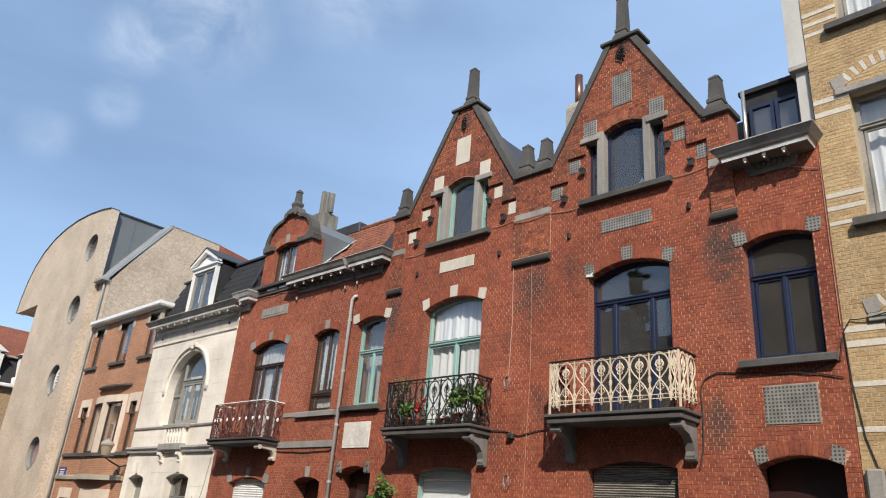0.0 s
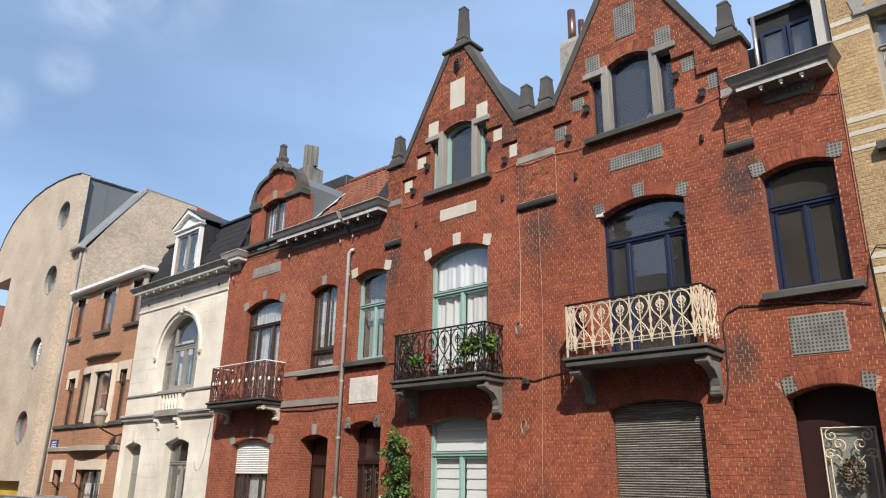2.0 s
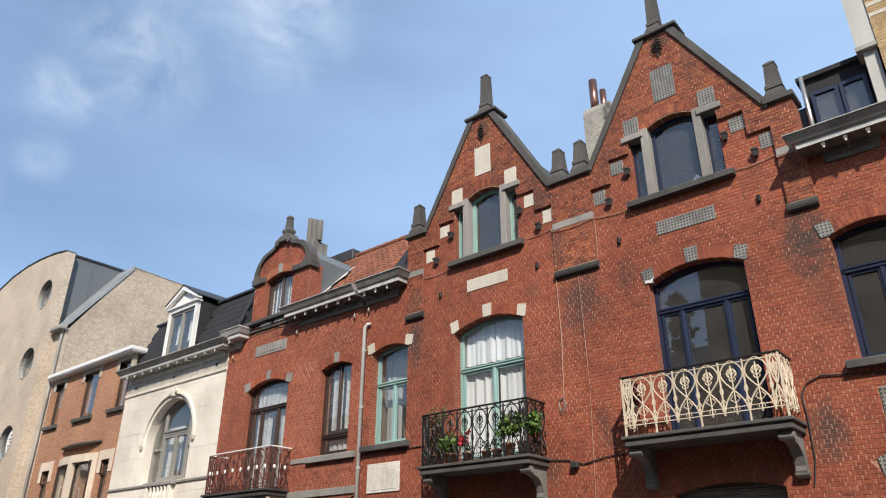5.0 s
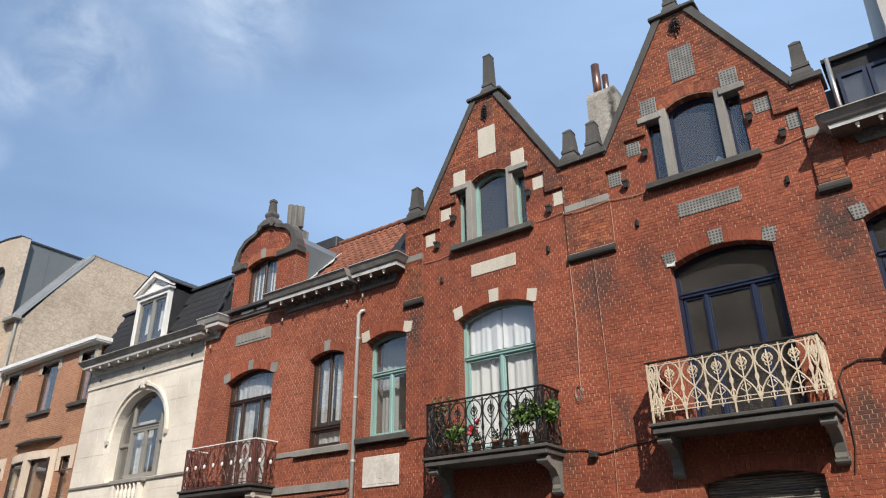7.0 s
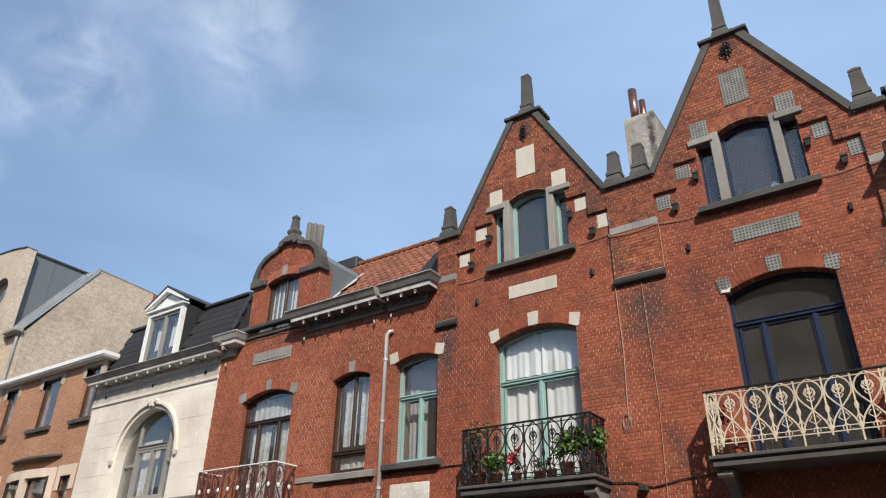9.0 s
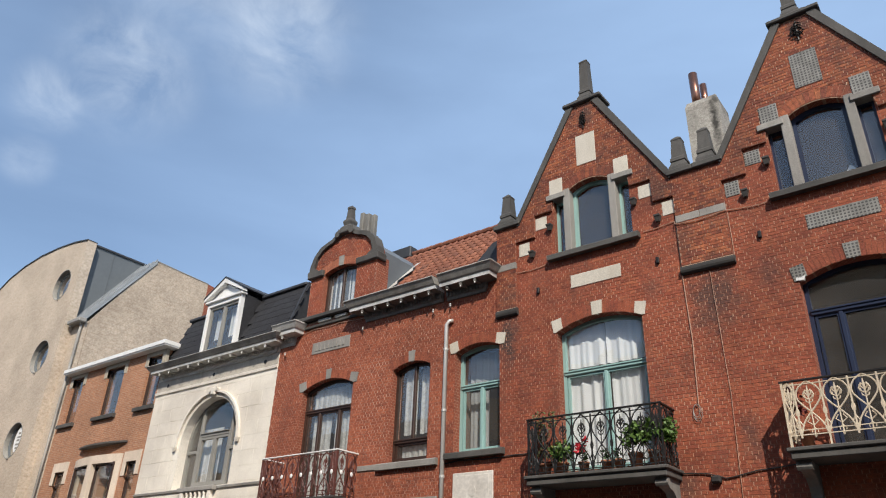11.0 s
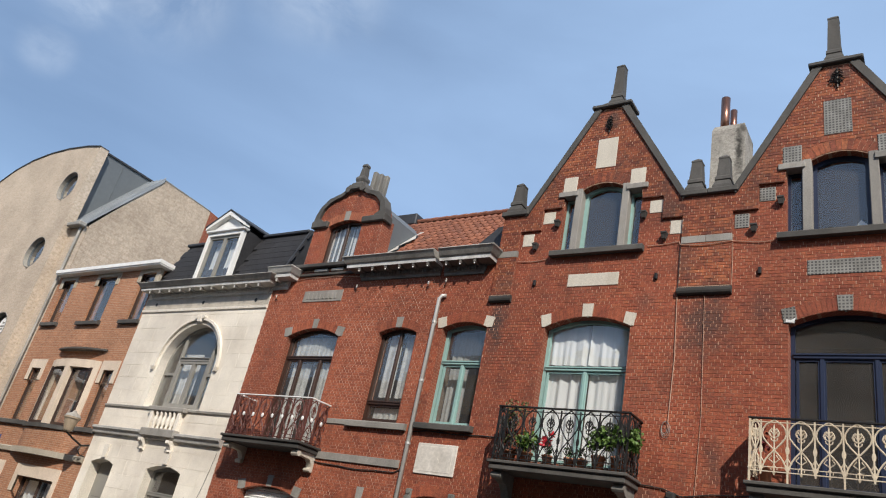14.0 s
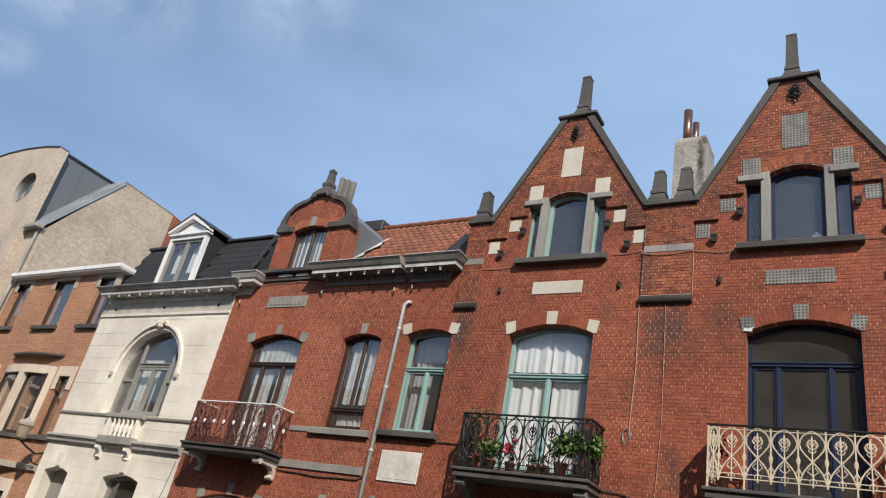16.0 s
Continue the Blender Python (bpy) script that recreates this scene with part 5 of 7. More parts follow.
dD = part("front_door", box(-16.52, -15.44, FACE + 0.42, FACE + 0.48, -0.6, 2.76), DOORBROWN, hD, "dark brown panelled door")
for z0, z1 in ((-0.3, 0.5), (0.6, 1.9)):
    for x in (-16.4, -15.95):
        part("door_panel", box(x, x + 0.36, FACE + 0.405, FACE + 0.43, z0, z1, 0.015), BROWN, dD)
part("door_head", box(-16.52, -15.44, FACE + 0.38, FACE + 0.43, 1.98, 2.1, 0.015), DOORBROWN, dD)
lay(wallD, FACE, baseD, [ring_poly(*mainD, 0.213), ring_poly(*narD, 0.213), ring_poly(*doorD, 0.213), ring_poly(*lowD, 0.213), rect(-19.57, -18.16, 7.53, 7.85),
                         rect(-17.5, -15.12, 4.30, 4.45), rect(-17.55, -15.1, 3.49, 3.66)], RED_D, zgD, 8.5, joint=0.012, proud=0.0035, near=(-17.7, -16.6, 4.6, 7.0))
cornice(hD, -17.55, -15.10, 8.06, 8.57, 0.5, LEADGREY, 6, bed=SHADEDPAINT, left=True, right=False, label="grey eaves cornice with white drops")
cornice(hD, -20.9, -20.35, 7.95, 8.50, 0.45, LIGHTGREY, 1, left=False, right=True, label="short grey cornice end")
# dormer
part("dormer_ledge", box(-20.3, -17.75, FACE - 0.16, FACE + 0.3, 8.52, 8.64, 0.02), BLUESTONE, hD)
part("dormer_ledge", box(-19.95, -17.95, FACE - 0.06, FACE + 0.02, 8.30, 8.38, 0.015), BLUESTONE, hD)
for a, b in ((-19.42, -18.92), (-18.78, -18.34)):
    part("ledge_panel", box(a, b, FACE - 0.07, FACE + 0.01, 8.41, 8.50, 0.015), LIGHTGREY, hD, "pale panel between the ledge bars")
DX = -18.70
side = [(1.27, 8.62), (1.27, 9.98), (1.25, 10.2), (1.12, 10.48), (0.90, 10.70), (0.66, 10.78), (0.47, 10.82), (0.31, 10.92), (0.2, 11.05)]
dpoly = [(DX + u, z) for u, z in side] + [(DX - u, z) for u, z in reversed(side)]
dwin = (DX - 0.10, 0.64, 8.66, 9.88, 10.02)
dw = part("dormer_wall", slab(dpoly, [opening(*dwin)], FACE, FACE + 0.3), mortar_mat("lime_mortar", 8.64, (0.62, 0.46, 0.35), (0.34, 0.16, 0.10)), hD, "red brick dormer with curved head")
brick_edges(dw)
cop = [(1.36, 9.93), (1.37, 10.03), (1.31, 10.08), (1.29, 10.24), (1.17, 10.53), (0.94, 10.76), (0.69, 10.85), (0.51, 10.90), (0.38, 10.99), (0.28, 11.18)]
for sg in (-1, 1):
    inn = [(0.2, 11.05), (0.31, 10.90), (0.47, 10.79), (0.66, 10.74), (0.86, 10.64), (1.05, 10.44), (1.13, 10.16), (0.97, 10.06), (0.94, 9.93)]
    part("dormer_coping", prism([(DX + sg * u, z) for u, z in cop + inn], FACE - 0.09, FACE + 0.22), BLUESTONE, hD, "dark curved stone coping")
bm = box(DX - 0.22, DX + 0.22, FACE - 0.14, FACE + 0.3, 10.96, 11.09, 0.03)
for sg in (-1, 1):
    tube([(DX + sg * 0.27, FACE - 0.13, 10.99), (DX + sg * 0.27, FACE + 0.25, 10.99)], 0.10, 10, bm)
part("finial_plinth", bm, BLUESTONE, hD, "scrolled stone under the finial")
for sg in (-1, 1):
    a, b = sorted((DX - 0.10 + sg * 0.64, DX + sg * 1.36))
    part("impost", box(a, b, FACE - 0.10, FACE + 0.28, 9.84, 10.03, 0.02), BLUESTONE, hD, "dark stone impost")
bm = stack(DX, FACE + 0.08, [(11.08, 0.40), (11.18, 0.38), (11.26, 0.24), (11.36, 0.30), (11.42, 0.28), (11.48, 0.19), (11.80, 0.15), (11.81, 0.18), (11.88, 0.16), (11.93, 0.05)])
part("finial", bm, BLUESTONE, hD, "weathered stone finial")
for sg in (-1, 1):
    a, b = sorted((DX + sg * 1.268, DX + sg * 1.276))
    part("dormer_return", box(a, b, FACE - 0.004, FACE + 0.46, 8.64, 9.98), RED_COURSED, hD, "brick return of the dormer pier")
reveal(hD, *dwin, 0.2, RED_COURSED)
arch_ring(dw, FACE, dwin[0], dwin[1], dwin[3], dwin[4], 0.24, ARCH, GREYSTONE, 0.17, 21, ends=False)
lay(dw, FACE, dpoly, [ring_poly(*dwin, 0.24)], RED, 8.64, 11.0)
dwi = window(hD, *dwin, BROWN, y=FACE + 0.15, border=0.07, low=(0.0,))
curtain(dwi, -19.42, -18.84, 8.7, 9.95, FACE + 0.30, DRAPE, 0.12, 0.02, 0.1, "white curtain", 18)
curtain(dwi, -18.76, -18.18, 8.7, 9.95, FACE + 0.30, DRAPE, 0.12, 0.02, 0.1, "white curtain", 19)
part("dormer_side", slab([(DX - 1.25, 8.5), (DX + 1.25, 8.5), (DX + 1.25, 10.2), (DX + 0.7, 10.7), (DX - 0.7, 10.7), (DX - 1.25, 10.2)], [], FACE + 0.30, 14.6), CLAD, hD, "grey sheet dormer cheeks")
# chimney with clay slabs
bm = box(-21.3, -19.93, 14.1, 14.8, 8.6, 12.26, 0.03)
ch = part("chimney", bm, CONCRETE, hD, "rendered chimney stack")
for k in range(3):
    part("chimney_pot", box(-20.56 + k * 0.27, -20.39 + k * 0.27, 14.3, 14.47, 12.25, 13.30 - 0.12 * k, 0.03), CONSOLE, ch)


# tiled roof slope
def roof_slope(house, x0, x1, y0, z0, y1, z1, tw, tl, material, flat, name, most=300, skip=None):
    run = Vector((0, y1 - y0, z1 - z0))
    L = run.length
    way = run.normalized()
    up = Vector((1, 0, 0)).cross(way)
    bm = bmesh.new()
    for p in ((x0, y0, z0), (x1, y0, z0), (x1, y1, z1), (x0, y1, z1)):
        bm.verts.new(Vector(p) - up * 0.03)
    bm.faces.new(bm.verts)
    base = part("roof", bm, material, house)
    n = 6
    vs, fs = [], []
    for row, (d, h) in enumerate(((0, 0.045 if not flat else 0.014), (tl * 1.25, 0.006))):
        for i in range(n + 1):
            a = i / n
            lift = 0.0 if flat else 0.035 * math.cos(a * 2 * math.pi)
            vs.append((a * tw * (0.96 if flat else 1.04) - tw / 2, d, h + lift))
    for i in range(n):
        fs.append((i, i + 1, n + 2 + i, n + 1 + i))
    m = len(vs)
    vs += [(x, y, z - 0.03) for x, y, z in vs[: n + 1]]
    for i in range(n):
        fs.append((m + i, m + i + 1, i + 1, i))
    me = mesh_of(name, vs, fs, material, not flat)
    rot = Matrix((Vector((1, 0, 0)), way, up)).transposed().to_4x4()
    count = 0
    V, F = [], []
    for r in range(int(L / tl)):
        for c in range(int((x1 - x0) / tw)):
            x = x0 + (c + 0.5 + (0.5 * (r % 2) if flat else 0)) * tw
            o = Vector((x, y0, z0)) + way * (r * tl)
            if skip and skip(o):
                continue
            m4 = Matrix.Translation(o) @ rot
            if count < most:
                child(name, me, base, m=m4)
                count += 1
            else:
                k = len(V)
                V += [m4 @ Vector(v) for v in vs]
                F += [tuple(k + i for i in f) for f in fs]
    if V:
        tagged(child(name + "s", mesh_of(name + "s", V, F, material), base), kind="stuff")
    return base


roof_slope(hD, -19.65, -13.35, FACE + 0.05, 8.5, 15.0, 11.5, 0.23, 0.3, ROOFTILE, False, "roof_tile", skip=lambda o: o.x < -17.36 and o.z < 10.0)
rb = bmesh.new()
for k in range(18):
    x = -19.75 + k * 0.36
    tube([(x, 15.0, 11.53), (x + 0.38, 15.0, 11.55)], 0.075, 8, rb)
part("ridge_tiles", rb, ROOFTILE, hD)
rf, up_n = bmesh.new(), Vector((0, -0.72, 0.69))
rnf = random.Random(9)
edge = []
for k in range(9):
    f = k / 8
    p = Vector((-17.44, FACE + 0.10 + f * 1.62, 8.60 + f * 1.70)) + up_n * 0.10
    edge.append((rf.verts.new(p), rf.verts.new(p + Vector((0.09 + rnf.uniform(-0.06, 0.14), 0, 0)))))
for (a, b), (c2, d2) in zip(edge, edge[1:]):
    rf.faces.new((a, b, d2, c2))
part("roof_flashing", rf, LIGHTGREY, hD, "bright ragged lead flashing")
bm = bmesh.new()
vs = [bm.verts.new(p) for p in ((-15.0, FACE + 0.5, 8.95), (-13.5, FACE + 0.45, 8.9), (-13.5, FACE + 1.3, 9.85), (-13.6, FACE + 0.35, 8.75))]
bm.faces.new(vs)
part("lead_valley", bm, DARKROOF, hC)
part("lead_flashing", prism([(-14.65, 8.8), (-13.3, 8.8), (-13.3, 9.55), (-13.9, 9.42)], FACE + 0.28, FACE + 0.32), DARKROOF, hC, "dark lead flashing beside the gable")
part("skylight", box(-20.3, -18.7, 14.85, 15.3, 11.4, 11.80, 0.03), DARKROOF, hD)
# rear slopes close the house
for h0, a, b in ((hD, -20.92, -14.92), (hC, -14.92, -13.3)):
    bm = bmesh.new()
    bm.faces.new([bm.verts.new(p) for p in ((a, 15.0, 11.48), (b, 15.0, 11.48), (b, 20.0, 8.4), (a, 20.0, 8.4))])
    part("rear_roof", bm, DARKROOF, h0)
bm = bmesh.new()
bm.faces.new([bm.verts.new(p) for p in ((-20.92, FACE + 0.3, 8.5), (-17.2, FACE + 0.3, 8.5), (-17.2, 15.0, 11.48), (-20.92, 15.0, 11.48))])
part("roof", bm, DARKROOF, hD)

# between the gables: rendered chimney with copper flues, dark roof behind the cornice bay
bm = stack(-9.11, 14.6, [(8.5, 0.80), (12.62, 0.78), (12.76, 0.70), (12.82, 0.50)])
CHIM = brick_mat("streaked_render", [(0.36, 0.335, 0.29), (0.40, 0.375, 0.325)], [(-8.86, 12.0, 0.14, 1.1, 0.95), (-8.8, 12.6, 0.12, 0.3, 0.8)], soot=(0.03, 0.027, 0.022), grime=0.6)
chA = part("chimney", bm, CHIM, hA, "stained rendered chimney with copper flues")
for x, y, h, r in ((-9.28, 14.5, 13.78, 0.11), (-9.14, 14.75, 13.55, 0.085)):
    part("flue", tube([(x, y, 12.7), (x, y, h)], r, 12), COPPER, chA, "copper flue", True)
part("roof", box(-13.3, -4.4, FACE + 1.7, 19.8, 8.5, 9.38), DARKROOF, hA)
part("roof", box(-10.0, -7.8, FACE + 0.40, FACE + 1.7, 9.25, 9.38), DARKROOF, hA)

# attic of the cornice bay: dark dormer with navy windows
bm = box(-4.26, -2.93, FACE + 0.46, 15.0, 8.44, 10.0)
box(-4.30, -2.93, FACE + 0.38, 15.0, 10.0, 10.09, bm=bm)
att = part("attic_dormer", bm, SLATE, hA, "slate-hung attic dormer")
for x0, x1 in ((-4.12, -3.67), (-3.65, -3.22)):
    w = part("attic_window", slab(rect(x0, x1, 8.75, 9.68), [rect(x0 + 0.06, x1 - 0.06, 8.82, 9.61)], FACE + 0.38, FACE + 0.46), NAVY, att)
    part("pane", sheet(rect(x0 + 0.05, x1 - 0.05, 8.8, 9.63), FACE + 0.42), GLASS, w, "clear glass", flat=True)
part("steel_pipe", tube([(-4.20, FACE + 0.34, 8.44), (-4.20, FACE + 0.34, 10.05)], 0.04, 10), STEEL, hA, "bright steel pipe", True)

part("dormer_cheek", box(-4.78, -4.27, FACE + 0.95, 15.0, 8.5, 9.78), CLAD, hA, "grey sheet cheek behind the finial")

# ---- yellow brick house ----
hY = thing("house", 0.0, FACE, 0.0, "tall yellow brick house with white banding", "house", "terraced houses")
YC, YH = -1.62, 0.72
wins = [(YC, YH, 2.2, 5.08, 5.09), (YC, YH, 6.77, 9.08, 9.09), (YC, YH, 10.55, 12.5, 12.51)]
baseY = rect(-2.905, 3.2, -0.6, 14.2)
wallY = part("wall", slab(baseY, [opening(*o, 2) for o in wins], FACE, FACE + 0.36), MORTAR_Y, hY, "yellow brick front with white bands")
house_shell(hY, -2.905, 3.2, 14.2, floors=(5.7, 9.6), z0=-0.6)
leave = [rect(o[0] - o[1], o[0] + o[1], o[2], o[3] + 0.12) for o in wins]
for k, (z0, z1) in enumerate(((10.90, 10.98), (10.68, 10.76), (10.46, 10.54), (9.02, 9.12), (8.76, 8.86), (7.22, 7.31), (6.99, 7.07), (6.73, 6.80), (4.95, 5.05), (4.72, 4.82), (4.12, 4.20), (3.46, 3.54), (2.3, 2.4))):
    plate(hY, -2.903, YC - YH - 0.002, z0, z1, WHITESTONE, "white_band", proud=0.012, bevel=0.004)
    leave.append(rect(-2.905, YC - YH, z0, z1))
for o in wins:
    wy = window(hY, *o, LEADGREY, transom=o[3] - 0.62, low=(0.0,), n=2)
    curtain(wy, YC - 0.66, YC - 0.05, o[2] + 0.05, o[3], FACE + 0.42, DRAPE, 0.15, 0.03, 0, "pale curtain", 31)
    curtain(wy, YC + 0.05, YC + 0.66, o[2] + 0.05, o[3], FACE + 0.42, DRAPE, 0.15, 0.03, 0, "pale curtain", 32)
    part("steel_lintel", box(YC - YH - 0.2, YC + YH + 0.2, FACE - 0.06, FACE + 0.1, o[3], o[3] + 0.12, 0.01), LEADGREY, hY)
    sill(hY, YC - YH - 0.2, YC + YH + 0.2, o[2] - 0.14, o[2], 0.14)
    leave.append(rect(YC - YH - 0.2, YC + YH + 0.2, o[2] - 0.14, o[2] + 0.01))
    leave.append(rect(YC - YH - 0.2, YC + YH + 0.2, o[3], o[3] + 0.12))
    if o[3] > 3:
        ar = (YC, YH + 0.06, o[3] + 0.14, o[3] + 0.42)
        arch_ring(wallY, FACE, *ar, 0.21, WHITESTONE, GREYSTONE, 0.26, 25, mid=False, other=YELLOW, reach=(0.15, 0.05))
        ring = ring_poly(ar[0], ar[1], ar[2] - 0.0, ar[2] + 0.01, ar[3], 0.215)
        inner_arch = opening(ar[0], ar[1], ar[2] - 0.01, ar[2], ar[3])
        leave.append(ring)
        lay(wallY, FACE, inner_arch, [], YELLOW, ar[2] + 0.01, ar[3], name="arch_fill")
lay(wallY, FACE, baseY, leave, YELLOW, -0.6, 14.2, proud=0.004, near=(-2.9, -2.3, 3.5, 9.5))
part("side_wall", box(-3.22, -2.907, FACE + 0.02, 19.5, 9.98, 14.2), PALERENDER, hY, "pale rendered party wall")
part("side_wall", box(-3.15, -2.94, FACE + 0.10, 13.2, 8.48, 9.899), PALERENDER, hY)
part("side_wall_edge", box(-3.24, -2.91, FACE + 0.0, 19.5, 9.90, 9.98), LEADGREY, hY)
part("roof", box(-3.2, 3.2, FACE + 0.0, 20.0, 14.2, 14.4), DARKROOF, hY)
part("downpipe_cover", box(-2.86, -2.62, FACE - 0.09, FACE, 0.0, 2.95, 0.03), GREYSTONE, hY)

# ---- cream stone house ----
hW = thing("house", -23.9, FACE, ground_z(-23.9), "cream stone house with tall arched window and slate mansard", "house", "terraced houses")
zgW = ground_z(-26.9) - 0.4
baseW = rect(-26.92, -20.922, zgW, 8.5)
archW, doorW, lowW = (-23.68, 1.32, 4.38, 5.66, 6.975), (-25.95, 0.58, -0.9, 2.62, 2.74), (-22.98, 0.76, 0.15, 2.66, 2.80)
wallW = part("wall", slab(baseW, [opening(*archW, 20), opening(*doorW), opening(*lowW)], FACE, FACE + 0.36), CREAM_JOINT, hW, "smooth cream ashlar front")
house_shell(hW, -26.92, -20.922, 8.5, floors=(3.6, 8.0))
lay(wallW, FACE, baseW, [opening(*archW, 20), opening(*doorW), opening(*lowW), rect(-26.92, -20.92, 3.46, 3.68), rect(-26.92, -20.92, 4.27, 4.38), rect(-26.92, -20.92, 7.42, 7.50)], CREAM, zgW, 8.3,
    length=1.1, height=0.405, joint=0.006, bed=0.007, proud=0.005, near=(-26.9, -20.9, -1, 9), bond="run", name="ashlar")
part("window_reveal", slab(opening(archW[0], 1.322, 4.378, 5.662, 6.977, 20), [opening(archW[0], 1.312, 4.386, 5.658, 6.966, 20)], FACE - 0.005, FACE + 0.30), CREAM_PLAIN, hW, "deep cream stone reveal")
ww = window(hW, *archW, TAUPE, y=FACE + 0.27, border=0.10, low=(-0.74, 0.72), bar=0.10, n=20)
for a, b, z in ((-0.70, 0.68, 5.92), (-1.25, -0.78, 5.46), (0.76, 1.25, 5.46)):
    part("transom", box(archW[0] + a, archW[0] + b, FACE + 0.245, FACE + 0.34, z - 0.05, z + 0.045, 0.012), TAUPE, ww)
part("drip_rail", box(archW[0] - 0.70, archW[0] + 0.68, FACE + 0.21, FACE + 0.27, z + 0.50, z + 0.53, 0.006), TAUPE, ww)
for a, b in ((-0.70, -0.01), (0.0, 0.68)):
    part("sash", slab(rect(archW[0] + a, archW[0] + b, 4.47, 5.87), [rect(archW[0] + a + 0.07, archW[0] + b - 0.06, 4.58, 5.80)], FACE + 0.26, FACE + 0.34), TAUPE, ww)
curtain(ww, -24.8, -23.75, 4.5, 6.2, FACE + 0.58, LACE, 0.2, 0.02, 0, "pale lace curtain", 41)
curtain(ww, -23.45, -22.5, 4.5, 6.2, FACE + 0.58, LACE, 0.2, 0.02, 0, "pale lace curtain", 42)
o_arch = [(-23.68 + 1.50 * math.sin(a), 5.66 + 1.50 * math.cos(a)) for a in (math.pi / 2 - math.pi * i / 20 for i in range(21))]
i_arch = [(-23.68 + 1.43 * math.sin(a), 5.66 + 1.43 * math.cos(a)) for a in (-math.pi / 2 + math.pi * i / 20 for i in range(21))]
part("hood_mould", prism([(-22.18, 5.6), *o_arch, (-25.18, 5.6), (-25.11, 5.6), *i_arch, (-22.25, 5.6)], FACE - 0.08, FACE + 0.01), CREAM_PLAIN, hW, "moulded cream arch surround")
bm = box(-23.77, -23.55, FACE - 0.13, FACE, 6.98, 7.24, 0.04)
for sg in (-1, 1):
    tube([(-23.66 + sg * 0.15, FACE - 0.12, 7.17), (-23.66 + sg * 0.15, FACE, 7.17)], 0.07, 8, bm)
part("keystone", bm, CREAM_PLAIN, hW, "carved keystone")
for x in (-25.17, -22.19):
    part("hood_stop", frustum(x, FACE - 0.05, 5.50, 5.61, 0.06, 0.16, 0.06, 0.12), CREAM_PLAIN, hW)
STRING = worn("pale_string_stone", (0.44, 0.42, 0.39), 0.85, var=0.2, fine=30, dirt=(0.16, 0.15, 0.135), dirt_amount=0.6)
prof = [(FACE, 4.29), (FACE - 0.05, 4.30), (FACE - 0.06, 4.35), (FACE, 4.38)]
part("string_course", moulding(prof, -26.91, -20.93), GREYSTONE, hW)
part("string_course", moulding([(FACE, 3.44), (FACE - 0.10, 3.47), (FACE - 0.12, 3.55), (FACE - 0.18, 3.60), (FACE - 0.18, 3.66), (FACE, 3.70)], -26.91, -20.93), STRING, hW, "weathered grey string course")
part("string_course", moulding([(FACE, 7.40), (FACE - 0.05, 7.42), (FACE - 0.06, 7.50), (FACE, 7.52)], -26.91, -20.93), CREAM_PLAIN, hW)
bal = part("balustrade", box(-24.46, -22.78, FACE - 0.17, FACE + 0.02, 4.25, 4.38, 0.02), GREYSTONE, hW, "shallow stone balustrade below the arched window")
part("plinth", box(-24.40, -22.84, FACE - 0.21, FACE, 3.52, 3.74, 0.02), GREYSTONE, bal)
for k in range(5):
    part("baluster", lathe([(0.05, 0), (0.05, 0.05), (0.03, 0.08), (0.08, 0.2), (0.06, 0.32), (0.035, 0.4), (0.055, 0.44), (0.055, 0.51)], -24.02 + k * 0.2, FACE - 0.085, 3.74, 10), CREAM_PLAIN, bal, smooth=True)
for x in (-24.26, -22.98):
    part("pier", box(x - 0.07, x + 0.07, FACE - 0.14, FACE, 3.74, 4.25, 0.01), CREAM_PLAIN, bal)
    part("console", moulding([(FACE, 3.46), (FACE - 0.20, 3.46), (FACE - 0.21, 3.38), (FACE - 0.13, 3.33), (FACE - 0.07, 3.22), (FACE - 0.09, 3.17), (FACE, 3.12)], x - 0.08, x + 0.08), CREAM_PLAIN, bal)
lwW = window(hW, *lowW, TAUPE, y=FACE + 0.25, border=0.1, transom=2.05, low=(0.0,), bar=0.09)
curtain(lwW, -23.6, -22.4, 0.3, 2.0, FACE + 0.5, LACE, 0.2, 0.02, 0, "pale lace curtain", 43)
dW = part("front_door", box(-26.55, -25.35, FACE + 0.34, FACE + 0.40, -1.1, 2.76), TAUPE, hW, "grey painted panelled door")
part("door_panel", box(-26.4, -25.5, FACE + 0.32, FACE + 0.35, 0.0, 1.7, 0.03), TAUPE, dW)
for x, z in ((-25.95, 2.80), (-22.98, 2.86)):
    bm = prism([(x - 0.09, z - 0.02), (x + 0.09, z - 0.02), (x + 0.13, z + 0.36), (x - 0.13, z + 0.36)], FACE - 0.05, FACE)
    part("keystone", bm, CREAM_PLAIN, hW)
cornice(hW, -26.55, -21.1, 7.86, 8.30, 0.5, LEADGREY, 11, bed=LIGHTGREY, left=True, right=True, label="pale grey eaves cornice with modillions")
for x in (-26.3, -23.9, -21.5):
    part("vent_hole", tube([(x, FACE - 0.02, 7.68), (x, FACE + 0.02, 7.68)], 0.06, 10), BLACKIRON, hW)
# Greyer plate: grime plus the cornice's shadow put into the stone colour.
plate(hW, -26.9, -20.93, 7.52, 7.875, worn("grimy_shaded_frieze_stone", (0.50, 0.455, 0.385), 0.85, var=0.2, fine=25, dirt=(0.24, 0.21, 0.17), dirt_amount=0.6), "frieze", "grimy stone frieze with the eaves shade in its colour", proud=0.014)
roof_slope(hW, -26.9, -20.95, FACE - 0.02, 8.30, FACE + 0.72, 10.22, 0.42, 0.25, SLATE, True, "roof_slate", skip=lambda o: -25.1 < o.x < -23.0 and o.z < 10.4)
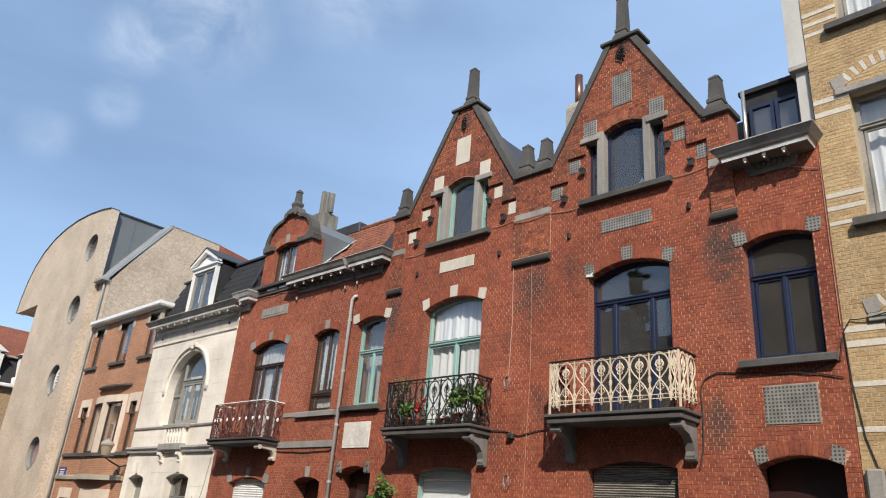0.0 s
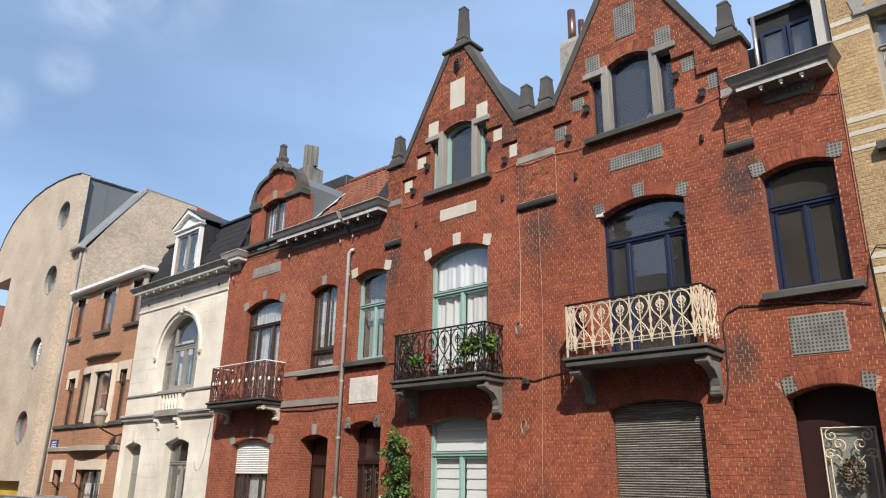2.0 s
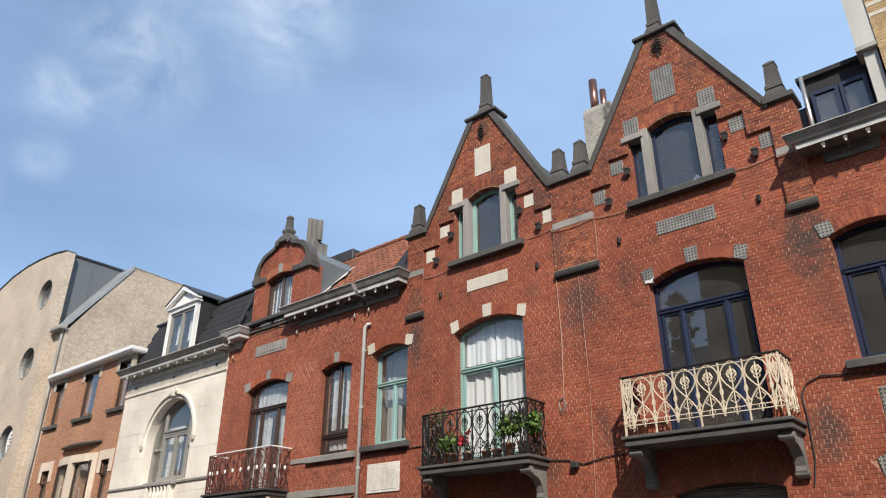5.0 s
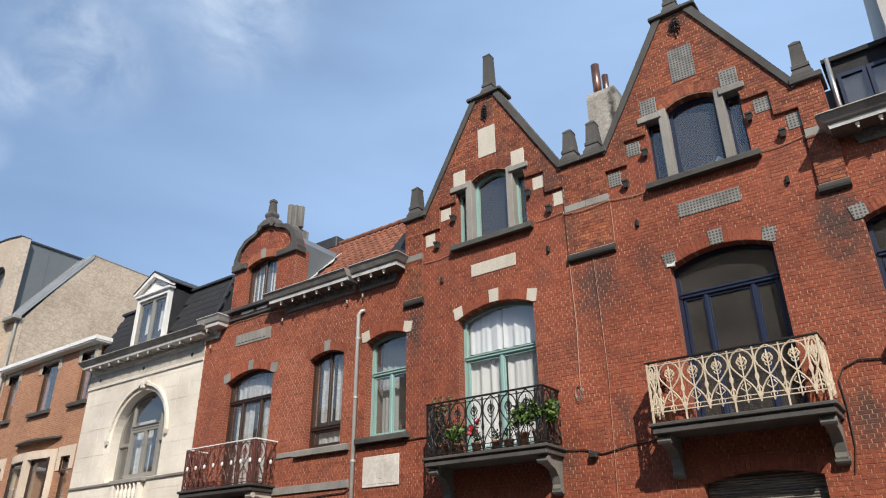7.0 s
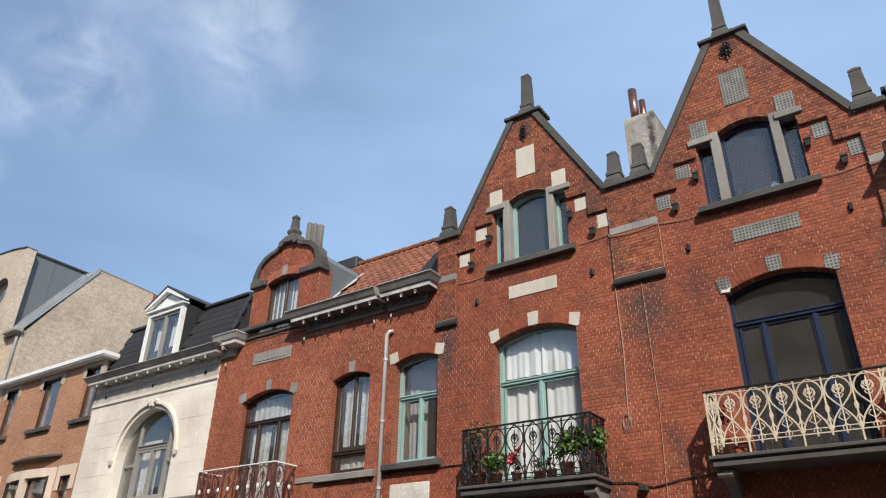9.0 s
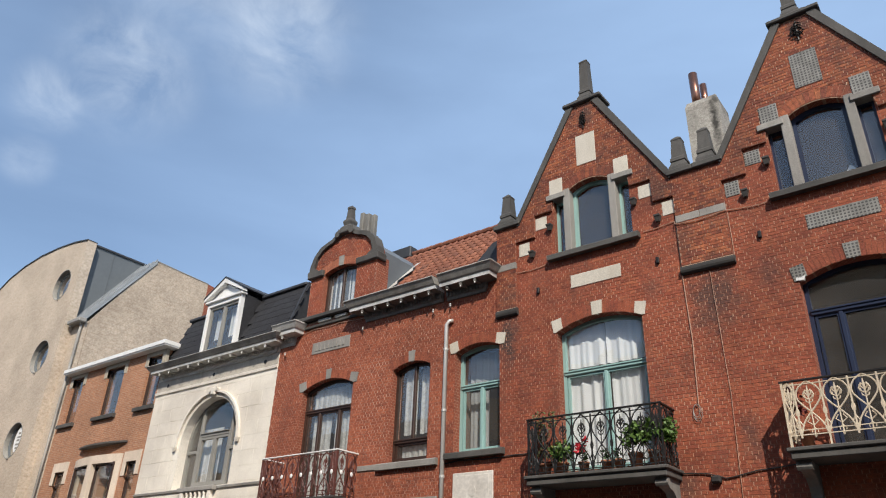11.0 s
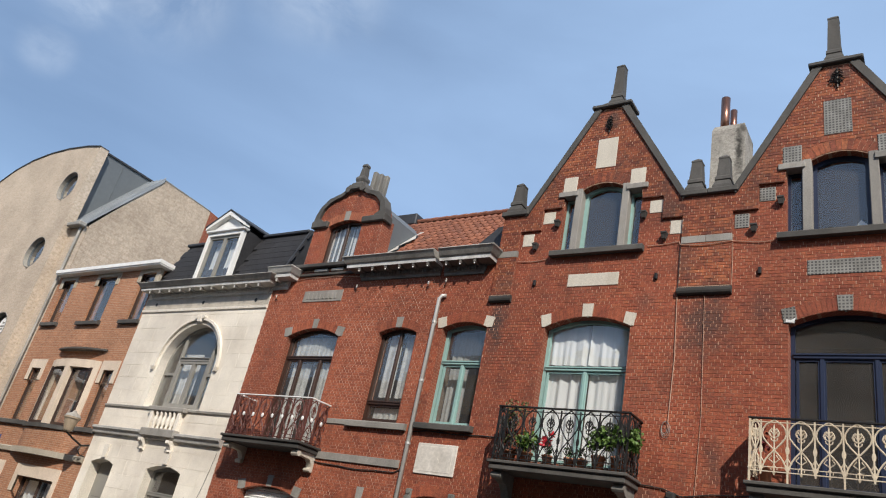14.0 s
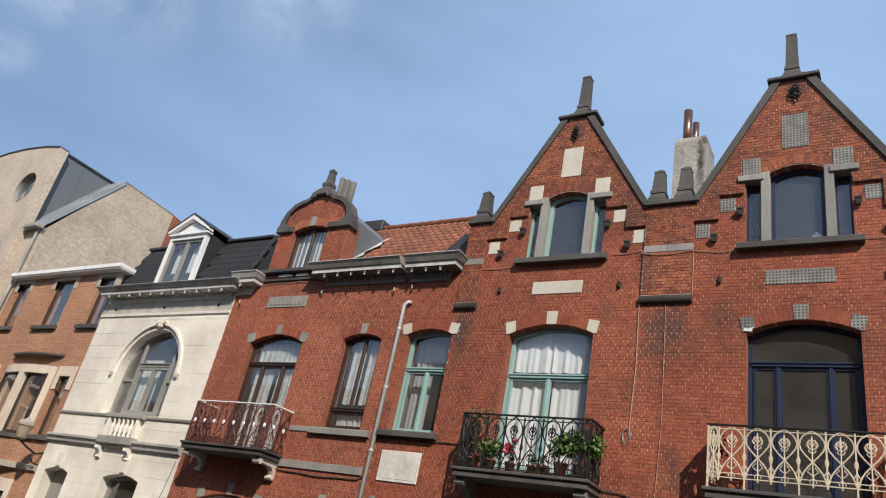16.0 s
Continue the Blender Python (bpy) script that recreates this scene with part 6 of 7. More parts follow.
part("roof_edge", box(-26.92, -25.1, FACE + 0.62, FACE + 0.95, 10.2, 10.30, 0.02), DARKROOF, hW)
part("roof_edge", box(-23.0, -20.95, FACE + 0.62, FACE + 0.95, 10.2, 10.30, 0.02), DARKROOF, hW)
part("roof", box(-26.92, -20.93, FACE + 0.75, 19.8, 8.5, 10.21), DARKROOF, hW)
part("roof_verge", moulding([(FACE - 0.04, 8.25), (FACE + 0.70, 10.30), (FACE + 1.6, 10.30), (FACE + 0.9, 8.25)], -20.98, -20.90), DARKROOF, hW)
DW = -24.02
bm = slab(rect(DW - 0.87, DW + 0.87, 8.30, 10.16), [rect(DW - 0.76, DW + 0.76, 8.44, 10.04)], FACE - 0.04, FACE + 0.10)
dm = part("dormer", bm, WHITE, hW, "white painted dormer with pediment")
part("dormer_cheeks", box(DW - 0.88, DW + 0.88, FACE + 0.5, 14.0, 8.56, 10.2), SLATE, dm)
part("dormer_cheek", box(DW + 0.80, DW + 0.90, FACE + 0.10, FACE + 0.5, 8.3, 10.2), SLATE, dm)
part("dormer_cheek", box(DW - 0.90, DW - 0.80, FACE + 0.10, FACE + 0.5, 8.3, 10.2), SLATE, dm)
part("dormer_frame", slab(rect(DW - 0.765, DW + 0.765, 8.43, 10.05), [rect(DW - 0.67, DW - 0.06, 8.52, 9.95), rect(DW + 0.06, DW + 0.67, 8.52, 9.95)], FACE + 0.02, FACE + 0.095), TAUPE, dm)
part("pane", sheet(rect(DW - 0.7, DW + 0.7, 8.5, 10.0), FACE + 0.06), GLASS, dm, "clear glass", flat=True)
curtain(dm, DW - 0.65, DW - 0.35, 8.4, 9.95, FACE + 0.28, DRAPE, 0.12, 0.02, 0, "white curtain", 44)
curtain(dm, DW + 0.1, DW + 0.6, 8.4, 9.95, FACE + 0.28, DRAPE, 0.12, 0.02, 0, "white curtain", 45)
part("dormer_lintel", box(DW - 0.95, DW + 0.95, FACE - 0.11, FACE + 0.12, 10.16, 10.25, 0.02), WHITE, dm)
part("pediment", prism([(DW - 0.86, 10.25), (DW + 0.86, 10.25), (DW, 10.74)], FACE + 0.0, FACE + 0.06), WHITE, dm)
part("dormer_loft", prism([(DW - 0.88, 10.25), (DW + 0.88, 10.25), (DW, 10.78)], FACE + 0.065, FACE + 1.55), DARKROOF, dm)
for sg in (-1, 1):
    part("raking_mould", prism([(DW + sg * 0.98, 10.25), (DW + sg * 0.98, 10.34), (DW, 10.90), (DW, 10.74)], FACE - 0.14, FACE + 0.05), WHITE, dm)
    part("dormer_roof", prism([(DW + sg * 1.01, 10.34), (DW + sg * 1.01, 10.38), (DW, 10.95), (DW, 10.905)], FACE - 0.16, FACE + 1.6), DARKROOF, dm)

# ---- tan brick house with bow window ----
hT = thing("house", -30.1, FACE, ground_z(-30.1), "narrow orange-tan brick house with stone bow window", "house", "terraced houses")
zgT = ground_z(-33.4) - 0.4
ups = [(-32.58, 0.40, 7.18, 8.90, 8.905), (-29.92, 0.57, 7.18, 8.90, 8.905), (-27.42, 0.40, 7.18, 8.90, 8.905)]
mids = [(-32.15, 0.34, 3.55, 5.43, 5.435), (-27.52, 0.30, 3.55, 5.43, 5.435)]
bows = [(-30.31, 0.56, 3.55, 5.45, 5.455), (-28.93, 0.56, 3.55, 5.45, 5.455)]
lows = [(-32.05, 0.42, 0.6, 1.82, 1.825), (-29.2, 1.12, -1.2, 1.84, 1.845)]
baseT = rect(-33.4, -26.925, zgT, 9.1)
wallT = part("wall", slab(baseT, [opening(*o, 2) for o in ups + mids + bows + lows], FACE, FACE + 0.36), TANBRICK, hT, "orange-tan brick front")
house_shell(hT, -33.4, -26.925, 9.1, floors=(2.6, 6.4))
for o in ups:
    window(hT, *o, BROWN, y=FACE + 0.09, n=2, border=0.055)
    sill(hT, o[0] - o[1] - 0.22, o[0] + o[1] + 0.1, 7.04, 7.18, 0.12)
    part("stone_lintel", box(o[0] - o[1] - 0.2, o[0] + o[1] + 0.2, FACE - 0.025, FACE + 0.1, 8.905, 9.06, 0.008), TAUPESTONE, hT)
    for sg in (-1, 1):
        a, b = sorted((o[0] + sg * o[1], o[0] + sg * (o[1] + 0.2)))
        part("stone_quoin", box(a + 0.002, b, FACE - 0.025, FACE + 0.1, 8.58, 8.904, 0.008), TAUPESTONE, hT)
for o in mids + bows:
    w = window(hT, *o, BROWN, y=FACE + 0.08 if o in mids else FACE - 0.13, n=2, border=0.055)
    curtain(w, o[0] - o[1] + 0.05, o[0] + o[1] - 0.05, 3.6, 5.45, FACE + 0.42, LACE, 0.14, 0.03, 0, "pale net curtain", 51)


def bowed(x0, x1, z0, z1, out, thick, n=10):
    """A band that follows the bow's curve in plan."""
    bm = bmesh.new()
    rows = []
    for i in range(n + 1):
        x = x0 + (x1 - x0) * i / n
        f = FACE - out - 0.26 * max(0.0, 1 - ((x + 29.62) / 1.55) ** 2)
        rows.append([bm.verts.new(p) for p in ((x, f, z0), (x, f, z1), (x, f + thick, z1), (x, f + thick, z0))])
    for p, q in zip(rows, rows[1:]):
        for k in range(4):
            bm.faces.new((p[k], p[(k + 1) % 4], q[(k + 1) % 4], q[k]))
    bm.faces.new(rows[0]), bm.faces.new(rows[-1][::-1])
    return bm


bow = part("bow_window", bowed(-31.12, -28.12, 5.45, 5.72, 0.02, 0.28), PINKSTONE, hT, "cream stone head of the bow window")
for a, b in ((-31.12, -30.86), (-29.76, -29.48), (-28.38, -28.12)):
    part("stone_mullion", bowed(a, b, 3.50, 5.449, 0.02, 0.24, 2), PINKSTONE, bow)
for o in mids:
    bm = slab(rect(o[0] - o[1] - 0.2, o[0] + o[1] + 0.2, 5.0, 5.75), [rect(o[0] - o[1], o[0] + o[1], 5.001, 5.43)], FACE - 0.03, FACE + 0.05)
    part("stone_lintel", bm, PINKSTONE, hT, "cream stone window head")
part("window_hood", bowed(-30.95, -28.05, 6.07, 6.13, 0.06, 0.34), BLUESTONE, hT, "thin grey curved hood over the bow window")
part("window_sill", box(-33.2, -31.22, FACE - 0.1, FACE + 0.2, 3.40, 3.55, 0.015), BLUESTONE, hT)
part("window_sill", box(-28.02, -26.95, FACE - 0.1, FACE + 0.2, 3.40, 3.55, 0.015), BLUESTONE, hT)
part("window_sill", bowed(-31.2, -28.04, 3.37, 3.50, 0.10, 0.5), BLUESTONE, hT)
ap = [(-31.2, 0.0), (-30.8, 0.16), (-30.2, 0.25), (-29.62, 0.28), (-29.0, 0.25), (-28.45, 0.16), (-28.05, 0.0)]
bm = bmesh.new()
rows2 = [[bm.verts.new((x, FACE - o * f, z)) for x, o in ap] for z, f in ((2.68, 0.8), (3.0, 1.0), (3.38, 1.0))]
for a, b in zip(rows2, rows2[1:]):
    for i in range(len(ap) - 1):
        bm.faces.new((a[i], a[i + 1], b[i + 1], b[i]))
part("bow_apron", bm, TANBRICK, hT, "curved brick apron", True)
part("ledge", bowed(-31.3, -27.9, 2.52, 2.70, 0.10, 0.5), TAUPESTONE, hT, "worn pale curved stone ledge")
part("ledge", moulding([(FACE, 2.5), (FACE - 0.08, 2.53), (FACE - 0.10, 2.66), (FACE, 2.70)], -33.38, -31.302), TAUPESTONE, hT)
part("ledge", moulding([(FACE, 2.5), (FACE - 0.08, 2.53), (FACE - 0.10, 2.66), (FACE, 2.70)], -27.898, -26.94), TAUPESTONE, hT)
for o in lows:
    bm = slab(rect(o[0] - o[1] - 0.22, o[0] + o[1] + 0.22, 1.35, 2.2), [rect(o[0] - o[1], o[0] + o[1], 1.351, o[3])], FACE - 0.03, FACE + 0.05)
    part("stone_lintel", bm, PINKSTONE, hT, "cream stone door head")
w = window(hT, *lows[0], BROWN, n=2)
w = window(hT, *lows[1], BROWN, low=(0.0,), n=2, name="glazed_door", label="brown double glazed door with net curtains")
curtain(w, -30.2, -29.3, -1.0, 1.8, FACE + 0.4, DRAPE, 0.2, 0.032, 0, "white net curtain", 53)
curtain(w, -29.1, -28.2, -1.0, 1.8, FACE + 0.4, DRAPE, 0.2, 0.032, 0, "white net curtain", 54)
bm = bmesh.new()
rowsT = []
for f, z in ((0.05, 9.06), (0.26, 9.08), (0.27, 9.12), (0.30, 9.13), (0.30, 9.26)):
    rowsT.append([bm.verts.new(p) for p in ((-33.3 - f * 0.2, FACE + 0.3, z), (-33.3 - f * 0.2, FACE - f, z), (-26.78 + f * 0.6, FACE - f, z), (-26.78 + f * 0.6, FACE + 0.3, z))])
for a, b in zip(rowsT, rowsT[1:]):
    for i in range(4):
        bm.faces.new((a[i], a[(i + 1) % 4], b[(i + 1) % 4], b[i]))
bm.faces.new(rowsT[0]), bm.faces.new(rowsT[-1])
part("white_cornice", bm, WHITE, hT, "plain white painted eaves board")
part("roof", box(-33.35, -26.95, FACE + 0.3, 19.8, 9.0, 9.25), DARKROOF, hT)

# ---- tall beige house with rounded head ----
hB = thing("house", -38.0, 11.73, ground_z(-38.0), "tall beige brick house with rounded gable and porthole windows", "house", "terraced houses")
FB, XR = 11.73, -34.40
zgB = ground_z(-45) - 0.5
headB = [(XR, 15.20), (-35.6, 15.42), (-37.2, 15.58), (-38.8, 15.62), (-40.4, 15.50), (-41.8, 15.20), (-43.0, 14.70), (-43.9, 14.0), (-44.5, 13.1), (-44.8, 12.2), (-44.9, 11.35)]
outB = [(-41.5, zgB), (XR, zgB), *headB, (-41.5, 11.35)]
PORT = [(-35.72, 13.43), (-35.82, 10.24), (-35.95, 6.87), (-35.95, 3.6)]
circ = lambda x, z, r, n=24: [(x + r * math.cos(2 * math.pi * k / n), z + r * math.sin(2 * math.pi * k / n)) for k in range(n)]
holesB = [circ(x, z, 0.70) for x, z in PORT] + [rect(-40.9, -34.9, zgB + 0.5, 1.35)]
wallB = part("wall", slab(outB, holesB, FB, FB + 0.4), BEIGE, hB, "pale beige brick front with rounded head")
# Side return in paler brick: its sunlit edge highlight put into the colour.
wallB.data.materials.append(coursed_mat("sunlit_return_brick", [(0.60, 0.505, 0.405), (0.48, 0.39, 0.30)], (0.55, 0.47, 0.38), 0.11, 0.075, mottle=0.5))
for f in wallB.data.polygons:
    if f.normal.x > 0.9 and f.center.x > XR - 0.1:
        f.material_index = 1
capB = [(x, z + 0.05) for x, z in headB]
part("roof_edge", prism(headB + capB[::-1], FB - 0.04, FB + 0.42), DARKROOF, hB, "dark zinc edge strip")
for x, z in PORT:
    pw = part("porthole_window", slab(circ(x, z, 0.72), [circ(x, z, 0.62)], FB + 0.16, FB + 0.24), CLAD, hB, "round porthole window")
    # Added ring darkens the reveal: its shade put into a grey lining.
    part("porthole_lining", slab(circ(x, z, 0.702), [circ(x, z, 0.675)], FB - 0.012, FB + 0.16), LEADGREY, pw, "added grey lining, dark as the shaded reveal")
    part("pane", sheet(circ(x, z, 0.64), FB + 0.19), GLASS, pw, "clear glass", flat=True)
    part("drip_spout", tube([(x + 0.05, FB - 0.07, z - 0.72), (x + 0.05, FB + 0.02, z - 0.72)], 0.035, 8), LEADGREY, hB)
bm = prism([(-35.80 + 0.34 * math.cos(k * 0.3927), 6.9 + 0.5 * math.sin(k * 0.3927)) for k in range(16)], FB + 0.13, FB + 0.155)
part("window_ornament", bm, WHITE, hB, "white oval ornament in the round window")
for z, w in ((7.15, 0.07), (7.0, 0.13), (6.88, 0.09), (6.72, 0.13), (6.58, 0.07)):
    part("ornament_bar", box(-35.82 - w, -35.78 + w, FB + 0.12, FB + 0.132, z - 0.035, z + 0.035, 0.006), LEADGREY, hB)
part("window_ornament", box(-36.6, -35.3, FB + 0.25, FB + 0.27, 2.9, 4.3), worn("dull_red_cloth", (0.34, 0.14, 0.15), 0.9), hB, "red cloth behind the round pane")
part("side_cladding", slab([(-34.98, 9.0), (-34.70, 9.0), (-34.70, 15.2), (-34.98, 15.2)], [], FB + 0.4, 18.5), CLAD, hB, "grey sheet cladding on the tall side")
part("cladding_rim", box(-35.0, -34.64, FB + 0.40, 18.5, 15.2, 15.28), DARKROOF, hB, "dark rim along the cladding")
for k in range(4):
    part("cladding_seam", box(-34.703, -34.684, FB + 1.4 + k * 1.3, FB + 1.43 + k * 1.3, 11.0, 15.2), CLAD, hB)
part("rear_volume", box(-44.8, -34.98, FB + 1.3, 18.5, 11.35, 15.05), PLASTER, hB)
part("rear_volume", box(-41.5, -34.98, FB + 1.3, 18.5, zgB, 11.35), PLASTER, hB)
part("wall_return", box(-44.6, -44.2, FB + 0.4, FB + 1.3, 11.35, 12.9), BEIGE, hB)
part("soffit", box(-44.8, -34.98, FB + 0.4, FB + 1.3, 11.36, 11.5), BEIGE, hB)
part("wall_return", box(-41.5, -41.2, FB + 0.4, FB + 1.3, zgB, 11.35), BEIGE, hB)
part("shop_panel", box(-40.9, -34.9, FB + 0.35, FB + 0.42, zgB, 1.35), worn("yellow_panel", (0.55, 0.36, 0.05), 0.6), hB, "yellow panel of the ground floor")
part("recessed_strip", box(XR - 0.05, -33.43, FACE, FACE + 0.14, zgB, 11.45), BEIGE, hB, "recessed brick strip")
# sloping zinc roof and the brick party gable beside it
gy = [(FACE + 0.15, 11.50), (14.47, 15.02), (17.2, 14.9), (19.5, 13.2), (19.5, 8.9), (FACE + 0.15, 8.9)]
part("party_gable", moulding(gy, -33.75, -33.404), BEIGE_SIDE, hB, "weathered brick party gable")
part("party_gable_end", moulding([(17.2, 14.92), (19.6, 14.6), (19.6, 11.0), (17.2, 12.6)], -33.72, -33.38), RED_COURSED, hB)
part("zinc_roof", moulding([(FACE - 0.15, 11.45), (14.47, 15.08), (14.47, 14.9), (FACE - 0.15, 11.30)], -34.72, -33.36), ZINC, hB, "standing-seam zinc roof slope")
for x in (-34.68, -34.38, -34.04, -33.7, -33.40):
    part("roof_seam", moulding([(FACE - 0.15, 11.47), (14.47, 15.10), (14.47, 15.15), (FACE - 0.15, 11.52)], x - 0.02, x + 0.02), ZINC, hB)
part("verge_strip", moulding([(14.45, 15.0), (17.2, 14.92), (17.2, 14.95), (14.45, 15.06)], -33.78, -33.39), LEADGREY, hB)
part("gutter", box(-34.30, -33.3, FACE - 0.32, FACE + 0.0, 11.32, 11.50, 0.03), LEADGREY, hB, "grey box gutter")
part("downpipe", tube([(-33.5, FACE - 0.1, 11.3), (-33.5, FACE - 0.1, zgB + 0.3)], 0.05, 8), LEADGREY, hB, "grey downpipe", True)

# ---- house beyond, with red tiled roof ----
hF = thing("house", -45.5, 12.0, ground_z(-46), "distant buff brick house with white dormers under a red tiled roof", "house", "terraced houses")
XF = -45.5
FARTILE = coursed_mat("far_red_tile", [(0.25, 0.085, 0.05), (0.19, 0.065, 0.042)], (0.10, 0.045, 0.032), 0.25, 0.17)
far_w = [(yc, 0.55, z0, z1) for yc in (3.0, 5.1, 7.2, 9.2, 11.3, 13.4, 15.5) for z0, z1 in ((0.2, 2.4), (4.3, 6.4))]
part("wall", box(-56, XF, 2, 19, -3, 7.35), FARWALL, hF, "buff brick front")
for yc, w, z0, z1 in far_w:
    fw = part("window", box(XF - 0.02, XF + 0.03, yc - w, yc + w, z0, z1), WHITE, hF)
    for sg in (-1, 1):
        part("pane", box(XF + 0.025, XF + 0.04, yc + sg * w / 2 - 0.21, yc + sg * w / 2 + 0.21, z0 + 0.08, z1 - 0.08), NAVY, fw)
part("eaves_board", box(XF - 0.3, XF + 0.3, 1.8, 19.2, 7.35, 7.55, 0.03), WHITE, hF, "white eaves board")
part("lower_roof", prism([(XF + 0.05, 7.55), (XF - 0.65, 9.15), (XF - 2, 9.15), (XF - 2, 7.55)], 2, 19), SLATE, hF, "dark slate lower slope")
part("upper_roof", prism([(XF - 0.45, 9.12), (XF - 2.4, 11.1), (XF - 8, 9.0), (XF - 8, 8.9)], 1.9, 19.1), FARTILE, hF, "red tiled slope")
part("roof_rim", box(XF - 0.7, XF - 0.38, 1.9, 19.1, 9.08, 9.17, 0.02), LIGHTGREY, hF)
for yc in (3.0, 5.1, 7.2, 9.2, 11.3, 13.4, 15.5):
    bm = bmesh.new()
    for sg in (-1, 1):
        box(XF - 0.5, XF + 0.1, *sorted((yc + sg * 0.38, yc + sg * 0.58)), 7.55, 9.2, bm=bm)
        box(XF - 0.3, XF + 0.08, *sorted((yc + sg * 0.5, yc + sg * 0.76)), 7.55, 7.95, 0.06, bm=bm)
    box(XF - 0.5, XF + 0.1, yc - 0.58, yc + 0.58, 9.1, 9.25, bm=bm)
    fd = part("dormer", bm, WHITE, hF, "white painted dormer")
    bm = bmesh.new()
    tri = [(yc - 0.78, 9.25), (yc + 0.78, 9.25), (yc, 9.72)]
    f0, f1 = [bm.verts.new((XF + 0.14, y, z)) for y, z in tri], [bm.verts.new((XF - 1.2, y, z)) for y, z in tri]
    bm.faces.new(f0), bm.faces.new(f1[::-1])
    for i in range(3):
        bm.faces.new((f0[i], f0[(i + 1) % 3], f1[(i + 1) % 3], f1[i]))
    part("pediment", bm, WHITE, fd)
    part("pane", box(XF - 0.1, XF - 0.04, yc - 0.4, yc + 0.4, 7.6, 9.15), NAVY, fd)

# ---- closing row across the street and conifers beyond it ----
for k, (x0, x1, h) in enumerate(((-75, -52, 5.6), (-52, -40, 7.5), (-40, -28, 9.0), (-28, -17, 10.6), (-17, -11.8, 9.0), (-11.8, -1.5, 14.0), (-1.5, 1.5, 10.2), (1.5, 12, 9.4), (12, 30, 10.0))):
    h2 = thing("house", (x0 + x1) / 2, -3.0, 0, "plain buff brick house across the street", "house", "houses across the street")
    rows_h = [rect(x0 + 1 + i * 2.4, x0 + 2.2 + i * 2.4, z, z + 1.7) for i in range(int((x1 - x0 - 1) / 2.4)) for z in (1.0, 4.2, 7.0)]
    part("wall", slab(rect(x0, x1, -3.5, h), rows_h, -3.3, -3.0), FARWALL if k % 2 else TANBRICK, h2)
    part("window_glass", box(x0 + 0.2, x1 - 0.2, -3.32, -3.28, -3, h - 0.4), NAVY, h2)
    part("roof", moulding([(-3.0, h), (-6.5, h + 2.2), (-10, h), (-10, -3), (-3.4, -3)], x0, x1), DARKROOF, h2)


def leaves(name, centres, n, size, material, parent, seed, spread=(1, 1, 1), label=""):
    """Loose blades round some centres, as one part."""
    rnd = random.Random(seed)
    V, F = [], []
    for cx, cy, cz, r in centres:
        for _ in range(n):
            d = Vector((rnd.gauss(0, 1), rnd.gauss(0, 1), rnd.gauss(0, 1))).normalized() * (rnd.random() ** 0.4)
            p = Vector((cx + d.x * r * spread[0], cy + d.y * r * spread[1], cz + d.z * r * spread[2]))
            a = Vector((rnd.uniform(-1, 1), rnd.uniform(-1, 1), rnd.uniform(-0.3, 1))).normalized()
            b = a.cross(Vector((rnd.uniform(-1, 1), rnd.uniform(-1, 1), rnd.uniform(-1, 1)))).normalized()
            l, w = size * rnd.uniform(0.6, 1.3), size * 0.42
            k = len(V)
            V += [p, p + a * l * 0.5 + b * w, p + a * l, p + a * l * 0.5 - b * w]
            F.append((k, k + 1, k + 2, k + 3))
    return tagged(child(name, mesh_of(name, V, F, material), parent, label), kind="stuff")


for x, y, h in ((-16.4, -12.5, 16.4), (-14.4, -13.2, 17.2), (-20.2, -13, 17.6), (-22.6, -12.6, 15.6)):
    tr = thing("conifer", x, y, 0, "dark green conifer behind the far houses", "tree", "conifers")
    part("trunk", frustum(x, y, -0.5, h, 0.5, 0.06), BROWN, tr)
    cs = []
    for k in range(26):
        f = k / 26
        cs.append((x + 0.9 * (1 - f) * math.cos(k * 2.4), y + 0.9 * (1 - f) * math.sin(k * 2.4), 3 + (h - 3) * f, 0.35 + 1.1 * (1 - f)))
    leaves("crown", cs, 60, 0.4, LEAFDARK, tr, int(x * 10), (1, 1, 0.6))

# ---- fixtures on the fronts ----
dp = thing("downpipe", -14.92, FACE - 0.1, ground_z(-14.9), "galvanised downpipe between the brick fronts", "downpipe")
part("pipe", tube([(-14.80, FACE - 0.02, 7.52), (-14.86, FACE - 0.08, 7.50), (-14.92, FACE - 0.1, 7.42), (-14.92, FACE - 0.1, ground_z(-14.9))], 0.048, 10), PIPEGREY, dp, smooth=True)
for z in (1.2, 2.6, 4.0, 5.4, 6.8):
    part("pipe_clip", lathe([(0.06, 0), (0.06, 0.05)], -14.92, FACE - 0.1, z, 10), PIPEGREY, dp)
for x, z in ((-15.36, 7.86), (-14.85, 7.90), (-17.66, 7.89), (-20.6, 7.72)):
    sp = thing("insulator", x, FACE - 0.06, z, "small white porcelain insulator on the wall", "insulator", "insulators")
    part("knob", lathe([(0.015, -0.04), (0.026, -0.025), (0.015, 0), (0.026, 0.022), (0.012, 0.045)], x, FACE - 0.08, z, 8), LIGHTGREY, sp)
    part("hook", tube([(x, FACE, z - 0.08), (x, FACE - 0.08, z - 0.08), (x, FACE - 0.08, z)], 0.008, 4), BLACKIRON, sp)


